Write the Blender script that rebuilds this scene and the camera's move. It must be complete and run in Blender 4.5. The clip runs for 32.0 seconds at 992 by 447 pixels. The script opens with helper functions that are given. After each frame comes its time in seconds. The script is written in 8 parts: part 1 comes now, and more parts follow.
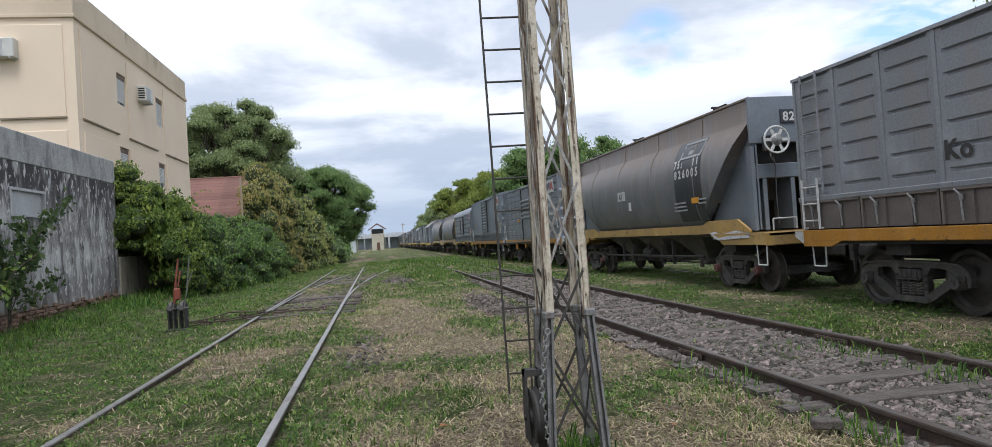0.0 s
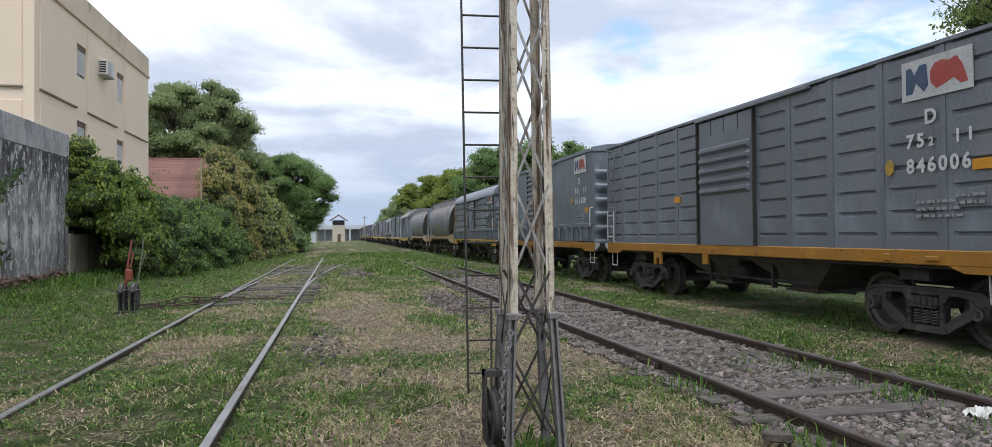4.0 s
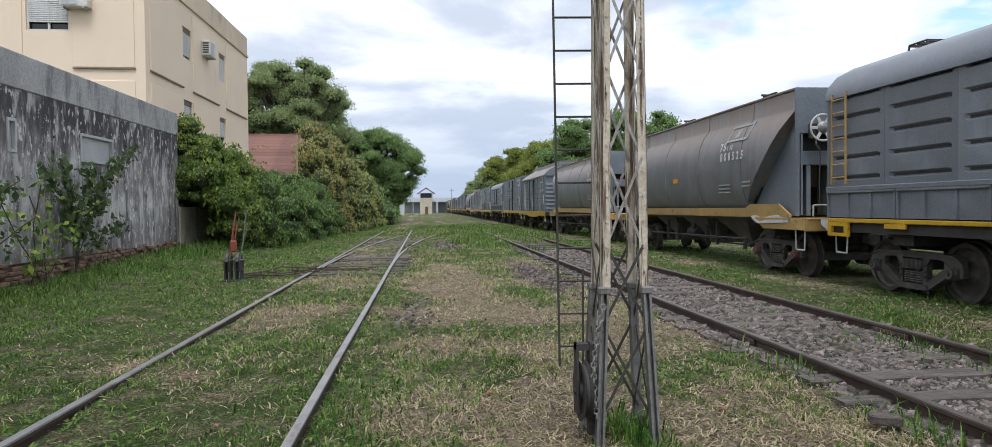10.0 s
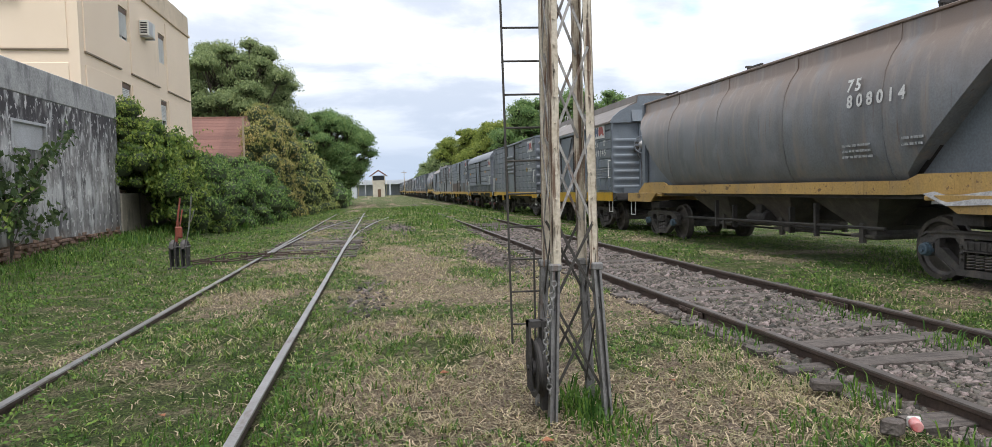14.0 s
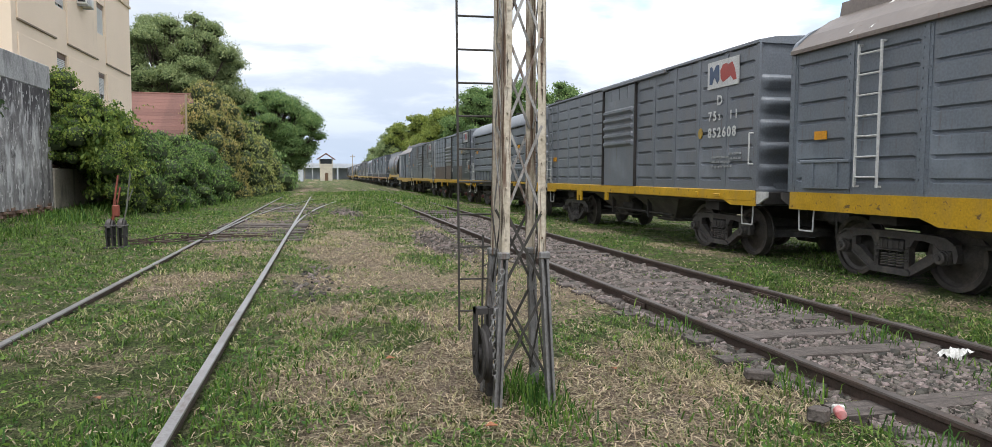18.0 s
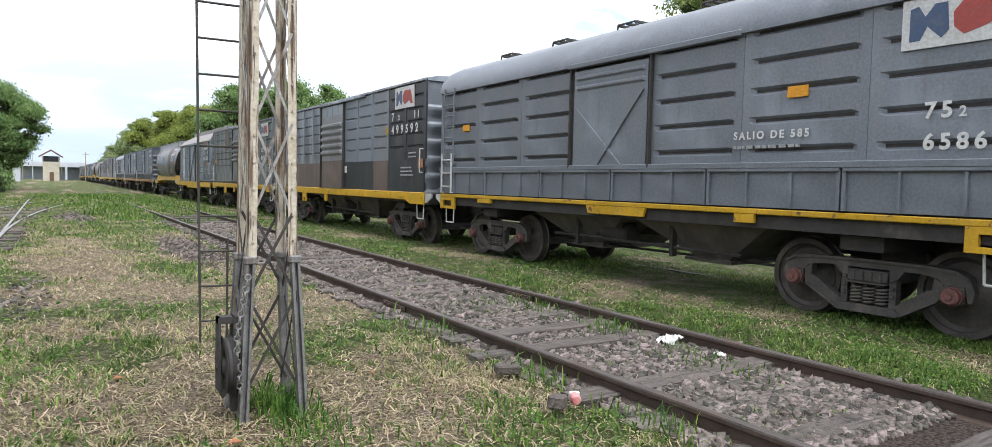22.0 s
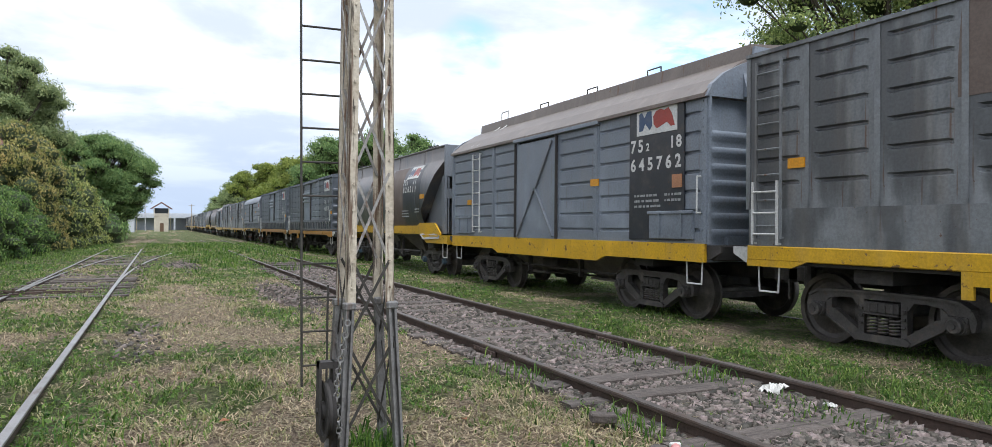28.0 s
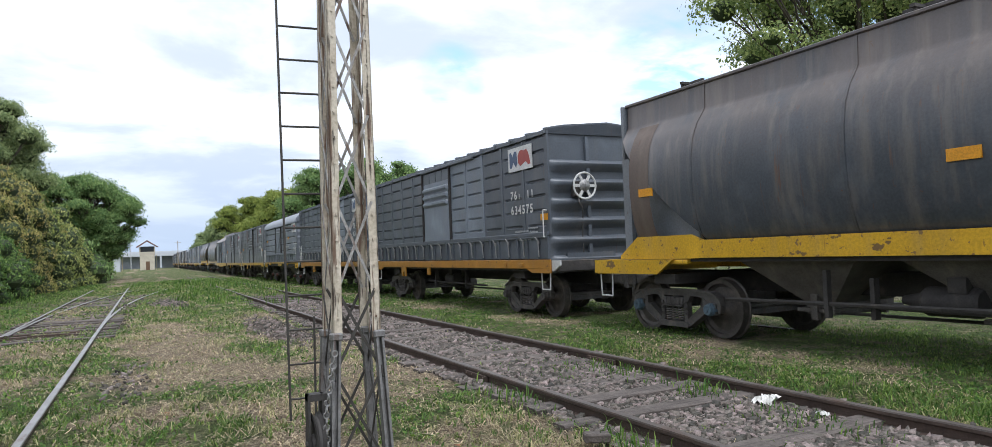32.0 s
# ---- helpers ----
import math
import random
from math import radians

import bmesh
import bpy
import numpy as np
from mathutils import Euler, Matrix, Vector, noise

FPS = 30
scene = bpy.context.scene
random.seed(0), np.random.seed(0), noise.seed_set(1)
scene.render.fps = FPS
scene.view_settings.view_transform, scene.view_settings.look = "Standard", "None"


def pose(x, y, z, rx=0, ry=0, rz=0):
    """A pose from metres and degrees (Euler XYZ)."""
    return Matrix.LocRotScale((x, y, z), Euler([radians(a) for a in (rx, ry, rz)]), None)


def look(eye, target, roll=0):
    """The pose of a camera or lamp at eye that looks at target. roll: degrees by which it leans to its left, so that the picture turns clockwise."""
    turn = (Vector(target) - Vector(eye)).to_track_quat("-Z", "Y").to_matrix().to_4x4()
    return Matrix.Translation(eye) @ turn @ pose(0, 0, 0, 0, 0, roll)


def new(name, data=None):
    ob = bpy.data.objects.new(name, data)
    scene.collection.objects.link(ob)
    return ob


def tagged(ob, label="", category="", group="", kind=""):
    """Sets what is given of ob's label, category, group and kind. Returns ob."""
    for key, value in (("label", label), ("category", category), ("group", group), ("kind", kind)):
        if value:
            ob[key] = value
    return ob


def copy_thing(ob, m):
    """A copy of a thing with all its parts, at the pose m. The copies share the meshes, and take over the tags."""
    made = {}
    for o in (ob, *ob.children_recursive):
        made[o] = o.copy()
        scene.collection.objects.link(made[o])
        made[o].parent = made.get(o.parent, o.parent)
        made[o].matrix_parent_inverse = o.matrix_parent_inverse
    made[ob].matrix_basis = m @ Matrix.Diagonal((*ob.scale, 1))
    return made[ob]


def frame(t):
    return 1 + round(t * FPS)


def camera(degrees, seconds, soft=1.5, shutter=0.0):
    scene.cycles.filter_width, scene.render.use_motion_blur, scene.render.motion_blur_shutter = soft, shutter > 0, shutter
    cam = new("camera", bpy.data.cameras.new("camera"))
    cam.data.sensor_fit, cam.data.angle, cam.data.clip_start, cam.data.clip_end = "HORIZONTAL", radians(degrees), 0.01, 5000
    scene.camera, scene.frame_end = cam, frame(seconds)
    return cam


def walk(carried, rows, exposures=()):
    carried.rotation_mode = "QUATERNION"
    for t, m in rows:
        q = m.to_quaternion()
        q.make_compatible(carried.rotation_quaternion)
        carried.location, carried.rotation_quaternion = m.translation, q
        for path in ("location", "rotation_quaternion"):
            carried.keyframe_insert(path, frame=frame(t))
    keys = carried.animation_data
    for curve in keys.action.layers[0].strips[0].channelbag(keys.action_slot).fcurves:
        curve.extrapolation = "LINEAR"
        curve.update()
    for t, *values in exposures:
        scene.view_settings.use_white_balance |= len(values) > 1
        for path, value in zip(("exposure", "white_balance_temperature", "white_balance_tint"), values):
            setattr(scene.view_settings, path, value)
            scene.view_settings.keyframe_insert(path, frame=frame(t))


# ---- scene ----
cam = camera(70.48, 32.0, soft=0.5)
PATH = [
    (0.0, pose(0.029, -0.038, 1.407, 91.07, 3.79, -9.68)),
    (0.5, pose(0.017, -0.052, 1.409, 91.29, 3.47, -7.83)),
    (1.0, pose(0.003, -0.064, 1.457, 91.97, 1.54, -11.64)),
    (1.5, pose(0.014, -0.037, 1.405, 90.19, 1.34, -12.73)),
    (2.0, pose(0.002, -0.052, 1.407, 91.33, 0.63, -14.80)),
    (2.5, pose(0.007, -0.026, 1.412, 90.63, 0.73, -15.23)),
    (3.0, pose(-0.004, -0.025, 1.413, 90.75, 0.64, -13.53)),
    (3.5, pose(-0.009, -0.011, 1.409, 91.02, 0.34, -12.87)),
    (5.5, pose(0.004, -0.021, 1.412, 90.27, 1.50, -12.62)),
    (6.0, pose(-0.009, -0.025, 1.419, 90.63, 0.71, -13.60)),
    (6.5, pose(-0.007, -0.006, 1.414, 90.26, 0.53, -12.14)),
    (7.0, pose(-0.011, -0.011, 1.417, 90.67, 0.64, -11.91)),
    (7.5, pose(-0.021, -0.008, 1.424, 90.77, 0.21, -9.65)),
    (8.0, pose(-0.025, -0.018, 1.419, 90.52, 1.45, -10.64)),
    (8.5, pose(-0.033, -0.005, 1.419, 89.80, 1.48, -7.75)),
    (9.0, pose(-0.042, -0.011, 1.416, 89.64, 1.50, -5.71)),
    (9.5, pose(-0.046, 0.002, 1.415, 89.55, 0.96, -5.89)),
    (10.0, pose(-0.044, 0.008, 1.414, 88.72, 0.59, -5.83)),
    (10.5, pose(-0.035, 0.003, 1.403, 88.85, 1.73, -7.05)),
    (11.0, pose(-0.025, 0.006, 1.404, 88.67, 1.98, -9.05)),
    (11.5, pose(-0.025, 0.002, 1.401, 87.21, 1.46, -6.62)),
    (12.0, pose(-0.018, 0.022, 1.405, 88.05, 1.48, -7.80)),
    (12.5, pose(-0.018, -0.003, 1.393, 87.46, 1.24, -8.06)),
    (13.0, pose(-0.012, 0.025, 1.399, 86.83, 2.32, -9.50)),
    (13.5, pose(-0.017, 0.021, 1.400, 87.14, 1.70, -9.43)),
    (15.5, pose(-0.020, 0.023, 1.398, 86.64, 1.35, -11.52)),
    (16.0, pose(-0.027, 0.016, 1.398, 86.41, 1.08, -13.59)),
    (16.5, pose(-0.036, 0.016, 1.397, 86.05, 0.87, -13.77)),
    (17.0, pose(-0.037, 0.019, 1.400, 86.14, 0.75, -14.62)),
    (17.5, pose(-0.046, -0.010, 1.401, 85.78, 0.46, -14.14)),
    (18.0, pose(-0.036, -0.015, 1.400, 86.10, -0.29, -13.72)),
    (18.5, pose(-0.012, -0.001, 1.397, 86.28, -0.09, -15.16)),
    (19.0, pose(-0.005, 0.003, 1.384, 86.99, 0.12, -15.44)),
    (19.5, pose(-0.008, -0.002, 1.396, 85.91, 1.15, -15.64)),
    (20.0, pose(-0.006, 0.009, 1.391, 86.12, 0.85, -16.09)),
    (20.5, pose(-0.013, 0.004, 1.392, 85.65, 0.45, -16.66)),
    (21.0, pose(-0.001, 0.009, 1.394, 85.81, 0.35, -18.33)),
    (21.5, pose(0.024, -0.003, 1.388, 86.92, -0.33, -24.23)),
    (22.0, pose(0.057, -0.026, 1.376, 86.86, -1.35, -32.43)),
    (22.5, pose(0.075, -0.006, 1.388, 86.63, -1.26, -35.99)),
    (23.0, pose(0.067, -0.005, 1.394, 86.16, -0.84, -34.99)),
    (23.5, pose(0.048, -0.008, 1.394, 87.49, 0.41, -32.45)),
    (24.0, pose(0.036, 0.006, 1.390, 88.69, 0.20, -30.42)),
    (24.5, pose(0.020, 0.005, 1.396, 90.21, -0.13, -27.69)),
    (25.0, pose(0.009, 0.016, 1.398, 90.28, 0.30, -25.40)),
    (25.5, pose(0.002, 0.011, 1.399, 90.59, -0.00, -23.85)),
    (27.5, pose(0.008, 0.020, 1.381, 90.07, -0.41, -25.00)),
    (28.0, pose(0.011, 0.016, 1.379, 90.35, -0.43, -25.63)),
    (28.5, pose(0.016, 0.004, 1.376, 90.58, 0.03, -25.79)),
    (29.0, pose(0.027, 0.003, 1.379, 90.39, 0.31, -27.01)),
    (29.5, pose(0.033, 0.005, 1.376, 90.04, 0.93, -27.25)),
    (30.0, pose(0.032, 0.004, 1.376, 89.66, 1.33, -26.79)),
    (30.5, pose(0.036, 0.002, 1.373, 89.70, 1.12, -26.10)),
    (31.0, pose(0.040, 0.007, 1.374, 90.74, 1.51, -26.69)),
    (31.5, pose(0.032, -0.008, 1.376, 91.24, 1.72, -27.04)),
    (32.0, pose(0.034, -0.008, 1.379, 92.23, 2.12, -26.52)),
]
# the camera opens up as it turns to the dark train
walk(cam, PATH, [(0.0, 0.12, 6220, 10), (6.0, 0.16, 6200, 10), (9.0, 0.2, 6260, 10), (13.0, 0.34, 6480, 10), (16.0, 0.44, 6520, 10), (20.5, 0.5, 6480, 10), (22.0, 0.82, 6400, 10), (23.0, 1.04, 6400, 10), (24.0, 0.92, 6380, 10), (25.5, 0.62, 6320, 10), (28.0, 0.46, 6250, 10), (32.0, 0.44, 6200, 10)])

# ---- sky, sun and exposure ----
world = bpy.data.worlds.new("world")
scene.world = world
world.use_nodes = True


def build_sky():
    nt = world.node_tree
    nt.nodes.clear()
    n, ln = nt.nodes.new, nt.links.new
    out, bg = n("ShaderNodeOutputWorld"), n("ShaderNodeBackground")
    sky = n("ShaderNodeTexSky")
    sky.sky_type, sky.sun_disc = "NISHITA", False
    sky.sun_elevation, sky.sun_rotation = radians(63), radians(182)
    sky.air_density, sky.dust_density = 1.0, 1.5
    dim = n("ShaderNodeVectorMath")
    dim.operation = "SCALE"
    dim.inputs["Scale"].default_value = 0.23
    ln(sky.outputs[0], dim.inputs[0])
    # clouds lie on a flat layer overhead: the direction is projected on it
    co, sep = n("ShaderNodeTexCoord"), n("ShaderNodeSeparateXYZ")
    ln(co.outputs["Generated"], sep.inputs[0])
    up = n("ShaderNodeMath")
    up.operation = "MAXIMUM"
    up.inputs[1].default_value = 0.0
    ln(sep.outputs["Z"], up.inputs[0])
    lift = n("ShaderNodeMath")
    lift.operation = "ADD"
    lift.inputs[1].default_value = 0.16
    ln(up.outputs[0], lift.inputs[0])
    div = n("ShaderNodeVectorMath")
    div.operation = "DIVIDE"
    ln(co.outputs["Generated"], div.inputs[0])
    com = n("ShaderNodeCombineXYZ")
    for k in range(2):
        ln(lift.outputs[0], com.inputs[k])
    com.inputs[2].default_value = 1e6
    ln(com.outputs[0], div.inputs[1])

    def clouds(scale, lo, hi, detail, off):
        m = n("ShaderNodeMapping")
        m.inputs["Location"].default_value = off
        ln(div.outputs[0], m.inputs[0])
        t = n("ShaderNodeTexNoise")
        t.inputs["Scale"].default_value, t.inputs["Detail"].default_value = scale, detail
        t.inputs["Roughness"].default_value, t.inputs["Distortion"].default_value = 0.55, 0.25
        ln(m.outputs[0], t.inputs["Vector"])
        r = n("ShaderNodeMapRange")
        r.interpolation_type = "SMOOTHSTEP"
        r.inputs["From Min"].default_value, r.inputs["From Max"].default_value = lo, hi
        ln(t.outputs["Fac"], r.inputs["Value"])
        return r.outputs[0]

    shade = n("ShaderNodeMix")
    shade.data_type = "RGBA"
    shade.inputs[6].default_value, shade.inputs[7].default_value = (0.59, 0.65, 0.76, 1), (1.02, 1.048, 1.105, 1)
    ln(clouds(1.25, 0.38, 0.60, 9, (3.1, 1.7, 0)), shade.inputs[0])
    # low clouds far off are greyer and bluer
    low = n("ShaderNodeMapRange")
    low.inputs["From Min"].default_value, low.inputs["From Max"].default_value = 0.01, 0.20
    ln(sep.outputs["Z"], low.inputs["Value"])
    far = n("ShaderNodeMix")
    far.data_type = "RGBA"
    far.inputs[6].default_value = (0.44, 0.53, 0.67, 1)
    ln(low.outputs[0], far.inputs[0])
    ln(shade.outputs[2], far.inputs[7])
    mix = n("ShaderNodeMix")
    mix.data_type = "RGBA"
    # the cloud layer is torn open in a few places
    torn = clouds(0.62, 0.22, 0.34, 8, (-2.35, 0.62, 0))
    for d, wide in (((0.385, 0.89, 0.245), 0.9983), ((0.64, 0.73, 0.238), 0.9945), ((0.80, 0.52, 0.30), 0.985)):
        dot = n("ShaderNodeVectorMath")
        dot.operation = "DOT_PRODUCT"
        stretch = n("ShaderNodeVectorMath")
        stretch.operation = "NORMALIZE"
        ln(co.outputs["Generated"], stretch.inputs[0])
        ln(stretch.outputs[0], dot.inputs[0])
        dot.inputs[1].default_value = Vector(d).normalized()
        edge = n("ShaderNodeMapRange")
        edge.interpolation_type = "SMOOTHSTEP"
        edge.inputs["From Min"].default_value, edge.inputs["From Max"].default_value = wide, 1.0
        edge.inputs["To Max"].default_value = 1.35
        ln(dot.outputs["Value"], edge.inputs["Value"])
        ragged = n("ShaderNodeMath")
        ragged.operation = "MULTIPLY"
        ln(edge.outputs[0], ragged.inputs[0])
        ln(clouds(4.5, 0.30, 0.72, 7, (1.3, 4.1, 0)), ragged.inputs[1])
        less = n("ShaderNodeMath")
        less.operation = "SUBTRACT"
        less.use_clamp = True
        ln(torn, less.inputs[0])
        ln(ragged.outputs[0], less.inputs[1])
        torn = less.outputs[0]
    ln(torn, mix.inputs[0])
    ln(dim.outputs[0], mix.inputs[6])
    ln(far.outputs[2], mix.inputs[7])
    ln(mix.outputs[2], bg.inputs[0])
    bg.inputs[1].default_value = 1.0
    ln(bg.outputs[0], out.inputs[0])


build_sky()
sun = new("sun", bpy.data.lights.new("sun", "SUN"))
sun.data.energy, sun.data.angle, sun.data.color = 2.0, radians(25), (0.985, 0.985, 0.985)
sun.matrix_world = look((0, 0, 30), (0 + 0.5, 0 + 13.0, 30 - 26.0))


# ---- materials ----
def ramp(nt, value, lo, hi):
    r = nt.nodes.new("ShaderNodeMapRange")
    r.interpolation_type = "SMOOTHSTEP"
    r.inputs["From Min"].default_value, r.inputs["From Max"].default_value = lo, hi
    nt.links.new(value, r.inputs["Value"])
    return r.outputs[0]


def noise_of(nt, co, scale, detail=4.0, stretch=(1, 1, 1), rough=0.6):
    m = nt.nodes.new("ShaderNodeMapping")
    m.inputs["Scale"].default_value = stretch
    nt.links.new(co, m.inputs[0])
    t = nt.nodes.new("ShaderNodeTexNoise")
    t.inputs["Scale"].default_value, t.inputs["Detail"].default_value, t.inputs["Roughness"].default_value = scale, detail, rough
    nt.links.new(m.outputs[0], t.inputs["Vector"])
    return t.outputs["Fac"]


def blend(nt, fac, a, b, mode="MIX"):
    m = nt.nodes.new("ShaderNodeMix")
    m.data_type, m.blend_type = "RGBA", mode
    for socket, v in ((m.inputs[0], fac), (m.inputs[6], a), (m.inputs[7], b)):
        if hasattr(v, "links") or hasattr(v, "is_linked"):
            nt.links.new(v, socket)
        elif isinstance(v, (int, float)):
            socket.default_value = v
        else:
            socket.default_value = (*v, 1)
    return m.outputs[2]


def times(nt, a, k):
    m = nt.nodes.new("ShaderNodeMath")
    m.operation = "MULTIPLY"
    nt.links.new(a, m.inputs[0])
    if isinstance(k, (int, float)):
        m.inputs[1].default_value = k
    else:
        nt.links.new(k, m.inputs[1])
    return m.outputs[0]


def mat(name, c, c2=None, rough=0.6, metal=0.0, scale=3.0, lo=0.35, hi=0.65, bump=0.15, fine=45.0, layers=(), vary=0.0, island=0.0, world_co=False):
    """A surface: two colours at a large scale, grain and relief at a fine one. layers: (colour, scale, lo, hi, stretch, strength[, zlo, zhi]),
    stains, streaks or worn spots; zlo to zhi: they fade in along the thing's height. vary: object to object; island: piece to piece."""
    m = bpy.data.materials.new(name)
    m.use_nodes = True
    nt = m.node_tree
    p = nt.nodes["Principled BSDF"]
    tc = nt.nodes.new("ShaderNodeTexCoord")
    co = tc.outputs["Object"]
    if world_co:
        co = nt.nodes.new("ShaderNodeNewGeometry").outputs["Position"]
    c2 = c2 or tuple(x * 0.75 for x in c)
    col = blend(nt, ramp(nt, noise_of(nt, co, scale), lo, hi), c2, c)
    grain = noise_of(nt, co, fine, 3.0)
    col = blend(nt, 0.35, col, blend(nt, ramp(nt, grain, 0.3, 0.7), tuple(x * 0.7 for x in c2), tuple(min(1, x * 1.2) for x in c)))
    for colour, sc, a, b, stretch, strength, *zz in layers:
        fac = times(nt, ramp(nt, noise_of(nt, co, sc, 5.0, stretch), a, b), strength)
        if zz:
            s = nt.nodes.new("ShaderNodeSeparateXYZ")
            nt.links.new(co, s.inputs[0])
            fac = times(nt, ramp(nt, s.outputs["Z"], zz[0], zz[1]), fac)
        col = blend(nt, fac, col, colour)
    if vary or island:
        h = nt.nodes.new("ShaderNodeHueSaturation")
        if island:
            src = nt.nodes.new("ShaderNodeNewGeometry").outputs["Random Per Island"]
        else:
            src = nt.nodes.new("ShaderNodeObjectInfo").outputs["Random"]
        r = nt.nodes.new("ShaderNodeMapRange")
        k = island or vary
        r.inputs["To Min"].default_value, r.inputs["To Max"].default_value = 1 - k, 1 + k
        nt.links.new(src, r.inputs["Value"])
        nt.links.new(r.outputs[0], h.inputs["Value"])
        if island:
            r2 = nt.nodes.new("ShaderNodeMapRange")
            r2.inputs["To Min"].default_value, r2.inputs["To Max"].default_value = 0.5 + 0.06 * k, 0.5 - 0.06 * k
            nt.links.new(src, r2.inputs["Value"])
            nt.links.new(r2.outputs[0], h.inputs["Hue"])
        nt.links.new(col, h.inputs["Color"])
        col = h.outputs[0]
    nt.links.new(col, p.inputs["Base Color"])
    rr = nt.nodes.new("ShaderNodeMapRange")
    rr.inputs["To Min"].default_value, rr.inputs["To Max"].default_value = max(0.05, rough - 0.12), min(1, rough + 0.12)
    nt.links.new(grain, rr.inputs["Value"])
    nt.links.new(rr.outputs[0], p.inputs["Roughness"])
    p.inputs["Metallic"].default_value = metal
    if bump:
        bm = nt.nodes.new("ShaderNodeBump")
        bm.inputs["Strength"].default_value, bm.inputs["Distance"].default_value = bump, 0.02
        nt.links.new(grain, bm.inputs["Height"])
        nt.links.new(bm.outputs[0], p.inputs["Normal"])
    return m


RUST, DUST, SOOT = (0.11, 0.055, 0.03), (0.24, 0.20, 0.16), (0.02, 0.02, 0.022)
DOWN = (5, 5, 0.25)


def paint(name, c, rust=0.5, dust=0.25, soot=0.0, top=0.0, rough=0.40, chips=0.0):
    """Weathered wagon paint with streaks that run down it."""
    layers = [(tuple(min(1, x * 1.5 + 0.03) for x in c), 1.3, 0.5, 0.75, (1, 1, 1), 0.4), (DUST, 1.6, 0.45, 0.8, (2, 2, 0.35), dust),
              (RUST, 2.2, 0.62, 0.72, DOWN, rust), (RUST, 14, 0.66, 0.72, (1, 1, 1), rust)]
    if chips:
        layers += [((0.10, 0.06, 0.04), 3.2, 0.64, 0.67, (1, 1, 1.6), chips), ((0.15, 0.09, 0.055), 11, 0.63, 0.66, (1, 1, 1), chips)]
    if soot:
        layers.append((SOOT, 0.8, 0.45, 0.6, (1.6, 1.6, 0.4), soot))
    if top:
        layers.append(((0.165, 0.118, 0.090), 1.2, 0.15, 0.55, (1.5, 1.5, 0.3), top, 2.5, 3.55))
        layers.append(((0.24, 0.20, 0.165), 2.0, 0.52, 0.68, (2.5, 2.5, 0.18), 0.5 * top))
    return mat(name, c, tuple(x * 0.78 for x in c), rough, 0.0, 0.9, layers=layers, bump=0.07, fine=30, vary=0.10)


M = {}
M["grey_worn"] = paint("worn_light_grey_paint", (0.255, 0.267, 0.285), rust=0.35, dust=0.45)
M["flap_brown"] = paint("brown_grey_paint", (0.156, 0.131, 0.122), rust=0.7, dust=0.4)
M["grey"] = paint("grey_paint", (0.168, 0.193, 0.222), rust=0.3, dust=0.15)
M["grey_dark"] = paint("dark_grey_paint", (0.185, 0.203, 0.228))
M["grey_deep"] = paint("deep_grey_paint", (0.098, 0.112, 0.132), rust=0.4, dust=0.2)
M["grey_light"] = paint("blue_grey_paint", (0.170, 0.188, 0.214), rust=0.25, dust=0.15)
M["grey_blue"] = paint("pale_blue_grey_paint", (0.201, 0.230, 0.270), rust=0.35, dust=0.2)
M["grey_stained"] = paint("stained_grey_paint", (0.300, 0.335, 0.380), soot=0.6, rust=0.8, dust=0.35)
M["grey_grimy"] = paint("grimy_pale_grey_paint", (0.190, 0.203, 0.212), soot=0.6, rust=0.9, dust=0.4)
M["grey_rusty"] = paint("rusty_brown_paint", (0.15, 0.12, 0.10), rust=1.0, dust=0.5)
M["hopper"] = paint("dusty_hopper_paint", (0.168, 0.178, 0.190), top=1.0, dust=0.5, soot=0.2)
M["hopper_black"] = paint("dusty_black_hopper_paint", (0.062, 0.071, 0.084), top=0.45, rust=0.8, dust=0.45, rough=0.34)
M["black"] = paint("black_paint", (0.032, 0.037, 0.046), rust=0.55, dust=0.2, rough=0.36)
M["yellow"] = paint("yellow_paint", (0.620, 0.360, 0.015), rust=0.6, dust=0.25, chips=0.85)
M["orange"] = paint("orange_paint", (0.44, 0.20, 0.025), rust=0.6, dust=0.2, chips=0.85)
M["cream"] = paint("faded_yellow_paint", (0.47, 0.30, 0.10), rust=0.9, dust=0.5, chips=0.85)
M["white"] = paint("white_paint", (0.62, 0.62, 0.60), rust=0.35, dust=0.3)
M["lettering"] = mat("worn_white_lettering", (0.66, 0.66, 0.64), (0.52, 0.52, 0.50), 0.6, 0, 5, layers=[((0.10, 0.11, 0.12), 7, 0.60, 0.68, (1, 1, 1), 0.75)], bump=0.1)
M["small_print"] = mat("faded_small_lettering", (0.36, 0.37, 0.37), (0.24, 0.25, 0.25), 0.6, 0, 9, layers=[((0.10, 0.11, 0.12), 9, 0.55, 0.64, (1, 1, 1), 0.8)], bump=0.1)
M["tan"] = mat("faded_orange_plate", (0.42, 0.20, 0.10), (0.34, 0.17, 0.09), 0.6, 0, 5)
M["brown_band"] = paint("brown_grime", (0.125, 0.092, 0.075), rust=0.5, dust=0.3, rough=0.6)
M["red"] = paint("red_paint", (0.40, 0.055, 0.04), rust=0.35, dust=0.3)
M["blue"] = paint("blue_paint", (0.045, 0.085, 0.17), rust=0.35, dust=0.3)
M["orange_patch"] = mat("orange_patch", (0.75, 0.33, 0.01), rough=0.5)
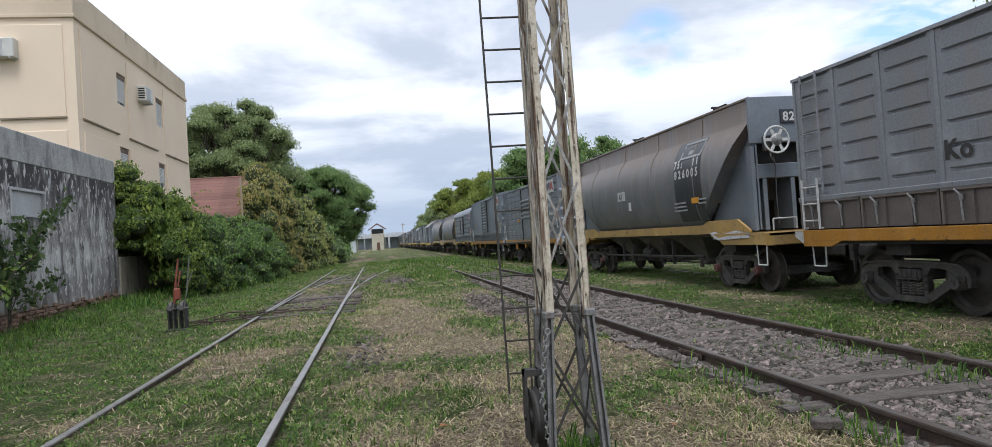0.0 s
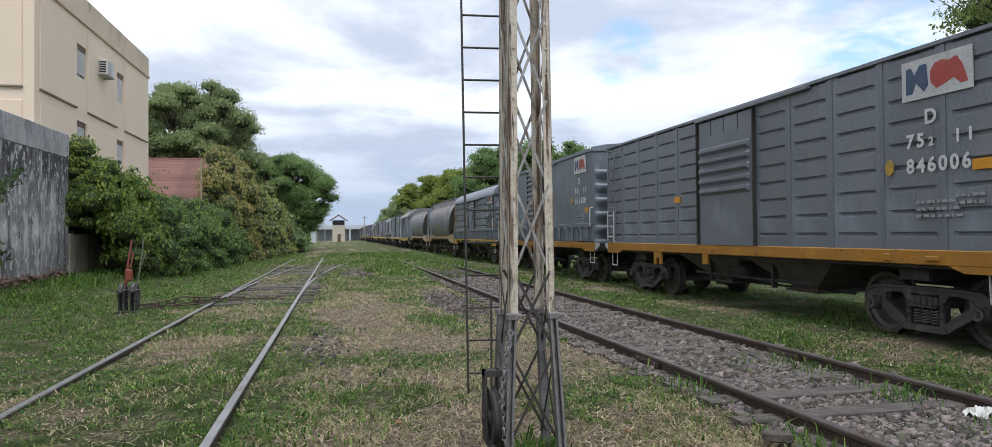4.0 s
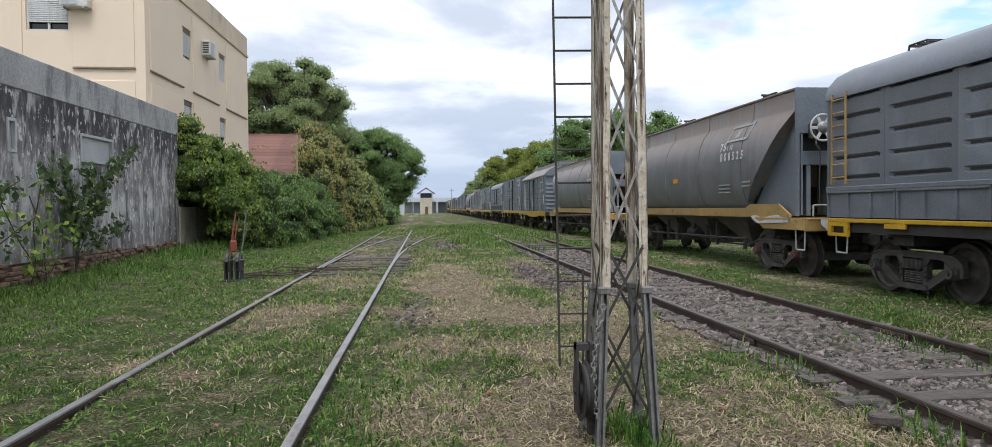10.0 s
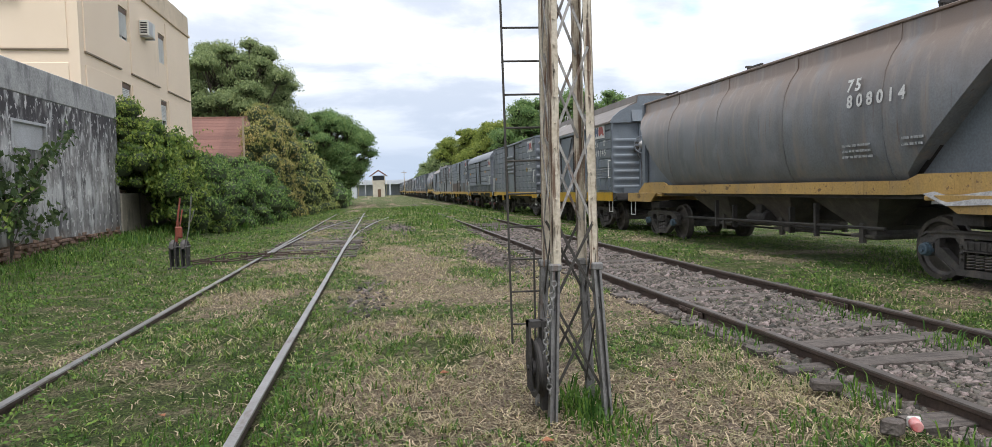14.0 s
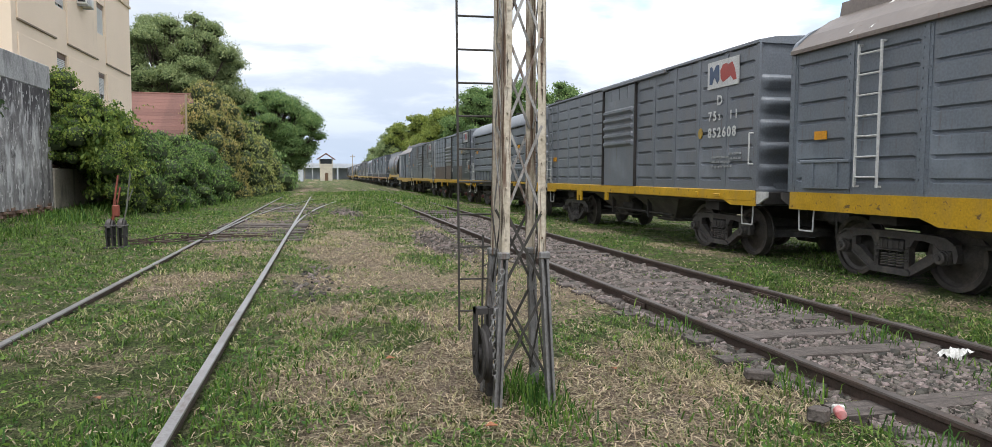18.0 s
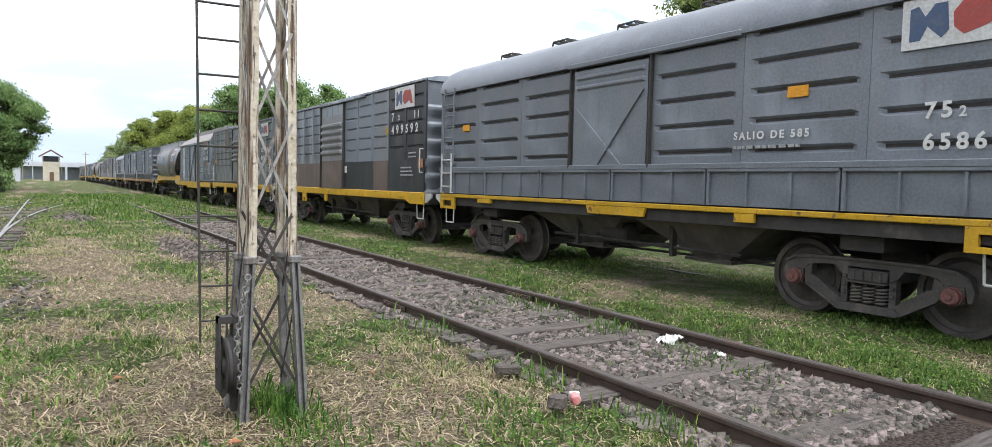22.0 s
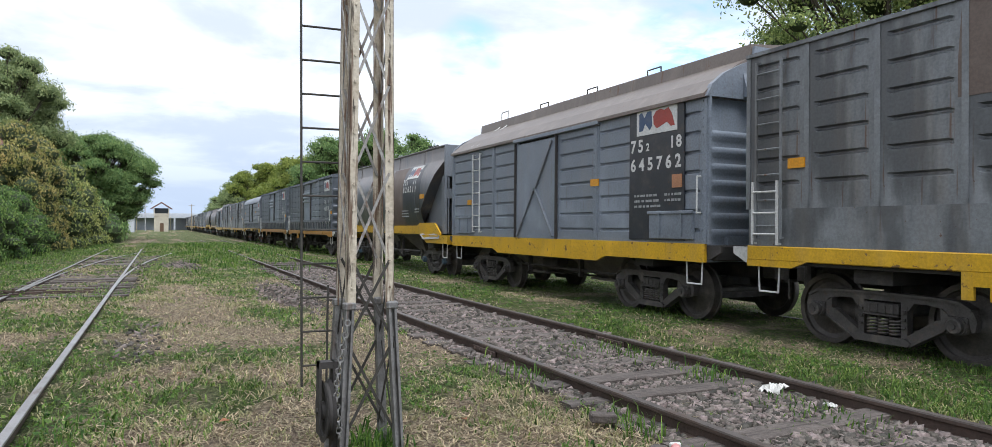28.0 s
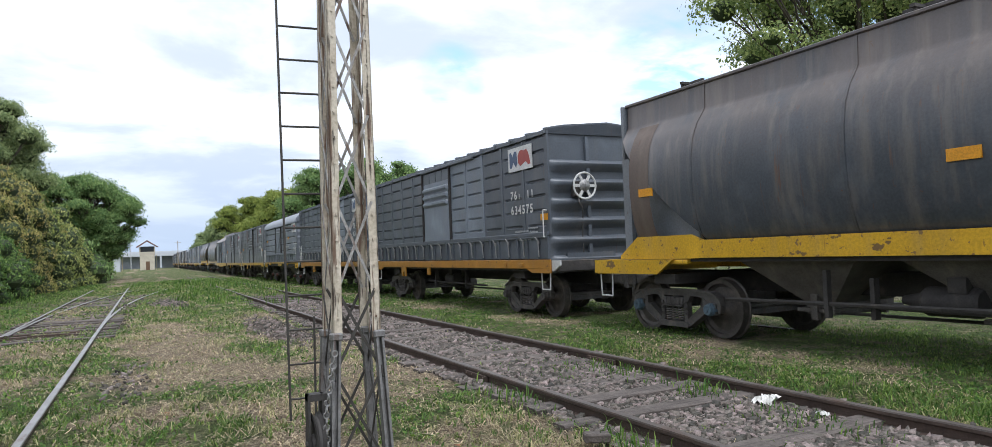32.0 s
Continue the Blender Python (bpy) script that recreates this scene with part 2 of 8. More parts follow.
M["iron"] = mat("dark_bogie_iron", (0.10, 0.093, 0.088), (0.055, 0.05, 0.047), 0.6, 0.25, 5, layers=[(DUST, 6, 0.5, 0.8, (1, 1, 1), 0.5), (RUST, 9, 0.55, 0.75, (1, 1, 1), 0.4)], bump=0.3)
M["wheel"] = mat("wheel_steel", (0.10, 0.09, 0.082), (0.06, 0.053, 0.048), 0.55, 0.4, 5, layers=[(DUST, 4, 0.5, 0.75, (1, 1, 1), 0.5)], bump=0.15)
M["tread"] = mat("worn_steel", (0.30, 0.28, 0.26), (0.16, 0.15, 0.14), 0.4, 0.8, 9)
M["under"] = mat("underframe_iron", (0.055, 0.05, 0.047), (0.032, 0.029, 0.027), 0.75, 0.1, 4, layers=[(DUST, 3, 0.55, 0.8, (1, 1, 1), 0.35)])
M["pink"] = mat("faded_red_axle_cap", (0.22, 0.085, 0.075), (0.12, 0.06, 0.05), 0.7, 0, 12, layers=[(SOOT, 9, 0.5, 0.7, (1, 1, 1), 0.6)])
M["cap_blue"] = mat("faded_blue_axle_cap", (0.08, 0.125, 0.16), rough=0.6)
M["rail_shiny"] = mat("worn_rail_steel", (0.36, 0.35, 0.35), (0.25, 0.238, 0.23), 0.38, 0.6, 3, layers=[(RUST, 7, 0.55, 0.7, (1, 0.3, 1), 0.6)])
M["rail_dull"] = mat("dull_rail_top", (0.15, 0.13, 0.117), (0.09, 0.076, 0.067), 0.5, 0.4, 3, layers=[(RUST, 7, 0.5, 0.7, (1, 0.3, 1), 0.6)])
M["chute"] = mat("grimy_chute_steel", (0.15, 0.138, 0.125), (0.09, 0.08, 0.072), 0.8, 0, 3, layers=[(DUST, 2, 0.5, 0.75, (3, 3, 0.4), 0.5)])
M["spot"] = mat("faded_yellow_mark", (0.48, 0.31, 0.05), (0.33, 0.22, 0.05), 0.7, 0, 8)
M["rail_rust"] = mat("rusty_rail", (0.10, 0.068, 0.053), (0.06, 0.042, 0.034), 0.8, 0.2, 5, bump=0.3)
M["sleeper"] = mat("weathered_sleeper_wood", (0.155, 0.13, 0.115), (0.085, 0.07, 0.061), 0.9, 0, 4, layers=[((0.05, 0.04, 0.035), 3, 0.5, 0.62, (0.4, 9, 9), 0.8)], bump=0.7, fine=30, vary=0.25)
M["stone"] = mat("ballast_stone", (0.205, 0.176, 0.152), (0.070, 0.058, 0.049), 0.9, 0, 9, bump=0.4, island=0.75)
M["mast"] = mat("flaking_mast_paint", (0.60, 0.54, 0.44), (0.44, 0.375, 0.28), 0.75, 0, 6, layers=[(RUST, 3.2, 0.50, 0.60, (9, 9, 0.5), 0.9), ((0.06, 0.045, 0.035), 5, 0.58, 0.66, (8, 8, 0.6), 0.9)], bump=0.12)
M["lacing"] = mat("grey_worn_lacing", (0.40, 0.39, 0.37), (0.25, 0.235, 0.215), 0.7, 0.1, 9, layers=[(RUST, 5, 0.52, 0.64, (4, 4, 1), 0.8)], bump=0.1)
M["mast_foot"] = mat("grey_steel_foot", (0.25, 0.245, 0.24), (0.15, 0.145, 0.14), 0.6, 0.25, 5, layers=[(RUST, 3, 0.55, 0.7, (6, 6, 0.5), 0.7)], bump=0.3)
M["thin_iron"] = mat("dark_thin_iron", (0.075, 0.07, 0.062), (0.05, 0.045, 0.04), 0.7, 0.3, 8)
M["latch"] = mat("bare_latch_steel", (0.36, 0.36, 0.35), (0.22, 0.215, 0.21), 0.5, 0.4, 12)
M["chain"] = mat("galvanised_chain", (0.34, 0.34, 0.33), (0.2, 0.19, 0.18), 0.5, 0.6, 20)


# ---- mesh helpers ----
class B:
    """Collects vertices and faces of one mesh."""

    def __init__(self):
        self.v, self.f = [], []

    def add(self, vs, fs):
        k = len(self.v)
        self.v += [tuple(p) for p in vs]
        self.f += [tuple(k + i for i in f) for f in fs]
        return self

    def box(self, x0, x1, y0, y1, z0, z1, c=0.0):
        """A box; c: chamfer."""
        c = min(c, abs(x1 - x0) / 3, abs(y1 - y0) / 3, abs(z1 - z0) / 3)
        if c <= 0:
            vs = [(x, y, z) for z in (z0, z1) for y in (y0, y1) for x in (x0, x1)]
            return self.add(vs, [(0, 2, 3, 1), (4, 5, 7, 6), (0, 1, 5, 4), (2, 6, 7, 3), (0, 4, 6, 2), (1, 3, 7, 5)])
        lo, hi = (x0, y0, z0), (x1, y1, z1)
        vs, at = [], {}
        for s in [(a, b, d) for a in (0, 1) for b in (0, 1) for d in (0, 1)]:
            for k in range(3):
                p = [(hi[j] if s[j] else lo[j]) + (0 if j == k else (-c if s[j] else c)) for j in range(3)]
                at[s, k] = len(vs)
                vs.append(p)
        fs = []
        for k in range(3):
            a, b = [j for j in range(3) if j != k]
            for e in (0, 1):
                ring = []
                for u, w in ((0, 0), (1, 0), (1, 1), (0, 1)):
                    s = [0, 0, 0]
                    s[k], s[a], s[b] = e, u, w
                    ring.append(at[tuple(s), k])
                fs.append(ring if (e == 1) == (k != 1) else ring[::-1])
            for u in (0, 1):
                for w in (0, 1):
                    s0, s1 = [0, 0, 0], [0, 0, 0]
                    s0[a] = s1[a] = u
                    s0[b] = s1[b] = w
                    s1[k] = 1
                    q = [at[tuple(s0), a], at[tuple(s1), a], at[tuple(s1), b], at[tuple(s0), b]]
                    flip = (u == w) == (k != 1)
                    fs.append(q[::-1] if not flip else q)
        for s in [(i, j, d) for i in (0, 1) for j in (0, 1) for d in (0, 1)]:
            t = [at[s, 0], at[s, 1], at[s, 2]]
            fs.append(t if sum(s) % 2 else t[::-1])
        return self.add(vs, fs)

    def bar(self, p, q, w, h=None, up=(0, 0, 1)):
        """A flat bar from p to q, w wide and h thick."""
        p, q, h = Vector(p), Vector(q), h or w
        d = (q - p).normalized()
        s = d.cross(Vector(up))
        s = s.normalized() if s.length > 1e-6 else Vector((1, 0, 0))
        t = s.cross(d)
        s, t = s * w / 2, t * h / 2
        vs = [e + a * s + b * t for e in (p, q) for a, b in ((-1, -1), (1, -1), (1, 1), (-1, 1))]
        return self.add(vs, [(0, 3, 2, 1), (4, 5, 6, 7), (0, 1, 5, 4), (1, 2, 6, 5), (2, 3, 7, 6), (3, 0, 4, 7)][::1])

    def cyl(self, p, q, r, n=10, r1=None):
        p, q, r1 = Vector(p), Vector(q), r if r1 is None else r1
        d = (q - p).normalized()
        s = d.orthogonal().normalized()
        t = d.cross(s)
        ring = [(math.cos(2 * math.pi * k / n), math.sin(2 * math.pi * k / n)) for k in range(n)]
        vs = [p + r * (a * s + b * t) for a, b in ring] + [q + r1 * (a * s + b * t) for a, b in ring]
        fs = [(k, (k + 1) % n, n + (k + 1) % n, n + k) for k in range(n)]
        return self.add(vs, fs + [tuple(range(n))[::-1], tuple(range(n, 2 * n))])

    def tube(self, pts, r, n=6):
        for a, b in zip(pts, pts[1:]):
            self.cyl(a, b, r, n)
        return self

    def lathe(self, prof, n=24, axis="x", at=(0, 0, 0)):
        """prof: (along, radius) points, spun round an axis."""
        vs = []
        for a, r in prof:
            for k in range(n):
                c, s = r * math.cos(2 * math.pi * k / n), r * math.sin(2 * math.pi * k / n)
                p = {"x": (a, c, s), "y": (c, a, s), "z": (c, s, a)}[axis]
                vs.append([p[j] + at[j] for j in range(3)])
        fs = [(i * n + k, i * n + (k + 1) % n, (i + 1) * n + (k + 1) % n, (i + 1) * n + k) for i in range(len(prof) - 1) for k in range(n)]
        if axis == "y":
            fs = [f[::-1] for f in fs]
        return self.add(vs, fs)

    def prism(self, poly, x0, x1):
        """A polygon in y, z pushed from x0 to x1."""
        n = len(poly)
        vs = [(x0, y, z) for y, z in poly] + [(x1, y, z) for y, z in poly]
        fs = [(k, (k + 1) % n, n + (k + 1) % n, n + k) for k in range(n)]
        return self.add(vs, fs + [tuple(range(n))[::-1], tuple(range(n, 2 * n))])

    def prism_y(self, poly, y0, y1):
        """A polygon in x, z pushed from y0 to y1."""
        n = len(poly)
        vs = [(x, y0, z) for x, z in poly] + [(x, y1, z) for x, z in poly]
        fs = [(k, (k + 1) % n, n + (k + 1) % n, n + k)[::-1] for k in range(n)]
        return self.add(vs, fs + [tuple(range(n)), tuple(range(n, 2 * n))[::-1]])

    def torus(self, at, R, r, n=20, m=6, axis="y"):
        vs, fs = [], []
        for i in range(n):
            a = 2 * math.pi * i / n
            for j in range(m):
                b = 2 * math.pi * j / m
                u, w, h = (R + r * math.cos(b)) * math.cos(a), (R + r * math.cos(b)) * math.sin(a), r * math.sin(b)
                p = {"x": (h, u, w), "y": (u, h, w), "z": (u, w, h)}[axis]
                vs.append([p[k] + at[k] for k in range(3)])
        for i in range(n):
            for j in range(m):
                fs.append((i * m + j, (i + 1) % n * m + j, (i + 1) % n * m + (j + 1) % m, i * m + (j + 1) % m))
        return self.add(vs, fs)

    def mesh(self, name, *mats, smooth=0.0):
        me = bpy.data.meshes.new(name)
        me.from_pydata(self.v, [], self.f)
        for m in mats:
            me.materials.append(m)
        bm = bmesh.new()
        bm.from_mesh(me)
        bmesh.ops.recalc_face_normals(bm, faces=bm.faces)
        bm.to_mesh(me)
        bm.free()
        if smooth:
            me.polygons.foreach_set("use_smooth", [True] * len(me.polygons))
            me.set_sharp_from_angle(angle=radians(smooth))
        return me


def quick_mesh(name, verts, faces, *mats):
    """A large mesh from arrays: verts (n, 3), faces (m, 3 or 4)."""
    me = bpy.data.meshes.new(name)
    verts, faces = np.asarray(verts, np.float32), np.asarray(faces, np.int32)
    k = faces.shape[1]
    me.vertices.add(len(verts))
    me.vertices.foreach_set("co", verts.ravel())
    me.loops.add(faces.size)
    me.loops.foreach_set("vertex_index", faces.ravel())
    me.polygons.add(len(faces))
    me.polygons.foreach_set("loop_start", np.arange(0, faces.size, k, dtype=np.int32))
    me.update(calc_edges=True)
    for m in mats:
        me.materials.append(m)
    return me


def part(name, geo, material, parent, label="", at=None, smooth=0.0):
    """Links a mesh (or a B) as ONE part under a thing or a part."""
    me = geo.mesh(name, material, smooth=smooth) if isinstance(geo, B) else geo
    ob = new(name, me)
    ob.parent = parent
    if at is not None:
        ob.matrix_basis = at if isinstance(at, Matrix) else Matrix.Translation(at)
    return tagged(ob, label)


def thing(name, at, label, category, group="", kind=""):
    ob = new(name)
    ob.matrix_basis = at if isinstance(at, Matrix) else Matrix.Translation(at)
    ob.empty_display_size = 0.2
    return tagged(ob, label, category, group, kind)


def solid(name, geo, material, label, category, at=None, group="", kind="", smooth=0.0):
    me = geo.mesh(name, material, smooth=smooth) if isinstance(geo, B) else geo
    ob = new(name, me)
    if at is not None:
        ob.matrix_basis = at if isinstance(at, Matrix) else Matrix.Translation(at)
    return tagged(ob, label, category, group, kind)


MESHES = {}


def once(key, make):
    if key not in MESHES:
        MESHES[key] = make()
    return MESHES[key]


# ---- ground ----
RNG = np.random.default_rng(7)
LX, RX, TX, GAUGE = -2.633, 3.441, 8.93, 1.746   # left rails of the two near tracks, the train's centre line
RZ, TZ = 0.032, -0.12                            # rail tops of the middle track and of the train's


def field(x, y, scale, seed):
    """Smooth noise in -1..1 on a plane."""
    r = np.random.default_rng(seed)
    out = np.zeros_like(x)
    for k in range(7):
        a, w, ph = r.uniform(0, 2 * np.pi), scale * r.uniform(0.6, 1.9), r.uniform(0, 6.28)
        out += np.sin((x * np.cos(a) + y * np.sin(a)) * w + ph + 1.3 * np.sin((y * np.cos(a) - x * np.sin(a)) * w * 0.7 + ph))
    return out / 4.0


def step(v, a, b):
    t = np.clip((v - a) / (b - a), 0, 1)
    return t * t * (3 - 2 * t)


def height(x, y):
    x, y = np.asarray(x, float), np.asarray(y, float)
    near = 1 - step(np.hypot(x, y), 60, 130)
    z = -0.065 + near * (0.022 * field(x, y, 1.7, 1) + 0.035 * field(x, y, 0.45, 2))
    z += 0.34 * step(-x, 4.6, 7.6) * step(y, 9, 24) * near
    bed = step(x, 2.3, 3.0) * (1 - step(x, 5.6, 6.3))
    z = z * (1 - bed) + (-0.105 + 0.01 * field(x, y, 3, 3)) * bed
    z += 0.10 * step(y, 26, 34) * (1 - step(y, 60, 90)) * step(x, -0.3, 1.5) * (1 - step(x, 5.5, 7.0)) 
    z -= 0.045 * step(x, 6.4, 7.6) * (1 - step(x, 40, 60)) * near
    return z


def dryness(x, y):
    """0: green grass, 1: trodden straw and earth."""
    d = 0.12 + 0.22 * field(x, y, 0.9, 11) + 0.30 * field(x, y, 2.6, 12) + 0.16 * field(x, y, 6.5, 13)
    d += 0.34 * step(x, -0.8, 0.2) * (1 - step(x, 3.0, 3.5)) * (1 - step(y, 11, 24))
    d += 0.25 * (1 - np.clip(np.abs(x - LX - 0.87) / 1.0, 0, 1)) * step(y, 8, 15)
    d += 0.30 * (1 - step(np.hypot(x + 2.0, (y - 9.0) * 0.35), 0.3, 1.0))
    d += 0.30 * (1 - step(np.hypot(x - 0.3, (y - 15.5) * 0.25), 0.3, 1.2))
    d += 0.10 * step(x, 6.2, 6.8) * (1 - step(x, 7.6, 8.4)) - 0.12 * step(x, 7.6, 8.4)
    d -= 0.55 * (1 - step(np.hypot(x + 1.15, (y - 5.0) * 0.3), 0.3, 1.0))
    d -= 0.45 * (1 - step(np.hypot(x - 0.5, (y - 6.4) * 0.6), 0.2, 0.7))
    d -= 0.60 * (1 - step(np.hypot(x - 1.6, (y - 12.4) * 0.5), 0.2, 0.6))
    d -= 0.34 * step(-x, 2.7, 3.6)
    d -= 0.35 * (1 - step(np.abs(x - 5.85), 0.2, 0.6))
    return np.clip(d, 0, 1)


def stoniness(x, y):
    s = step(x, 2.95, 3.4) * (1 - step(x, 5.4, 5.8)) * (1 - step(y, 24, 34))
    s = np.maximum(s, 0.42 * (1 - step(np.hypot((x + 0.15) * 2.0, (y - 9.8) * 0.32) + 0.3 * field(x, y, 2.4, 61), 0.2, 1.0)))
    s = np.maximum(s, 0.9 * (1 - step(np.hypot((x - 0.75), (y - 27) * 0.18), 0.2, 0.9)))
    s = np.maximum(s, 0.8 * (1 - step(np.hypot((x - 2.5) * 1.1, (y - 15) * 0.16), 0.2, 0.9)))
    turnout = step(y, 16.0, 18.5) * (1 - step(y, 34, 44)) * step(x - LX, -0.6, 0.0) * (1 - step(x - LX - 0.0034 * np.maximum(y - 17.5, 0) ** 2, 2.0, 2.7))
    s = np.maximum(s, 0.34 * turnout)
    return np.clip(s + 0.25 * s * field(x, y, 2.3, 21), 0, 1)


def build_ground():
    xs = np.concatenate([-np.geomspace(2500, 14, 26)[:-1], np.arange(-14, 14.01, 0.2), np.geomspace(14, 2500, 26)[1:]])
    ys = np.concatenate([-np.geomspace(2500, 6, 22)[:-1], np.arange(-6, 46, 0.22), np.geomspace(46, 3000, 34)])
    gx, gy = np.meshgrid(xs, ys)
    gx, gy = gx.ravel(), gy.ravel()
    v = np.stack([gx, gy, height(gx, gy)], 1)
    w = len(xs)
    i = (np.arange(len(ys) - 1)[:, None] * w + np.arange(w - 1)[None]).ravel()
    me = quick_mesh("ground", v, np.stack([i, i + 1, i + w + 1, i + w], 1))
    for name, val in (("dry", dryness(gx, gy)), ("stone", stoniness(gx, gy))):
        me.attributes.new(name, "FLOAT", "POINT").data.foreach_set("value", val.astype(np.float32))
    me.polygons.foreach_set("use_smooth", [True] * len(me.polygons))
    m = bpy.data.materials.new("grassy_earth")
    m.use_nodes = True
    nt = m.node_tree
    p = nt.nodes["Principled BSDF"]
    co = nt.nodes.new("ShaderNodeNewGeometry").outputs["Position"]

    def attr(n):
        a = nt.nodes.new("ShaderNodeAttribute")
        a.attribute_name = n
        return a.outputs["Fac"]

    fine = noise_of(nt, co, 34, 7, rough=0.78)
    tangle = noise_of(nt, co, 60, 5, (1, 0.35, 1), 0.7)
    mid = noise_of(nt, co, 2.2, 5)
    lump = noise_of(nt, co, 11, 4, rough=0.65)
    thatch = blend(nt, ramp(nt, fine, 0.36, 0.62), (0.075, 0.055, 0.04), (0.41, 0.315, 0.215))
    thatch = blend(nt, times(nt, ramp(nt, tangle, 0.52, 0.64), 0.75), thatch, (0.54, 0.465, 0.34))
    green = blend(nt, ramp(nt, fine, 0.36, 0.64), (0.022, 0.036, 0.010), (0.110, 0.160, 0.042))
    green = blend(nt, times(nt, ramp(nt, tangle, 0.50, 0.62), 0.55), green, (0.20, 0.25, 0.075))
    green = blend(nt, times(nt, ramp(nt, mid, 0.42, 0.68), 0.65), green, thatch)
    earth = blend(nt, ramp(nt, fine, 0.36, 0.62), (0.12, 0.09, 0.07), (0.37, 0.29, 0.225))
    straw = blend(nt, ramp(nt, noise_of(nt, co, 3.1, 5), 0.52, 0.66), thatch, earth)
    # hollows of the lump relief are darkened in colour, as shade between tufts
    straw = blend(nt, times(nt, ramp(nt, lump, 0.50, 0.38), 0.5), straw, (0.09, 0.068, 0.05))
    green = blend(nt, times(nt, ramp(nt, lump, 0.50, 0.38), 0.5), green, (0.03, 0.038, 0.015))
    add = nt.nodes.new("ShaderNodeMath")
    add.operation = "ADD"
    nt.links.new(attr("dry"), add.inputs[0])
    nt.links.new(times(nt, noise_of(nt, co, 5, 5, rough=0.7), 0.6), add.inputs[1])
    col = blend(nt, ramp(nt, add.outputs[0], 0.45, 0.80), green, straw)
    grit = blend(nt, ramp(nt, noise_of(nt, co, 38, 4), 0.35, 0.65), (0.05, 0.038, 0.032), (0.19, 0.148, 0.125))
    add2 = nt.nodes.new("ShaderNodeMath")
    add2.operation = "ADD"
    nt.links.new(attr("stone"), add2.inputs[0])
    nt.links.new(times(nt, noise_of(nt, co, 7, 4), 0.4), add2.inputs[1])
    col = blend(nt, ramp(nt, add2.outputs[0], 0.5, 0.85), col, grit)
    nt.links.new(col, p.inputs["Base Color"])
    p.inputs["Roughness"].default_value = 0.95
    p.inputs["Specular IOR Level"].default_value = 0.2
    b = nt.nodes.new("ShaderNodeBump")
    b.inputs["Strength"].default_value, b.inputs["Distance"].default_value = 1.0, 0.08
    both = nt.nodes.new("ShaderNodeMath")
    both.operation = "ADD"
    nt.links.new(fine, both.inputs[0])
    nt.links.new(lump, both.inputs[1])
    nt.links.new(both.outputs[0], b.inputs["Height"])
    nt.links.new(b.outputs[0], p.inputs["Normal"])
    me.materials.append(m)
    tagged(new("ground", me), "patchy green grass and trodden dry straw over earth", "ground", kind="structure")


build_ground()


# ---- tracks ----
def rail_section(w=0.07, h=0.14):
    """Half section of a rail, from the top: (side, height)."""
    return [(0.45 * w, 0), (0.5 * w, -0.012), (0.5 * w, -0.035), (0.11 * w + 0.004, -0.048), (0.011, -h + 0.028), (0.062, -h + 0.010), (0.062, -h)]


def rail_mesh(name, line, h=0.14, w=0.07, top_mat="rail_shiny"):
    """A rail swept along points (x, y, z top)."""
    half = rail_section(w, h)
    prof = half + [(-a, b) for a, b in half[::-1]]
    b, n = B(), len(prof)
    vs, fs, top = [], [], []
    for k, p in enumerate(line):
        d = Vector(line[min(k + 1, len(line) - 1)]) - Vector(line[max(k - 1, 0)])
        s = Vector((d.y, -d.x, 0)).normalized()
        vs += [(p[0] + s.x * a, p[1] + s.y * a, p[2] + c) for a, c in prof]
    for k in range(len(line) - 1):
        for j in range(n):
            fs.append((k * n + j, k * n + (j + 1) % n, (k + 1) * n + (j + 1) % n, (k + 1) * n + j))
            top.append(j in (n - 1, 0, n - 2))
    fs += [tuple(range(n)), tuple(range((len(line) - 1) * n, len(line) * n))[::-1]]
    me = b.add(vs, fs).mesh(name, M["rail_rust"], M[top_mat])
    for p, t in zip(me.polygons, top + [False, False]):
        p.material_index = int(t)
    return me


def straight(x, y0, y1, z, wob=0.0, seed=0):
    r = random.Random(seed)
    ys = np.arange(y0, y1 + 0.01, 3.0)
    return [(x + r.uniform(-wob, wob), float(y), z + r.uniform(-wob, wob) * 0.6) for y in ys]


def sleeper_mesh(k, length=2.45):
    r = random.Random(k)
    b = B()
    w, t = 0.115 + r.uniform(-0.015, 0.015), 0.11
    xs = [-length / 2 + length * i / 6 for i in range(7)]
    vs, fs = [], []
    for x in xs:
        o, e = r.uniform(-0.012, 0.012), r.uniform(-0.008, 0.008)
        vs += [(x, -w + o, -t), (x, -w + o, -0.01 + e), (x, -w + 0.02 + o, e), (x, w - 0.02 - o, e), (x, w - o, -0.01 + e), (x, w - o, -t)]
    for i in range(6):
        for j in range(6):
            fs.append((i * 6 + j, i * 6 + (j + 1) % 6, (i + 1) * 6 + (j + 1) % 6, (i + 1) * 6 + j))
    return b.add(vs, fs + [tuple(range(6)), tuple(range(36, 42))[::-1]]).mesh("sleeper", M["sleeper"])


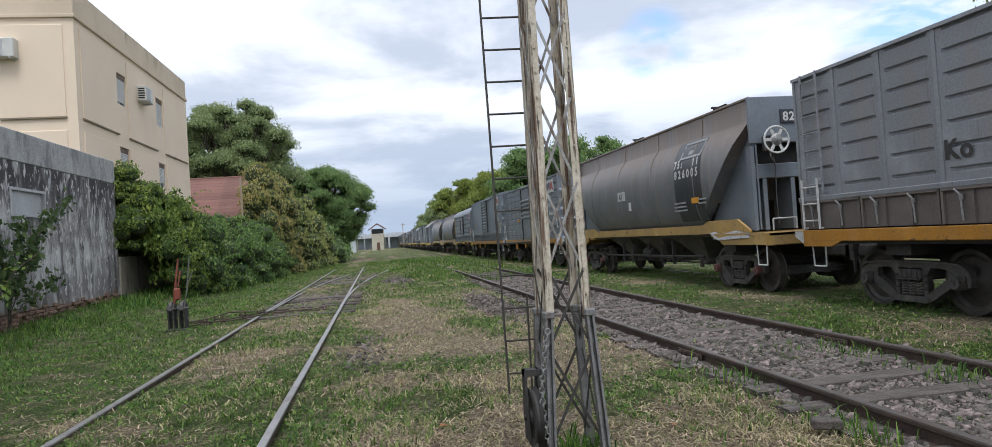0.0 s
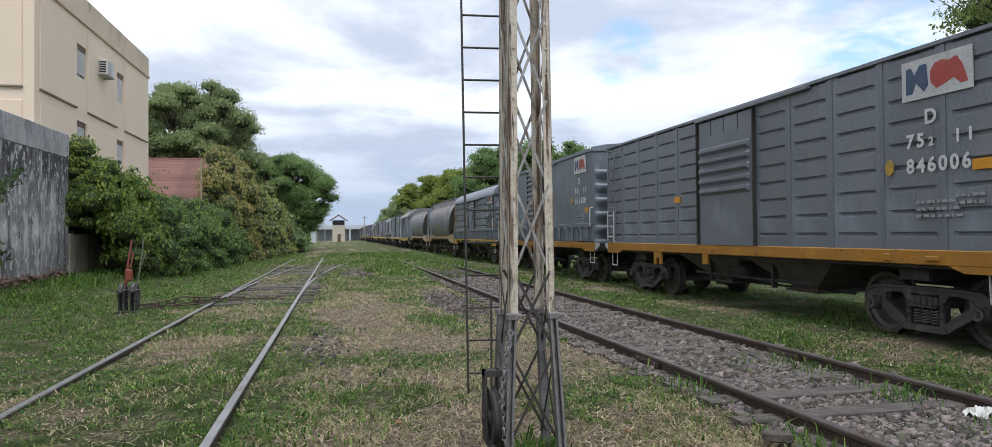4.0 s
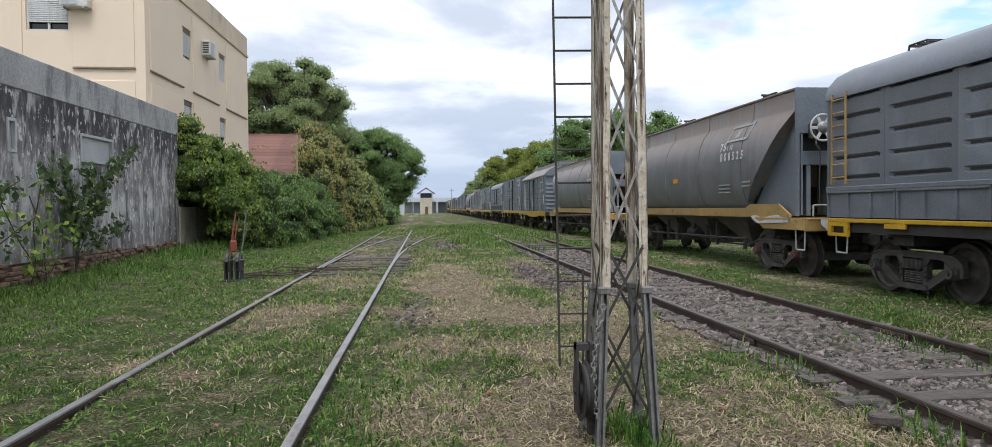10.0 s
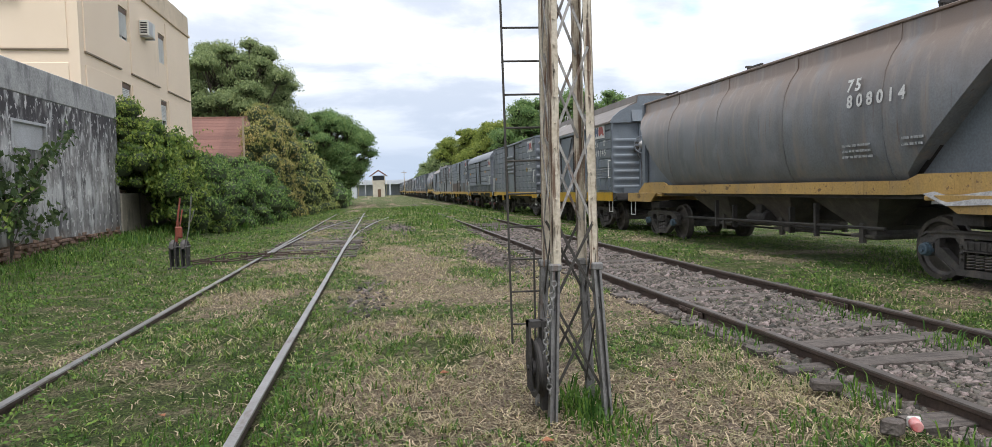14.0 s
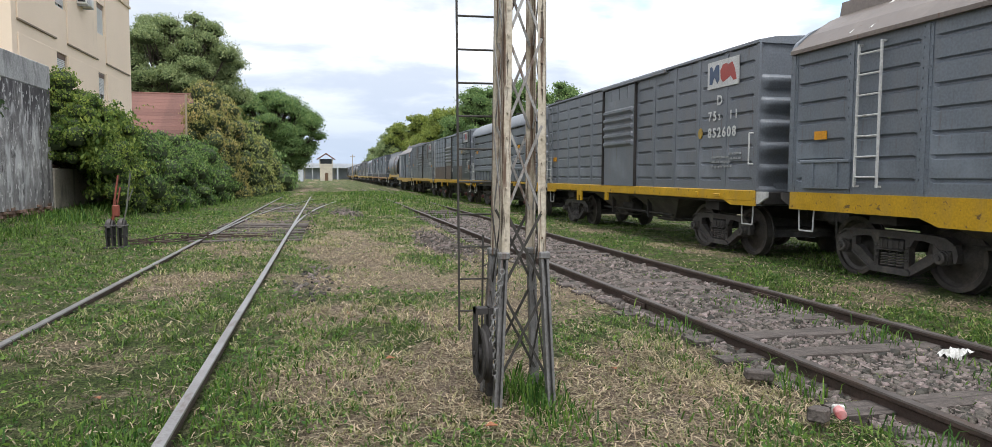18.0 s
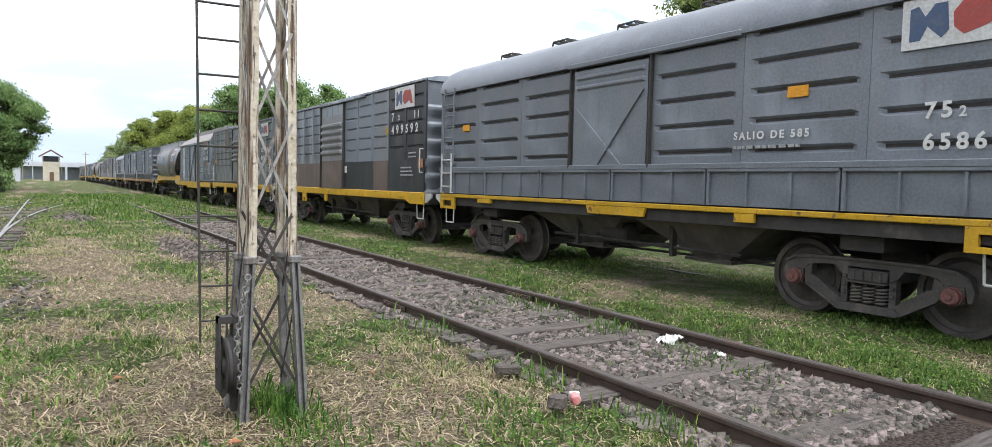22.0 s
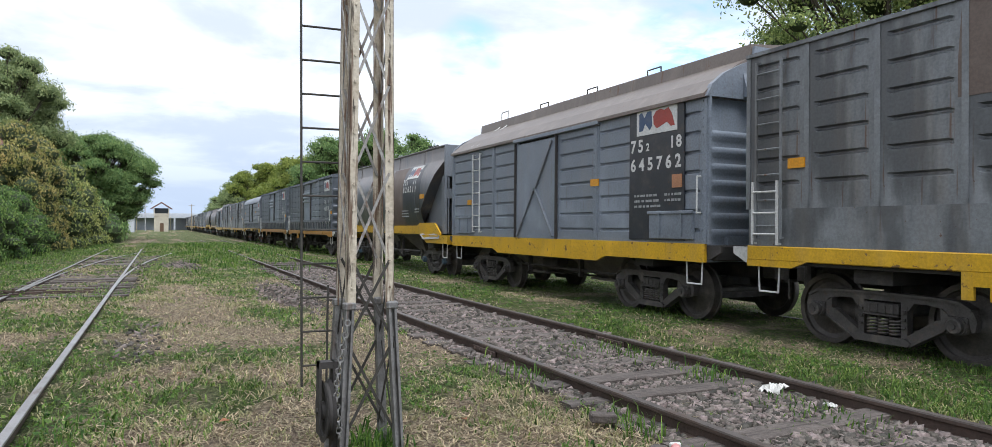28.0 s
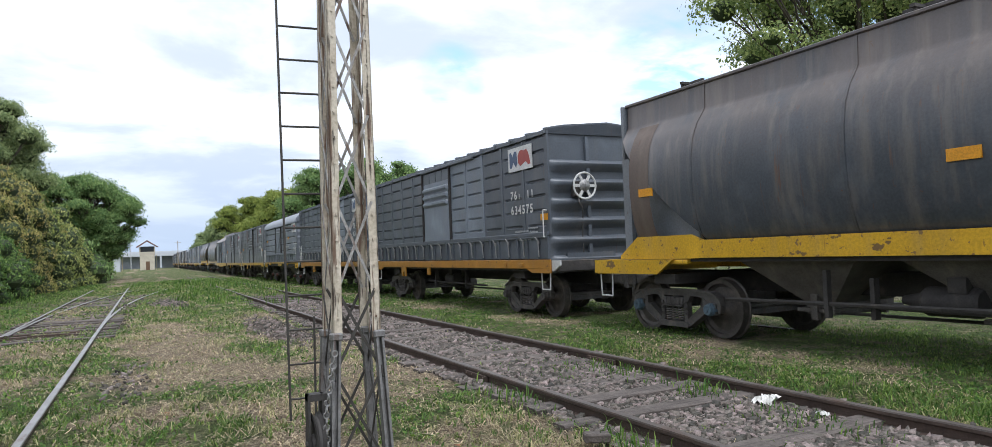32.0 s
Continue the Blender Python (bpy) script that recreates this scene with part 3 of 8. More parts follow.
def build_tracks():
    mid = thing("railway_track", (0, 0, 0), "rusty broad-gauge track on old sleepers and gravel", "railway track", "tracks", "structure")
    for k in range(2):
        part("rail", rail_mesh("rail", straight(RX + k * GAUGE, -8, 70, RZ, 0.004, k), top_mat="rail_dull"), None, mid, "brown rusty rail with a dull worn top")
    r = random.Random(5)
    y, k = -6.0, 0
    while y < 36:
        me = once(("sleeper", k % 9), lambda: sleeper_mesh(k % 9))
        part("sleeper", me, None, mid, at=pose(RX + GAUGE / 2 + r.uniform(-0.05, 0.05), y, -0.053 - r.choice((0, 0.006, 0.016, 0.03)), 0, 0, r.uniform(-1.5, 1.5)))
        y += 0.64 + r.uniform(-0.05, 0.06)
        k += 1
    for y0 in (7.4, 20.0, -3.0):
        for sx in (-1, 1):
            for j in range(2):
                x = RX + j * GAUGE + sx * 0.03
                bb = B().box(x - 0.012, x + 0.012, y0 - 0.3, y0 + 0.3, RZ - 0.105, RZ - 0.045, 0.006)
                for q in (-0.22, -0.08, 0.08, 0.22):
                    bb.cyl((x, y0 + q, RZ - 0.075), (x + sx * 0.03, y0 + q, RZ - 0.075), 0.018, 6)
                part("fishplate", bb, M["rail_rust"], mid)
    left = thing("turnout_track", (0, 0, 0), "worn shiny rails of a turnout sunk in the grass", "railway track", "tracks", "structure")
    for k in range(2):
        part("rail", rail_mesh("rail", straight(LX + k * GAUGE, -8, 46, 0, 0.003, 8 + k)), None, left, "shiny worn rail sunk in grass")
    # the curved branch leaves at the points
    for k in range(2):
        line = [(LX + k * GAUGE + (0.075 if k == 0 else 0.0) + 0.0034 * (y - 17.5) ** 2, float(y), 0.0) for y in np.arange(17.5, 42, 2.0)]
        part("branch_rail", rail_mesh("branch_rail", line), None, left, "worn curved rail of the branch")
    r = random.Random(9)
    for q in range(30):
        y = 16.2 + q * 0.68
        me = once(("sleeper_l", q % 5), lambda: sleeper_mesh(20 + q % 5, 2.35))
        part("sleeper", me, None, left, at=pose(LX + GAUGE / 2 + 0.05 + 0.0017 * (y - 17) ** 2, y, -0.028 + r.uniform(-0.02, 0.008), 0, 0, r.uniform(-2, 2)))
    for y0, h in ((17.0, -0.035), (17.5, -0.03), (18.4, -0.04)):
        part("stretcher_rod", B().bar((LX - 1.0 if y0 < 18 else LX, y0 - (0.3 if y0 < 18 else 0), h), (LX + GAUGE, y0, h - 0.02), 0.035, 0.035).box(LX + 0.2, LX + 0.5, y0 - 0.06, y0 + 0.06, h - 0.05, h + 0.04, 0.01).box(LX + 1.2, LX + 1.4, y0 - 0.05, y0 + 0.05, h - 0.06, h + 0.03, 0.01), M["rail_rust"], left)
    far = thing("railway_track", (0, 0, 0), "rusty rails half hidden in grass under the goods train", "railway track", "tracks", "structure")
    for k in range(2):
        part("rail", rail_mesh("rail", straight(TX - GAUGE / 2 + k * GAUGE, -40, 500, TZ, 0.0, 3), top_mat="rail_dull"), None, far, "rusty rail half hidden in grass")


build_tracks()


# ---- goods train ----
# where each wagon's body begins and ends along the train, in metres from the camera's line at the start
HALF = 1.5
SILL0, SILL1 = 1.0, 1.28


def groove_panel(w, h, rows, depth, gh, inset=0.06, taper=0.10, rim=0.05):
    """A pressed sheet in the plane x = 0 that faces -x, w along y from 0 and h up from 0, with level grooves at the heights rows."""
    ys = [0, inset, inset + taper, w - inset - taper, w - inset, w]
    zs, deep = [0.0], [False]
    for z in sorted(rows):
        zs += [z - gh / 2, z - gh * 0.12, z + gh * 0.2, z + gh / 2]
        deep += [False, True, True, False]
    zs.append(h)
    deep.append(False)
    vs, fs, n = [], [], len(ys)
    for z, d in zip(zs, deep):
        vs += [(depth if d and 2 <= k <= 3 else 0.0, y, z) for k, y in enumerate(ys)]
    for j in range(len(zs) - 1):
        for k in range(n - 1):
            fs.append((j * n + k, (j + 1) * n + k, (j + 1) * n + k + 1, j * n + k + 1))
    b = B().add(vs, fs)
    ring = [(0, 0, 0), (0, w, 0), (0, w, h), (0, 0, h)]
    b.add(ring + [(rim, y, z) for _, y, z in ring], [(0, 1, 5, 4), (1, 2, 6, 5), (2, 3, 7, 6), (3, 0, 4, 7), (4, 5, 6, 7)])
    return b


def turned(x, y, z, near):
    """The pose of a sheet on the near side (facing -x) or on the far side."""
    return pose(x, y, z) if near else pose(-x, -y, z, 0, 0, 180)


def ladder_geo(h, w, rungs, r=0.014, off=0.07):
    b = B()
    for y in (0, w):
        b.box(-off - r, -off + r, y - r, y + r, 0, h)
        b.box(-off, 0.0, y - r, y + r, 0.0, 2 * r).box(-off, 0.0, y - r, y + r, h - 2 * r, h)
    for k in range(rungs):
        z = h * (k + 0.5) / rungs
        b.cyl((-off, 0, z), (-off, w, z), r, 6)
    return b


def hoop_geo(w, d, r=0.014):
    """A hanging step."""
    return B().tube([(0, 0, 0), (0, 0.02, -d), (0, w - 0.02, -d), (0, w, 0)], r, 6)


def wheelset_geo():
    b = B()
    b.cyl((-1.12, 0, 0), (1.12, 0, 0), 0.075, 12)
    for s in (-1, 1):
        x = s * 0.873
        prof = [(-0.085, 0.0), (-0.085, 0.10), (-0.05, 0.125), (-0.005, 0.22), (0.0, 0.34), (-0.03, 0.385), (-0.066, 0.392), (-0.068, 0.455), (0.040, 0.465), (0.050, 0.490), (0.072, 0.487), (0.075, 0.39), (0.04, 0.35), (0.04, 0.12), (0.085, 0.10), (0.085, 0.0)]
        b.lathe([(x + (a if s < 0 else -a), r) for a, r in prof], 32)
    return b


def frame_geo(wb=1.78):
    """The cast side frame of a bogie, in the plane x = 0, centred on the middle of the bogie at axle height."""
    q = wb / 2
    b = B()
    for s in (-1, 1):
        def plate(pts, x0=-0.05, x1=0.05):
            b.prism([(s * y, z) for y, z in pts][::s], x0, x1)

        # top member, bent down over the axle box
        plate([(0, 0.19), (q - 0.34, 0.19), (q - 0.16, 0.16), (q - 0.10, 0.10), (q + 0.10, 0.10), (q + 0.13, -0.06), (q + 0.17, -0.05), (q + 0.19, 0.06), (q + 0.14, 0.19), (q + 0.02, 0.255), (q - 0.22, 0.275), (0, 0.285)])
        plate([(0, 0.262), (q - 0.22, 0.252), (q + 0.01, 0.232), (q + 0.13, 0.17), (q + 0.15, 0.19), (q + 0.02, 0.262), (q - 0.22, 0.283), (0, 0.293)], -0.078, 0.078)
        # inner jaw of the axle box and the tie down to the spring seat
        plate([(q - 0.20, 0.17), (q - 0.11, 0.11), (q - 0.115, -0.09), (q - 0.19, -0.08)])
        plate([(q - 0.15, 0.05), (q - 0.12, -0.06), (0.36, -0.29), (0.30, -0.20), (q - 0.26, 0.02)])
        plate([(q - 0.13, -0.055), (q - 0.15, -0.085), (0.35, -0.315), (0.34, -0.285)], -0.075, 0.075)
        # column beside the springs
        plate([(0.235, 0.20), (0.31, 0.20), (0.315, -0.22), (0.24, -0.24)])
        plate([(0.31, 0.20), (0.40, 0.20), (0.318, 0.09)])
        # spring seat
        plate([(0, -0.315), (0.34, -0.315), (0.37, -0.27), (0.30, -0.225), (0, -0.225)], -0.09, 0.07)
        plate([(q - 0.105, 0.095), (q + 0.105, 0.095), (q + 0.09, -0.07), (q + 0.03, -0.10), (q - 0.03, -0.10), (q - 0.09, -0.07)], -0.07, 0.05)
        for z in (-0.12, -0.03, 0.06):
            b.box(-0.075, -0.045, s * 0.275 - 0.025, s * 0.275 + 0.025, z, z + 0.035, 0.006)
    # bolster end in the window, with its ribs
    b.box(-0.085, 0.09, -0.225, 0.225, 0.035, 0.165, 0.015)
    for y in (-0.15, -0.05, 0.05, 0.15):
        b.box(-0.10, -0.085, y - 0.018, y + 0.018, 0.04, 0.16, 0.005)
    return b.box(-0.09, 0.05, -0.22, 0.22, 0.01, 0.035, 0.005)


def spring_geo():
    """One coil spring, wound upright."""
    R, r, turns, n, m = 0.066, 0.015, 5.5, 12, 5
    vs, fs = [], []
    steps = int(turns * n)
    for i in range(steps + 1):
        a = 2 * math.pi * i / n
        for j in range(m):
            q = 2 * math.pi * j / m
            vs.append(((R + r * math.cos(q)) * math.cos(a), (R + r * math.cos(q)) * math.sin(a), -0.215 + 0.21 * i / steps + r * math.sin(q)))
    for i in range(steps):
        fs += [(i * m + j, i * m + (j + 1) % m, (i + 1) * m + (j + 1) % m, (i + 1) * m + j) for j in range(m)]
    return B().add(vs, fs)


def build_bogie(parent, y, cap, wb=1.78):
    bogie = part("bogie", once(("bolster", wb), lambda: B().box(-1.02, 1.02, -0.20, 0.20, 0.0, 0.17, 0.03).box(-0.4, 0.4, -0.28, 0.28, 0.15, 0.38, 0.03)
                               .box(-0.9, 0.9, -wb / 2 - 0.1, -wb / 2 + 0.02, -0.12, -0.03).mesh("bogie", M["iron"])), None, parent, "cast-iron bogie with coil springs", at=(0, y, 0.475))
    for s in (-1, 1):
        part("side_frame", once(("side_frame", wb), lambda: frame_geo(wb).mesh("side_frame", M["iron"])), None, bogie, at=(s * 1.08, 0, 0))
        for q in (-0.145, 0.0, 0.145):
            part("spring", once("spring", lambda: spring_geo().mesh("spring", M["iron"], smooth=40)), None, bogie, at=(s * 1.075, q, 0.0))
        for q in (-1, 1):
            part("axle_cap", once(("cap", cap), lambda: B().lathe([(-0.075, 0.0), (-0.075, 0.03), (-0.055, 0.034), (-0.06, 0.07), (-0.05, 0.085), (0.0, 0.088), (0.0, 0.10), (0.08, 0.10)], 16).mesh("axle_cap", M[cap], smooth=35)),
                 None, bogie, at=pose(s * 1.18, q * wb / 2, 0.0, 0, 0, 0 if s < 0 else 180))
    axles = []
    for q in (-1, 1):
        axles.append(part("wheelset", once("wheelset", lambda: wheelset_geo().mesh("wheelset", M["wheel"], smooth=30)), None, bogie, at=(0, q * wb / 2, 0)))
    return axles


def handwheel(parent, at, paint="white", R=0.27):
    """A spoked handbrake wheel with its gear box and chain."""
    w = part("handbrake_wheel", once(("hw", paint, R), lambda: B().torus((0, 0, 0), R, 0.022, 24, 6, "y").mesh("handbrake_wheel", M[paint], smooth=40)), None, parent, "spoked handbrake wheel", at=at)
    part("hub", once(("hub", R), lambda: B().lathe([(-0.05, 0.0), (-0.05, 0.04), (-0.02, 0.10), (0.0, R * 0.5), (0.015, R * 0.5), (0.02, 0.045), (0.14, 0.045), (0.14, 0)], 16, "y").mesh("hub", M["chain"], smooth=35)), None, w)
    for k in range(6):
        a = math.pi * k / 3
        part("spoke", once(("spoke", paint, R), lambda: B().bar((R * 0.4, 0, 0), (R * 0.97, 0, 0), 0.06, 0.016, (0, 1, 0)).mesh("spoke", M[paint])), None, w, at=pose(0, 0, 0, 0, math.degrees(a), 0))
    part("gear_box", once("gear_box", lambda: B().box(-0.22, -0.04, 0.06, 0.2, -0.22, 0.1, 0.02).tube([(-0.12, 0.05, -0.2), (-0.16, 0.0, -0.34), (-0.08, 0.0, -0.46)], 0.018, 6).mesh("gear_box", M["iron"])), None, w)
    part("brake_chain", once("brake_chain", lambda: B().tube([(-0.03, 0.12, -0.2), (0.02, 0.14, -0.6), (0.0, 0.15, -1.1), (0.02, 0.15, -1.7)], 0.011, 5).mesh("brake_chain", M["iron"])), None, w)


def coupler_geo():
    b = B().box(-0.12, 0.12, -0.55, 0.6, 0.72, 0.94, 0.03)
    b.box(-0.20, 0.20, -0.78, -0.50, 0.68, 0.98, 0.05)
    b.cyl((-0.14, -0.74, 0.66), (-0.14, -0.74, 1.0), 0.09, 10)
    return b.cyl((0.3, -0.35, 0.75), (0.3, -0.35, 0.45), 0.03, 6)


def text_mesh(words, size, space):
    cu = bpy.data.curves.new("t", "FONT")
    cu.body, cu.size, cu.extrude, cu.space_character = words, size, 0.001, space
    cu.offset = size * 0.03
    cu.resolution_u = 4
    tmp = bpy.data.objects.new("t", cu)
    me = bpy.data.meshes.new_from_object(tmp)
    bpy.data.objects.remove(tmp)
    return me


def text_part(words, size, at_m, material, parent, name="number", width=0.0):
    """Painted characters; width: how far the line is spread."""
    space = 1.12
    if width and len(words) > 1:
        span = lambda me: max(v.co.x for v in me.vertices) - min(v.co.x for v in me.vertices)
        w1, w2 = span(text_mesh(words, size, 1.0)), span(text_mesh(words, size, 2.0))
        space = 1 + (width - w1) / (w2 - w1)
    me = text_mesh(words, size, space)
    me.materials.clear()
    me.materials.append(material)
    me.name = name
    if len(words) < 4:
        return part(name, me, None, parent, at=at_m)
    # long numbers: every character is a part of its own
    bm = bmesh.new()
    bm.from_mesh(me)
    left = set(bm.verts)
    while left:
        island, todo = set(), [next(iter(left))]
        while todo:
            v = todo.pop()
            if v not in island:
                island.add(v)
                todo += [e.other_vert(v) for e in v.link_edges]
        left -= island
        ids = {v: k for k, v in enumerate(island)}
        faces = {f for v in island for f in v.link_faces}
        one = bpy.data.meshes.new("digit")
        one.from_pydata([v.co[:] for v in island], [], [[ids[v] for v in f.verts] for f in faces])
        one.materials.append(material)
        part("digit", one, None, parent, at=at_m)
    bm.free()


def lettering(root, o, put, y0, y1, zc, zn, cs, ns):
    """The class code and the number, spread between y0 and y1; put(y, z) gives the pose of a mark."""
    left, right = (o["code"].split("  ") + [""])[:2]
    text_part(left[:2].strip(), cs, put(y0, zc), M["lettering"], root, "wagon_code", 0 if len(left) < 2 else cs * 1.15)
    text_part(left[2:], cs * 0.62, put(y0 - cs * 1.45, zc), M["lettering"], root, "check_digit")
    if right:
        text_part(right, cs * 0.9, put(y1 + cs * 0.95, zc), M["lettering"], root, "class_code", cs * 0.85)
    text_part(o["number"], ns, put(y0, zn), M["lettering"], root, "wagon_number", y0 - y1)


def facing(x, y, z, near=True):
    """Pose of a flat mark on the near side: its x runs to the train's front, its y up."""
    return Matrix(((0, 0, -1, x), (-1, 0, 0, y), (0, 1, 0, z), (0, 0, 0, 1)))


def flat(polys):
    b = B()
    for poly in polys:
        n = len(poly)
        b.add([(x, y, 0.003) for x, y in poly] + [(x, y, -0.02) for x, y in poly], [tuple(range(n)), tuple(range(n, 2 * n))[::-1]] + [(k, n + k, n + (k + 1) % n, (k + 1) % n) for k in range(n)])
    return b


def emblem(parent, x, y, z, w=1.15, h=0.55, lean=0.0):
    """The operator's mark: a white board with a blue and a red shape."""
    k = lean * h
    board = part("emblem_board", flat([[(0, 0), (w, 0), (w + k, h), (k, h)]]), M["white"], parent, "white board with blue and red shapes", at=facing(x, y, z))
    q = lambda u, v: (u * w + lean * v * h, v * h)
    part("blue_shape", flat([[q(0.07, 0.16), q(0.16, 0.16), q(0.22, 0.42), q(0.34, 0.16), q(0.40, 0.30), q(0.38, 0.84), q(0.28, 0.84), q(0.20, 0.62), q(0.14, 0.84), q(0.07, 0.80)]]), M["blue"], board, at=(0, 0, 0.004))
    part("red_shape", flat([[q(0.44, 0.34), q(0.52, 0.17), q(0.66, 0.26), q(0.76, 0.34), q(0.86, 0.16), q(0.95, 0.18), q(0.88, 0.60), q(0.80, 0.84), q(0.70, 0.78), q(0.60, 0.84), q(0.50, 0.80), q(0.43, 0.62)]]), M["red"], board, at=(0, 0, 0.004))
    return board


def small_print(parent, x, y, z, seed, lines=3, long=0.62):
    """Lines of lettering too small to read."""
    r = random.Random(seed)
    polys = []
    for k in range(lines):
        u = 0.0
        while u < long:
            w = r.uniform(0.03, 0.09)
            polys.append([(u, -0.09 * k), (u + w, -0.09 * k), (u + w, -0.09 * k + 0.038), (u, -0.09 * k + 0.038)])
            u += w + r.uniform(0.015, 0.05)
    tagged(part("small_print", flat(polys), M["small_print"], parent, at=facing(x, y, z)), kind="stuff")


def patch(parent, x, y, z, w=0.26, h=0.13, colour="orange_patch"):
    part("label_patch", flat([[(0, 0), (w, 0), (w, h), (0, h)]]), M[colour], parent, at=facing(x, y, z))


def corrugated_end(h, n, half=HALF, depth=0.09):
    """An end wall that faces -y, with bulging level ribs."""
    zs, out = [0.0, 0.05], [0, 0]
    p = (h - 0.55) / n
    for k in range(n):
        z = 0.08 + p * k
        zs += [z + p * 0.08, z + p * 0.30, z + p * 0.5, z + p * 0.62, z + p * 0.70]
        out += [0, 0.8, 1, 0.7, 0]
    zs += [h - 0.4, h]
    out += [0, 0]
    xs = [-half, -half + 0.07, -half + 0.22, 0, half - 0.22, half - 0.07, half]
    amp = [0, 0.25, 1, 1, 1, 0.25, 0]
    vs = [(x, -depth * a * o, z) for z, o in zip(zs, out) for x, a in zip(xs, amp)]
    n_ = len(xs)
    fs = [(j * n_ + k, j * n_ + k + 1, (j + 1) * n_ + k + 1, (j + 1) * n_ + k) for j in range(len(zs) - 1) for k in range(n_ - 1)]
    return B().add(vs, fs).box(-half, half, 0.004, 0.04, 0, h)


def underframe(root, L, sill, bogie_y, cap, chutes=True, wb=1.78):
    part("centre_sill", once(("cs", round(L, 1)), lambda: B().box(-0.25, 0.25, -L / 2 + 0.2, L / 2 - 0.2, 0.72, 1.02).box(-1.3, 1.3, -bogie_y - 0.25, -bogie_y + 0.25, 0.86, 1.02)
                             .box(-1.3, 1.3, bogie_y - 0.25, bogie_y + 0.25, 0.86, 1.02).mesh("centre_sill", M["under"])), None, root)
    axles = []
    for s in (-1, 1):
        axles += build_bogie(root, s * bogie_y, cap, wb)
        part("coupler", once("coupler", lambda: coupler_geo().mesh("coupler", M["iron"])), None, root, "dark iron knuckle coupler", at=pose(0, s * L / 2, 0, 0, 0, 0 if s < 0 else 180))
    part("brake_cylinder", once("brakecyl", lambda: B().lathe([(-0.4, 0), (-0.4, 0.14), (-0.36, 0.17), (0.2, 0.17), (0.28, 0.10), (0.5, 0.05), (0.5, 0)], 14, "y", (-0.85, 0.6, 0.74)).box(-1.0, -0.7, 0.3, 0.5, 0.85, 1.02).mesh("brake_cylinder", M["under"], smooth=35)), None, root)
    part("brake_rod", once("brakerod", lambda: B().cyl((-1.05, -2.1, 0.62), (-1.05, 2.0, 0.66), 0.028, 6).cyl((-0.6, -2.4, 0.5), (-0.6, 2.6, 0.5), 0.022, 6).box(-1.1, -1.0, -0.9, -0.84, 0.5, 1.0).box(-1.1, -1.0, 1.3, 1.36, 0.5, 1.0).mesh("brake_rod", M["under"])), None, root)
    if chutes:
        for y in (-1.35, 1.35):
            part("discharge_chute", once("chute", lambda: chute_geo().mesh("discharge_chute", M["chute"])), None, root, at=(0, y, 0))
    return axles


def chute_geo():
    t, m = [(-1.15, -1.2), (1.15, -1.2), (1.15, 1.2), (-1.15, 1.2)], [(-0.75, -0.32), (0.75, -0.32), (0.75, 0.32), (-0.75, 0.32)]
    vs = [(x, y, 1.02) for x, y in t] + [(x, y, 0.52) for x, y in m] + [(x, y, 0.44) for x, y in m]
    fs = [(k, (k + 1) % 4, 4 + (k + 1) % 4, 4 + k) for k in range(4)] + [(4 + k, 4 + (k + 1) % 4, 8 + (k + 1) % 4, 8 + k) for k in range(4)] + [(8, 9, 10, 11), (3, 2, 1, 0)]
    return B().add(vs, fs).box(-0.85, 0.85, -0.42, 0.42, 0.46, 0.50)


def roof_geo(L, style):
    """The roof sheet over eaves at z = 0: flat, low and seamed, or a high arch."""
    b = B()
    if style == "flat":
        prof = [(-1.54, -0.05), (-1.54, 0.0), (-1.2, 0.07), (0, 0.16), (1.2, 0.07), (1.54, 0.0), (1.54, -0.05)]
    elif style == "seamed":
        prof = [(-1.54, -0.06), (-1.54, 0.02), (-1.1, 0.10), (0, 0.20), (1.1, 0.10), (1.54, 0.02), (1.54, -0.06)]
    elif style == "arch":
        prof = [(-1.56, -0.08), (-1.56, 0.0), (-1.50, 0.17), (-1.33, 0.36), (-1.0, 0.53), (-0.5, 0.64), (0, 0.68), (0.5, 0.64), (1.0, 0.53), (1.33, 0.36), (1.50, 0.17), (1.56, 0.0), (1.56, -0.08)]
    else:
        prof = [(-1.58, -0.06), (-1.58, 0.0), (-1.28, 0.26), (-0.86, 0.53), (-0.66, 0.62), (-0.64, 0.84), (0, 0.9), (0.64, 0.84), (0.66, 0.62), (0.86, 0.53), (1.28, 0.26), (1.58, 0.0), (1.58, -0.06)]
    b.prism_y(prof, -L / 2 - 0.03, L / 2 + 0.03)
    return b, prof


def roof_seams(roof, prof, L, style, material):
    n = int(L / (0.75 if style == "seamed" else 1.25))
    q = [(x * 1.012, z + (0.035 if z > -0.04 else 0)) for x, z in prof]
    me = B().prism_y(q, -0.03, 0.03).mesh("roof_seam", material)
    for k in range(n + 1):
        part("roof_seam", me, None, roof, at=(0, -L / 2 + L * k / n, 0))


def loading_hatches(root, L, z, n=6):
    for k in range(n):
        y = -L / 2 + L * (k + 0.5) / n
        part("roof_grab", once("roof_frame", lambda: B().tube([(-0.3, -0.25, 0), (-0.3, -0.22, 0.13), (-0.3, 0.22, 0.13), (-0.3, 0.25, 0)], 0.018, 5).tube([(0.1, -0.25, 0), (0.1, -0.22, 0.13), (0.1, 0.22, 0.13), (0.1, 0.25, 0)], 0.018, 5)
                               .box(-0.3, 0.1, -0.24, -0.18, 0.10, 0.14).box(-0.3, 0.1, 0.18, 0.24, 0.10, 0.14).box(-0.3, 0.1, -0.03, 0.03, 0.10, 0.14).mesh("roof_grab", M["thin_iron"])), None, root, "dark iron hatch frame on the roof", at=(-0.15, y, z))


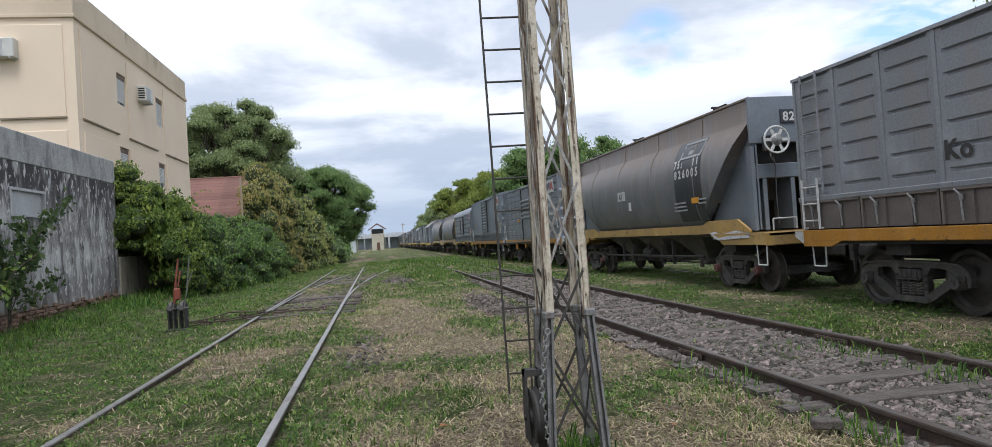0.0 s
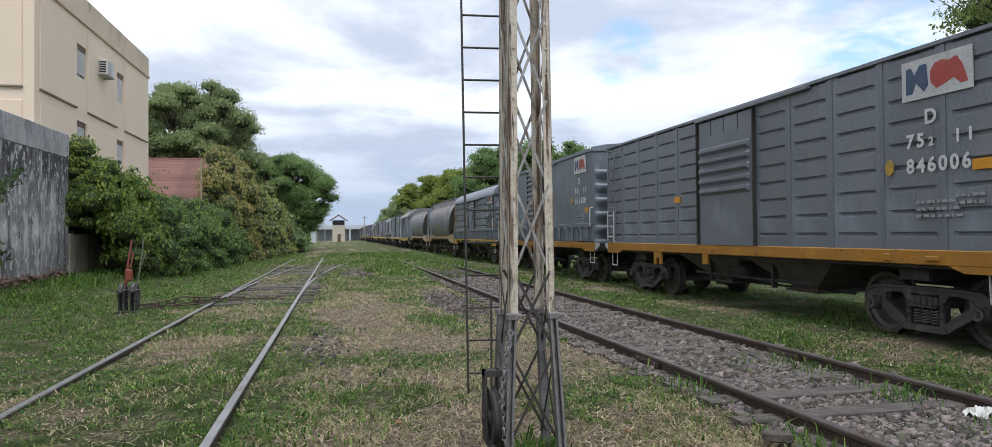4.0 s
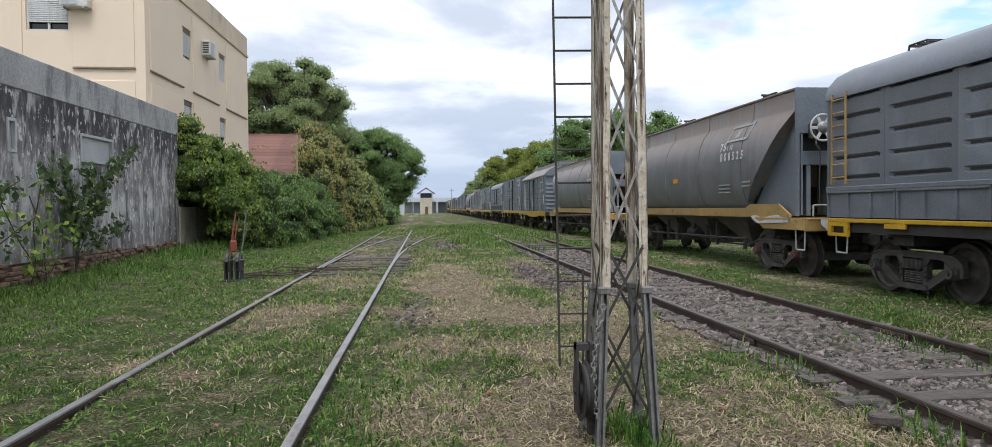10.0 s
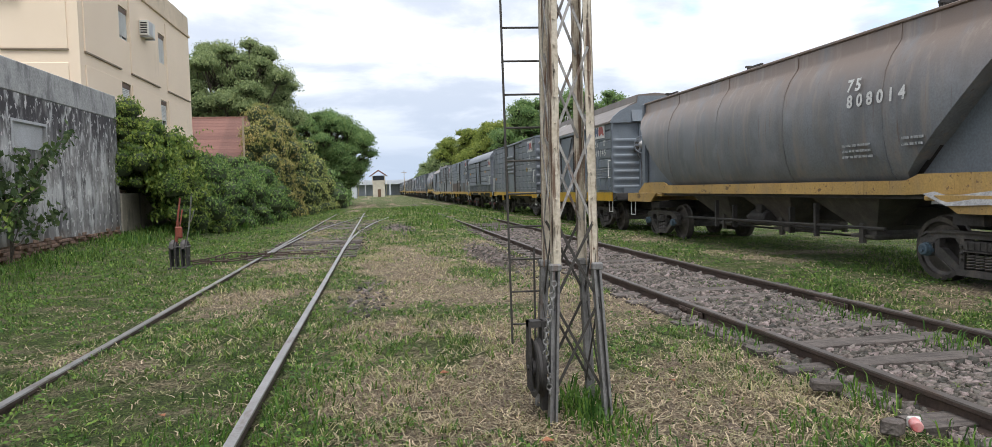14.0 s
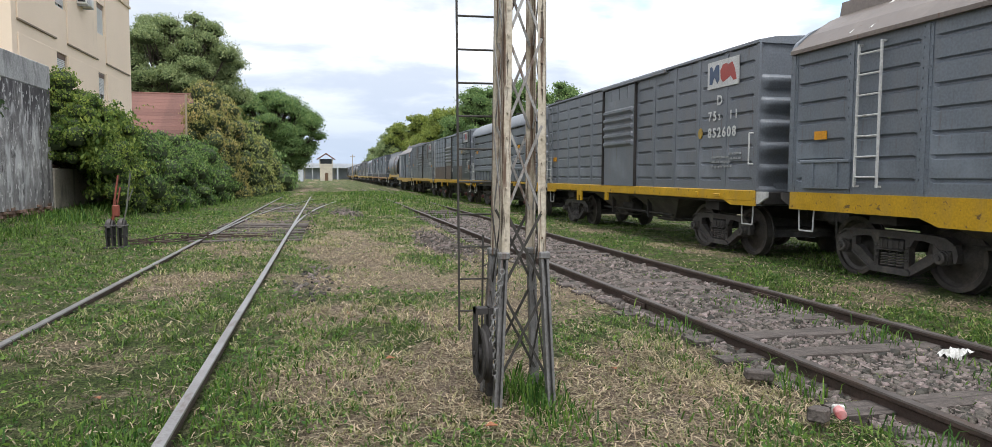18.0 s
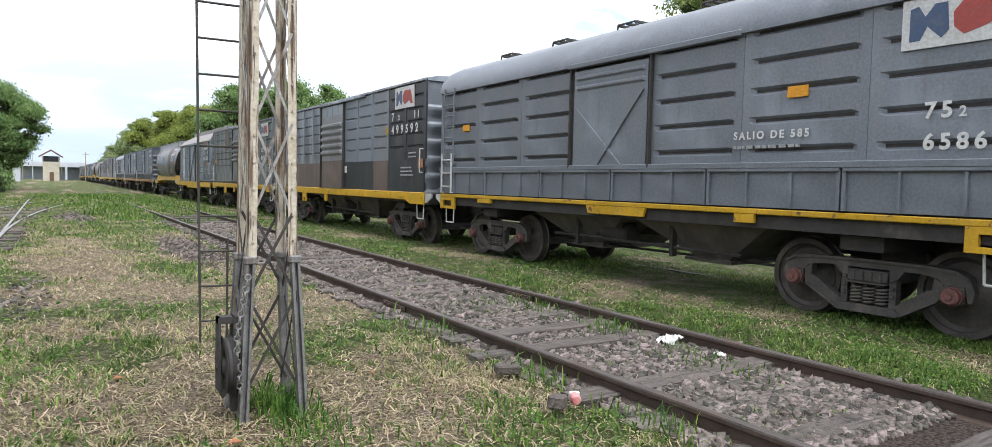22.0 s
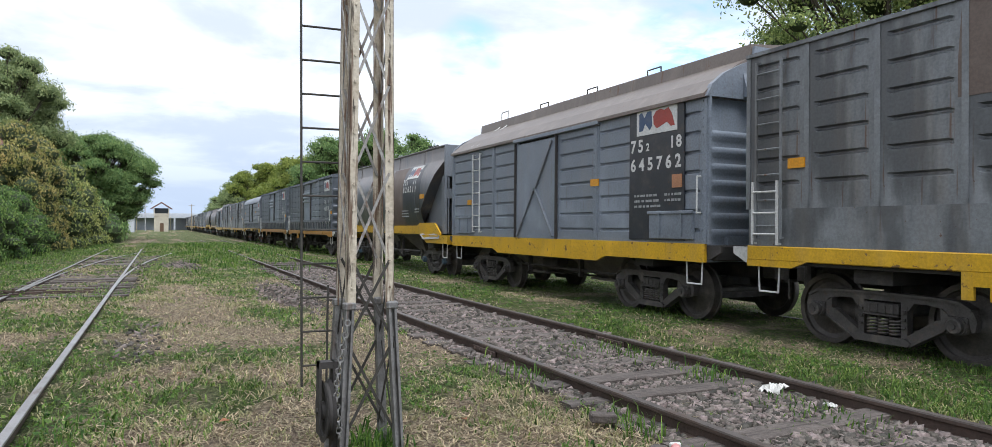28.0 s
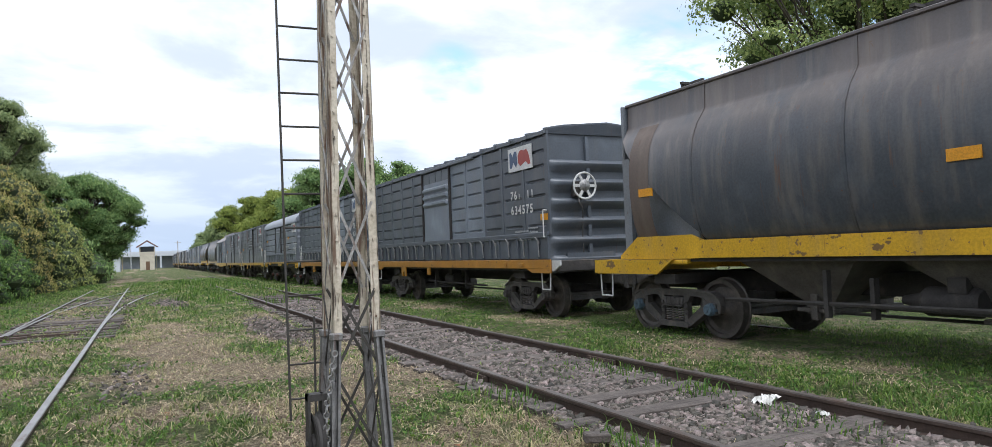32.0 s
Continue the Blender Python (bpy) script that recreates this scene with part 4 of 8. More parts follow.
def post_geo(h, riveted):
    b = B().box(-0.022 if riveted else -0.012, 0.03, -0.035, 0.035, 0, h)
    if riveted:
        b.box(-0.012, 0.03, -0.085, 0.085, 0, h)
        for k in range(int(h / 0.13)):
            for y in (-0.06, 0.06):
                b.box(-0.022, -0.01, y - 0.012, y + 0.012, 0.07 + 0.13 * k, 0.094 + 0.13 * k)
    return b


def box_wagon(name, L, o):
    """A covered wagon. o: options."""
    root = thing("covered_wagon", (0, 0, 0), o["label"], "goods wagon", "wagons of the goods train")
    body, trim = M[o["paint"]], M[o.get("sill", "yellow")]
    eave = o.get("eave", 3.93)
    zb = 1.80 if o.get("flaps") else SILL1
    part("body", B().box(-HALF + 0.045, HALF - 0.045, -L / 2 + 0.05, L / 2 - 0.05, SILL0 + 0.04, eave - 0.02), M["under"], root)
    door_w = 1.95
    roof_kind = o.get("roof", "flat")
    style = o.get("door", "slatted")
    if style != "slatted":
        door_w = 1.75
    dy = o.get("door_at", 0.0)
    h = eave - zb
    step_z = o.get("step", 0.31)
    rows = [0.20 + step_z * k for k in range(int((h - 0.25) / step_z) + 1)]
    skirt = o.get("skirt", 0.0)
    rows = [z for z in rows if z > skirt + 0.08]
    for near in (True, False):
        lo, hi = -L / 2, L / 2
        s = 1 if near else -1
        d0, d1 = (dy - door_w / 2, dy + door_w / 2) if near else (-dy - door_w / 2, -dy + door_w / 2)
        n = o.get("panels", 5)
        for a, bb in ((lo, d0), (d1, hi)):
            w = (bb - a) / n
            if o.get("smooth"):
                part("side_panel", groove_panel(bb - a, h, [], 0, 0.1), body, root, at=turned(-HALF, a, zb, near) if near else pose(HALF, -a, zb, 0, 0, 180))
            else:
                me = once((name, "panel", round(w, 3), near), lambda: (groove_panel(w - 0.005, h, rows, 0.05, 0.10, 0.10, 0.08) if roof_kind == "arch" else groove_panel(w - 0.02, h, rows, 0.042, 0.072, 0.10, 0.06)).mesh("side_panel", body))
                for k in range(n):
                    y = a + w * k + 0.01
                    own = o.get("panel_paints", {}).get(k) if near and a == lo else None
                    mk = me if not own else once((name, "panel", own), lambda: groove_panel(w - 0.02, h, rows, 0.042, 0.072, 0.10, 0.06).mesh("side_panel", M[own]))
                    part("side_panel", mk, None, root, at=pose(-HALF, y, zb) if near else pose(HALF, -y, zb, 0, 0, 180))
                for k in range(n + 1) if roof_kind != "arch" else (0, n):
                    y = a + w * k
                    pb = once((name, "post"), lambda: post_geo(h - skirt, roof_kind == "monitor").mesh("post", body))
                    own = o.get("panel_paints", {}).get(k) if near and a == lo else None
                    if own:
                        pb = once((name, "post", own), lambda: post_geo(h - skirt, False).mesh("post", M[own]))
                    part("post", pb, None, root, at=pose(-HALF, y, zb + skirt) if near else pose(HALF, -y, zb + skirt, 0, 0, 180))
        dh = h - 0.16
        if style == "slatted" and not o.get("full_slats"):
            dh = h - 0.44
            for k in range(4):
                part("header_panel", once((name, "header"), lambda: groove_panel(door_w / 4 - 0.03, 0.30, [], 0, 0.1).mesh("header_panel", body)), None, root, at=pose(-HALF - 0.03, d0 + 0.015 + door_w / 4 * k, zb + dh) if near else pose(HALF + 0.03, -d0 - 0.015 - door_w / 4 * k, zb + dh, 0, 0, 180))
        if style == "slatted":
            slat = [1.08 + 0.205 * k for k in range(int((dh - 1.22) / 0.205) + 1)] if not o.get("full_slats") else [0.12 + 0.19 * k for k in range(int((dh - 0.15) / 0.19) + 1)]
            geo = groove_panel(door_w - 0.06, dh, slat, -0.075, 0.17, 0.05, 0.03)
        else:
            slat = [] if style == "cross" else [dh - 0.12, dh - 0.28]
            geo = groove_panel(door_w - 0.06, dh, slat, -0.03, 0.09, 0.04, 0.05)
        at = (lambda x, y, z: pose(x, y, z)) if near else (lambda x, y, z: pose(-x, -y, z, 0, 0, 180))
        door = part("door", geo, M[o.get("door_paint", o["paint"])], root, "corrugated sliding door" if style == "slatted" else "braced sliding door", at=at(-HALF - 0.035, d0 + 0.03, zb))
        if style == "cross":
            part("brace", B().bar((-0.02, 0.05, 0.05), (-0.02, door_w / 2 - 0.03, dh * 0.52), 0.05, 0.05, (1, 0, 0)).bar((-0.02, door_w - 0.1, 0.05), (-0.02, door_w / 2 - 0.03, dh * 0.52), 0.05, 0.05, (1, 0, 0)).bar((-0.02, door_w / 2 - 0.05, dh * 0.5), (-0.02, 0.1, dh - 0.05), 0.05, 0.05, (1, 0, 0)), M["grey_dark"], door)
        elif style == "brace":
            part("brace", B().bar((-0.015, door_w * 0.62, 0.04), (-0.015, 0.08, dh - 0.42), 0.045, 0.035, (1, 0, 0)).bar((-0.012, door_w * 0.30, 0.04), (-0.012, door_w - 0.12, dh - 0.60), 0.035, 0.03, (1, 0, 0)), M["grey_dark"], door)
        part("door_rail", B().box(-0.085, 0.03, d0 - 1.6, d1 + 0.1, h - 0.11, h - 0.03, 0.01), body, root, at=at(-HALF, 0, zb))
        for y in (d0 - 0.012, d1 + 0.012):
            part("door_jamb", B().box(-0.02, 0.03, -0.035, 0.035, 0, h - 0.12).box(-0.075, -0.02, -0.045 if y < d0 else 0.02, -0.02 if y < d0 else 0.045, 0, h - 0.12), M["under"], root, "dark door jamb", at=at(-HALF, y, zb))
        if skirt:
            foot = o.get("skirt_paint", "black")
            cut = (-L / 2 + 0.02, -L / 2 + 2.1, -L / 2 + 3.05, d0 - 0.05)
            for y0, y1, tone in ((cut[0], cut[1], foot), (cut[1], cut[2], "brown_band"), (cut[2], cut[3], foot), (d1 + 0.05, L / 2 - 0.02, "brown_band")) if foot == "black" else ((cut[0], cut[3], foot), (d1 + 0.05, L / 2 - 0.02, foot)):
                part("lower_band", B().box(-0.012, 0.03, y0, y1, 0, skirt), M[tone], root, at=at(-HALF, 0, zb))
            part("door_band", B().box(-0.012, 0.01, 0.05, door_w - 0.11, 0.02, skirt + 0.06), M["brown_band" if o.get("skirt_paint", "black") == "black" else o["skirt_paint"]], door, "brown grimy plate along the door's foot", at=(-0.004, 0, 0))
        if o.get("flaps"):
            nf = o["flaps"]
            w = L / nf
            fm = once((name, "flap"), lambda: flap_geo(w).mesh("flap_door", M[o.get("flap_paint", o["paint"])]))
            for k in range(nf):
                flap = part("flap_door", fm, None, root, at=at(-HALF - 0.01, -L / 2 + w * k, SILL1))
                for q in (0.3, 0.78) if nf >= 8 else ():
                    part("latch", once("latch", lambda: B().tube([(-0.03, 0, 0.06), (-0.045, 0, 0.30), (-0.06, 0.0, 0.40), (-0.075, 0.07, 0.47)], 0.014, 5).box(-0.06, -0.02, -0.025, 0.025, 0.33, 0.40, 0.006).mesh("latch", M["latch"])), None, flap, at=(0, w * q, 0))
            part("flap_rail", B().box(-0.07, 0.02, -L / 2, L / 2, -0.03, 0.05, 0.01), body, root, at=at(-HALF, 0, zb))
        part("side_sill", thin_sill_geo(L) if o.get("thin_sill") else sill_geo(L, o.get("deep", 0.0), o.get("yoke", True)), trim, root, "paint-chipped side sill", at=at(-HALF - 0.03, 0, SILL0))
        lad = part("ladder", ladder_geo(eave - zb - 0.25 if not o.get("flaps") else eave - zb - 0.1, 0.42, 7), M[o.get("ladder", o["paint"])], root, at=at(-HALF, L / 2 - o.get("ladder_at", 0.62), zb + 0.1))
        if not o.get("ladder"):
            part("low_ladder", ladder_geo(0.85, 0.42, 3), M["white"], root, "white painted low ladder", at=at(-HALF - 0.02, L / 2 - 0.58, SILL1 + 0.02))
        for y in (-L / 2 + 0.12, L / 2 - 0.5):
            part("step", hoop_geo(0.36, 0.36), M["white"], root, "bent white step iron", at=at(-HALF + 0.05, y, SILL0 + 0.02))
        part("grab_handle", B().tube([(0.02, 0, 0), (-0.09, 0, 0), (-0.09, 0, 0.55), (0.02, 0, 0.55)], 0.014), M["white"], root, at=at(-HALF, -L / 2 + 0.1, 1.75))
    end_n = o.get("end_ribs", 6)
    for s in (-1, 1):
        part("end_wall", once((name, "end"), lambda: corrugated_end(eave - SILL0, end_n, HALF - 0.01, o.get("end_depth", 0.12)).mesh("end_wall", M["grey_dark"] if o["paint"] == "grey_stained" else body, smooth=40)), None, root, "end wall pressed into level ribs", at=pose(0, s * (L / 2 - 0.01), SILL0, 0, 0, 0 if s < 0 else 180))
        part("end_beam", B().box(-1.40, 1.40, 0, 0.12, 0.02, 0.26, 0.02), M["under"], root, at=pose(0, s * (L / 2 + 0.01), SILL0, 0, 0, 0 if s > 0 else 180))
        for sx in (-1, 1):
            part("corner_gusset", B().prism([(0, 0.04), (0.06, 0.04), (0.30, 0.16), (0.30, 0.26), (0, 0.26)], -0.02, 0.02), M["white"] if o.get("white_beam", True) else M["under"], root, "white corner gusset", at=pose(sx * 1.46, s * (L / 2 + 0.004), SILL0, 0, 0, 0 if s > 0 else 180))
        part("end_post", B().box(-0.04, 0.04, -0.07, 0.0, 0.3, eave - SILL0 - 0.1).box(-0.6, 0.6, -0.09, -0.02, 0.25, 0.4), body, root, at=pose(0.55 * s, s * (L / 2 + 0.0), SILL0, 0, 0, 0 if s < 0 else 180))
    roof = o.get("roof", "flat")
    sheet, prof = roof_geo(L, roof)
    top = part("roof", sheet, M[o.get("roof_paint", o["paint"])], root, at=(0, 0, eave), smooth=35 if roof == "arch" else 0)
    if roof == "seamed":
        roof_seams(top, prof, L, roof, M[o.get("roof_paint", o["paint"])])
    if roof == "arch":
        for s in (-1, 1):
            part("end_fascia", B().prism_y([(-1.5, 0), (-1.44, 0.15), (-1.28, 0.33), (-0.97, 0.49), (-0.5, 0.6), (0, 0.64), (0.5, 0.6), (0.97, 0.49), (1.28, 0.33), (1.44, 0.15), (1.5, 0)], -0.03, 0.03).box(-1.0, 1.0, -0.12, 0.0, -0.1, 0.34, 0.03), body, root, at=(0, s * (L / 2 + 0.04), eave))
        loading_hatches(root, L, eave + 0.66)
    elif roof == "monitor":
        for s in (-1, 1):
            part("end_fascia", B().prism_y([(-1.56, -0.05), (-1.46, 0.14), (-1.22, 0.33), (-0.86, 0.50), (-0.64, 0.58), (-0.60, 0.80), (0.60, 0.80), (0.64, 0.58), (0.86, 0.50), (1.22, 0.33), (1.46, 0.14), (1.56, -0.05)], -0.045, 0.045).prism([(-0.16, -0.02), (0.0, -0.02), (0.0, 0.5)] if s < 0 else [(0.0, -0.02), (0.16, -0.02), (0.0, 0.5)], -0.85, 0.85), body, root, "curved end fascia in the body's grey", at=(0, s * (L / 2 + 0.04), eave))
        for y in (-L / 2 + 0.25, L / 2 - 1.35):
            part("low_flap", B().box(-0.05, 0.03, 0, 1.05, 0, 0.42, 0.01).box(-0.075, -0.05, 0.22, 0.27, 0.05, 0.46).box(-0.075, -0.05, 0.75, 0.80, 0.05, 0.46).box(-0.08, -0.03, -0.02, 1.07, 0.40, 0.45, 0.008), body, root, at=(-HALF, y, SILL1 + 0.06))
        part("roof_ladder", B().tube([(-1.5, L / 2 - 1.2, 0.06), (-0.64, L / 2 - 1.2, 0.66)], 0.02).tube([(-1.5, L / 2 - 1.6, 0.06), (-0.64, L / 2 - 1.6, 0.66)], 0.02).tube([(-0.64, L / 2 - 1.2, 0.66), (-0.6, L / 2 - 1.2, 1.05), (-0.6, L / 2 - 1.6, 1.05), (-0.64, L / 2 - 1.6, 0.66)], 0.014), M["white"], root, "whitish roof ladder with grab hoops", at=(0, 0, eave))
        for k in range(3):
            part("roof_grab", once("grab", lambda: B().tube([(-0.3, -0.2, 0), (-0.3, -0.2, 0.13), (-0.3, 0.2, 0.13), (-0.3, 0.2, 0)], 0.014, 5).mesh("roof_grab", M["thin_iron"])), None, root, at=(-0.2, -L / 4 + k * 2.1, eave + 0.85))
    else:
        loading_hatches(root, L, eave + 0.13, 3)
    if o.get("wheel", True):
        handwheel(root, pose(o.get("wheel_x", -0.5), -L / 2 - 0.22, 2.78), o.get("wheel_paint", "white"))
    x, yf = -HALF - 0.028, -L / 2
    if o.get("number"):
        em = o.get("emblem_z", 3.24)
        m = dict(emb=(1.65, 1.07, 0.52), text=(1.60, 0.62), zc=em - 0.62, zn=em - 0.95, cs=0.25, ns=0.26, field=(1.86, 0.45), print=(1.45, em - 1.36), tare=(0.85, em - 1.3))
        m.update(o.get("marks", {}))
        if o.get("dark_field") and not o.get("panel_paints"):
            f0, f1 = m["field"]
            part("dark_field", flat([[(0, 0), (f0 - f1, 0), (f0 - f1, eave - zb - 0.08), (0, eave - zb - 0.08)]]), M["black"], root, "black painted panel behind the number", at=facing(x + 0.002, yf + f0, zb + 0.04))
            x -= 0.006
        emblem(root, x, yf + m["emb"][0], em, m["emb"][1], m["emb"][2])
        lettering(root, o, lambda y, z: facing(x, yf + y, z), *m["text"], m["zc"], m["zn"], m["cs"], m["ns"])
        if o.get("letter"):
            text_part("D", 0.26, facing(x, yf + 1.3, em - 0.33), M["lettering"], root, "class_letter")
        if o.get("spot"):
            part("round_mark", flat([[(0.07 * math.cos(k * math.pi / 6), 0.11 * math.sin(k * math.pi / 6)) for k in range(12)]]), M["spot"], root, at=facing(x, yf + m["text"][0] + 0.3, m["zn"] + 0.10))
        if o.get("note"):
            text_part(o["note"], 0.13, facing(x, yf + 3.35, 2.14), M["lettering"], root, "painted_note", 1.05)
            small_print(root, x, yf + 3.35, 2.02, 4, 1, 0.95)
        else:
            small_print(root, x, yf + m["print"][0], m["print"][1], 3)
        small_print(root, x, yf + m["tare"][0], m["tare"][1], 9, 2, 0.42)
    for y, z in o.get("patches", ()):
        patch(root, -HALF - 0.03, yf + y, z)
    for y, z, w, hh in o.get("rust_sheets", ()):
        part("rust_sheet", flat([[(0, 0), (w, 0), (w - 0.03, hh * 0.5), (w, hh), (0.04, hh), (0, hh * 0.4)]]), M["brown_band"], root, "rust-brown stained sheet", at=facing(-HALF - 0.004, yf + y, z))
    if o.get("white_plate"):
        patch(root, -HALF - 0.05, yf + o["white_plate"][0], o["white_plate"][1], 0.14, 0.19, "white")
    if o.get("tan_patch"):
        patch(root, -HALF - 0.05, yf + o["tan_patch"][0], o["tan_patch"][1], 0.22, 0.21, "tan")
    if o.get("scrawl"):
        text_part("Ko", 0.36, facing(x, L / 2 - 3.2, 2.14), M["under"], root, "chalk_scrawl")
    axles = underframe(root, L, trim, L / 2 - o.get("inset", 1.75), o.get("cap", "iron"), o.get("chutes", True))
    return root, axles


def flap_geo(w):
    b = B().box(0.0, 0.04, 0.012, w - 0.012, 0.02, 0.50)
    b.box(-0.04, 0.0, 0.012, 0.055, 0.02, 0.50).box(-0.04, 0.0, w - 0.055, w - 0.012, 0.02, 0.50).box(-0.055, 0.0, 0.02, w - 0.02, 0.45, 0.50, 0.01)
    for k in (1, 2):
        b.box(-0.038, 0.0, w * k / 3 - 0.015, w * k / 3 + 0.015, 0.02, 0.45)
    return b


def thin_sill_geo(L):
    """A thin edge strip, with box ends and short plates hung under it."""
    b = B().box(0, 0.05, -L / 2, L / 2, 0.21, 0.28, 0.01)
    for s in (-1, 1):
        y0, y1 = sorted((s * L / 2, s * (L / 2 - 0.62)))
        b.box(0, 0.05, y0, y1, -0.04, 0.02).box(0, 0.05, y0, y1, 0.14, 0.21).box(0, 0.05, y0, y0 + 0.12, 0.02, 0.14).box(0, 0.05, y1 - 0.12, y1, 0.02, 0.14)
    b.prism([(-0.75, 0.21), (-0.70, 0.08), (0.55, 0.08), (0.60, 0.21)], 0.004, 0.046).box(0.004, 0.046, L / 2 - 2.1, L / 2 - 1.6, 0.13, 0.21).box(0.004, 0.046, -L / 2 + 3.0, -L / 2 + 3.3, 0.1, 0.21)
    return b


def sill_geo(L, deep, yoke=True):
    """Side sill along y; deep: how far its middle hangs lower."""
    t = SILL1 - SILL0
    if deep:
        return B().prism([(-L / 2, 0.0), (-L / 2 + 2.6, 0.0), (-L / 2 + 2.9, -deep), (L / 2 - 2.9, -deep), (L / 2 - 2.6, 0.0), (L / 2, 0.0), (L / 2, t), (-L / 2, t)], 0, 0.05)
    b = B().box(0, 0.05, -L / 2, L / 2, 0.085, t, 0.012)
    for s in (-1, 1):
        b.prism([(s * L / 2, 0.0), (s * (L / 2 - 0.75), 0.0), (s * (L / 2 - 1.0), 0.09), (s * L / 2, 0.09)][::s], 0.004, 0.046)
    y = L / 2 - 3.1
    if yoke:
        b.prism([(y - 0.20, 0.09), (y - 0.20, -0.20), (y - 0.08, -0.20), (y - 0.08, -0.06), (y + 0.08, -0.06), (y + 0.08, -0.20), (y + 0.20, -0.20), (y + 0.20, 0.09)], 0.004, 0.046)
    b.box(0.004, 0.046, 0.7, 0.9, -0.12, 0.09).box(-0.03, 0.0, -L / 2 + 1.1, -L / 2 + 1.3, 0.14, 0.2, 0.01).box(-0.03, 0.0, -L / 2 + 1.9, -L / 2 + 2.0, 0.12, 0.22, 0.01)
    return b


def hopper_wagon(name, L, o):
    root = thing("hopper_wagon", (0, 0, 0), o["label"], "goods wagon", "wagons of the goods train")
    skin, trim = M[o["paint"]], M[o["sill"]]
    e = L / 2
    belt0, belt1 = o.get("belt", (1.26, 1.47))
    top = o.get("top", 3.98)
    prof = [(-1.20, 1.43), (-1.33, 1.58), (-1.43, 1.84), (-1.49, 2.15), (-1.51, 2.5), (-1.50, 2.82), (-1.45, 3.10), (-1.35, 3.33), (-1.22, 3.51), (-1.18, 3.58), (-1.165, top)]
    prof = prof + [(-x, z) for x, z in prof[::-1]]
    n = len(prof)
    cut = lambda z: e - 0.80 - 2.05 * min(1, max(0, (3.42 - z) / 1.9)) ** 1.15
    b, vs, fs = B(), [], []
    stations = [-1, -0.5, 0, 0.5, 1]
    for k in stations:
        vs += [(x, k * cut(z), z) for x, z in prof]
    for i in range(len(stations) - 1):
        for j in range(n - 1):
            fs.append((i * n + j, (i + 1) * n + j, (i + 1) * n + j + 1, i * n + j + 1))
        fs.append((i * n + n - 1, (i + 1) * n + n - 1, (i + 1) * n, i * n))
    fs += [tuple(range(n)), tuple(range((len(stations) - 1) * n, len(stations) * n))[::-1]]
    part("hopper_body", b.add(vs, fs), skin, root, "round-bellied steel hopper body, dusty brown on top", smooth=30)
    for y in (-3.9, -1.3, 1.3, 3.9):
        seam = B().prism_y([(x * 1.004 - (0.006 if x < 0 else -0.006), z) for x, z in prof], y - 0.02, y + 0.02)
        part("weld_seam", seam, skin, root, smooth=30)
    part("roof_hatch", B().box(-0.62, 0.62, -e + 1.4, e - 1.4, top, top + 0.05, 0.02), skin, root)
    part("coaming_rim", B().box(-1.20, -1.14, -e + 0.76, e - 0.76, top - 0.03, top + 0.02, 0.01).box(1.14, 1.20, -e + 0.76, e - 0.76, top - 0.03, top + 0.02, 0.01), skin, root)
    for y in (-e + 2.4, 0.6, e - 2.2):
        part("hatch_bar", B().box(-1.16, -0.4, y - 0.03, y + 0.03, top + 0.08, top + 0.12).box(-0.95, -0.9, y - 0.25, y + 0.25, top + 0.02, top + 0.14).box(-1.12, -1.08, y - 0.02, y + 0.02, top, top + 0.09), M["under"], root, "iron hatch bar over the coaming")
    for s in (-1, 1):
        f = (lambda m: m) if s < 0 else (lambda m: pose(0, 0, 0, 0, 0, 180) @ m)
        at = f(Matrix.Identity(4))
        for x in (-1.12, 1.12):
            part("end_cheek", B().prism([(-e + 0.72, 1.32), (-e + 3.5, 1.32), (-e + 3.3, 1.75), (-e + 2.6, 2.6), (-e + 1.7, 3.3), (-e + 1.25, top - 0.01), (-e + 0.72, top - 0.01)], x - 0.02, x + 0.02), M[o.get("cheek", "grey")], root, at=at)
        cheek = M[o.get("cheek", "grey")]
        part("end_sheet", B().box(-1.26, 1.26, -e + 0.70, -e + 0.76, top - 0.96, top, 0.012), cheek, root, at=at)
        part("end_beam", B().box(-1.2, 1.2, -e + 0.74, -e + 0.84, 2.36, 2.66, 0.015), cheek, root, at=at)
        # added dark plate: stands in for the shade deep in the end recess
        part("recess_plate", B().box(-1.1, 1.1, -e + 1.0, -e + 1.03, 2.5, 3.4), M["under"], root, at=at)
        for x in (-0.95, -0.32, 0.32, 0.95):
            part("end_stay", B().box(x - 0.012, x + 0.012, -e + 0.78, -e + 1.5, 1.3, 2.37).box(x - 0.045, x + 0.045, -e + 0.76, -e + 0.79, 1.3, 2.37), cheek, root, at=at)
        for x in (-1.22, 1.22):
            part("corner_post", B().box(x - 0.04, x + 0.04, -e + 0.70, -e + 0.90, 1.3, 3.03), cheek, root, at=at)
        part("end_ladder", ladder_geo(2.1, 0.42, 7), M["white"] if s > 0 else cheek, root, at=at @ pose(0.72, -e + 0.70, 1.32, 0, 0, 90))
        # slope sheet in dark iron colour, which includes the end bay's shade
        part("slope_sheet", B().add([(-1.2, -e + 0.95, 3.4), (1.2, -e + 0.95, 3.4), (1.2, -e + 2.9, 1.35), (-1.2, -e + 2.9, 1.35)], [(0, 1, 2, 3)]).add([(-1.2, -e + 1.0, 3.4), (1.2, -e + 1.0, 3.4), (1.2, -e + 2.95, 1.35), (-1.2, -e + 2.95, 1.35)], [(3, 2, 1, 0)]), M["under"], root, at=at)
        side = [(-e, 1.02), (-e + 1.75, 1.02), (-e + 2.15, 1.26), (-e, 1.26)]
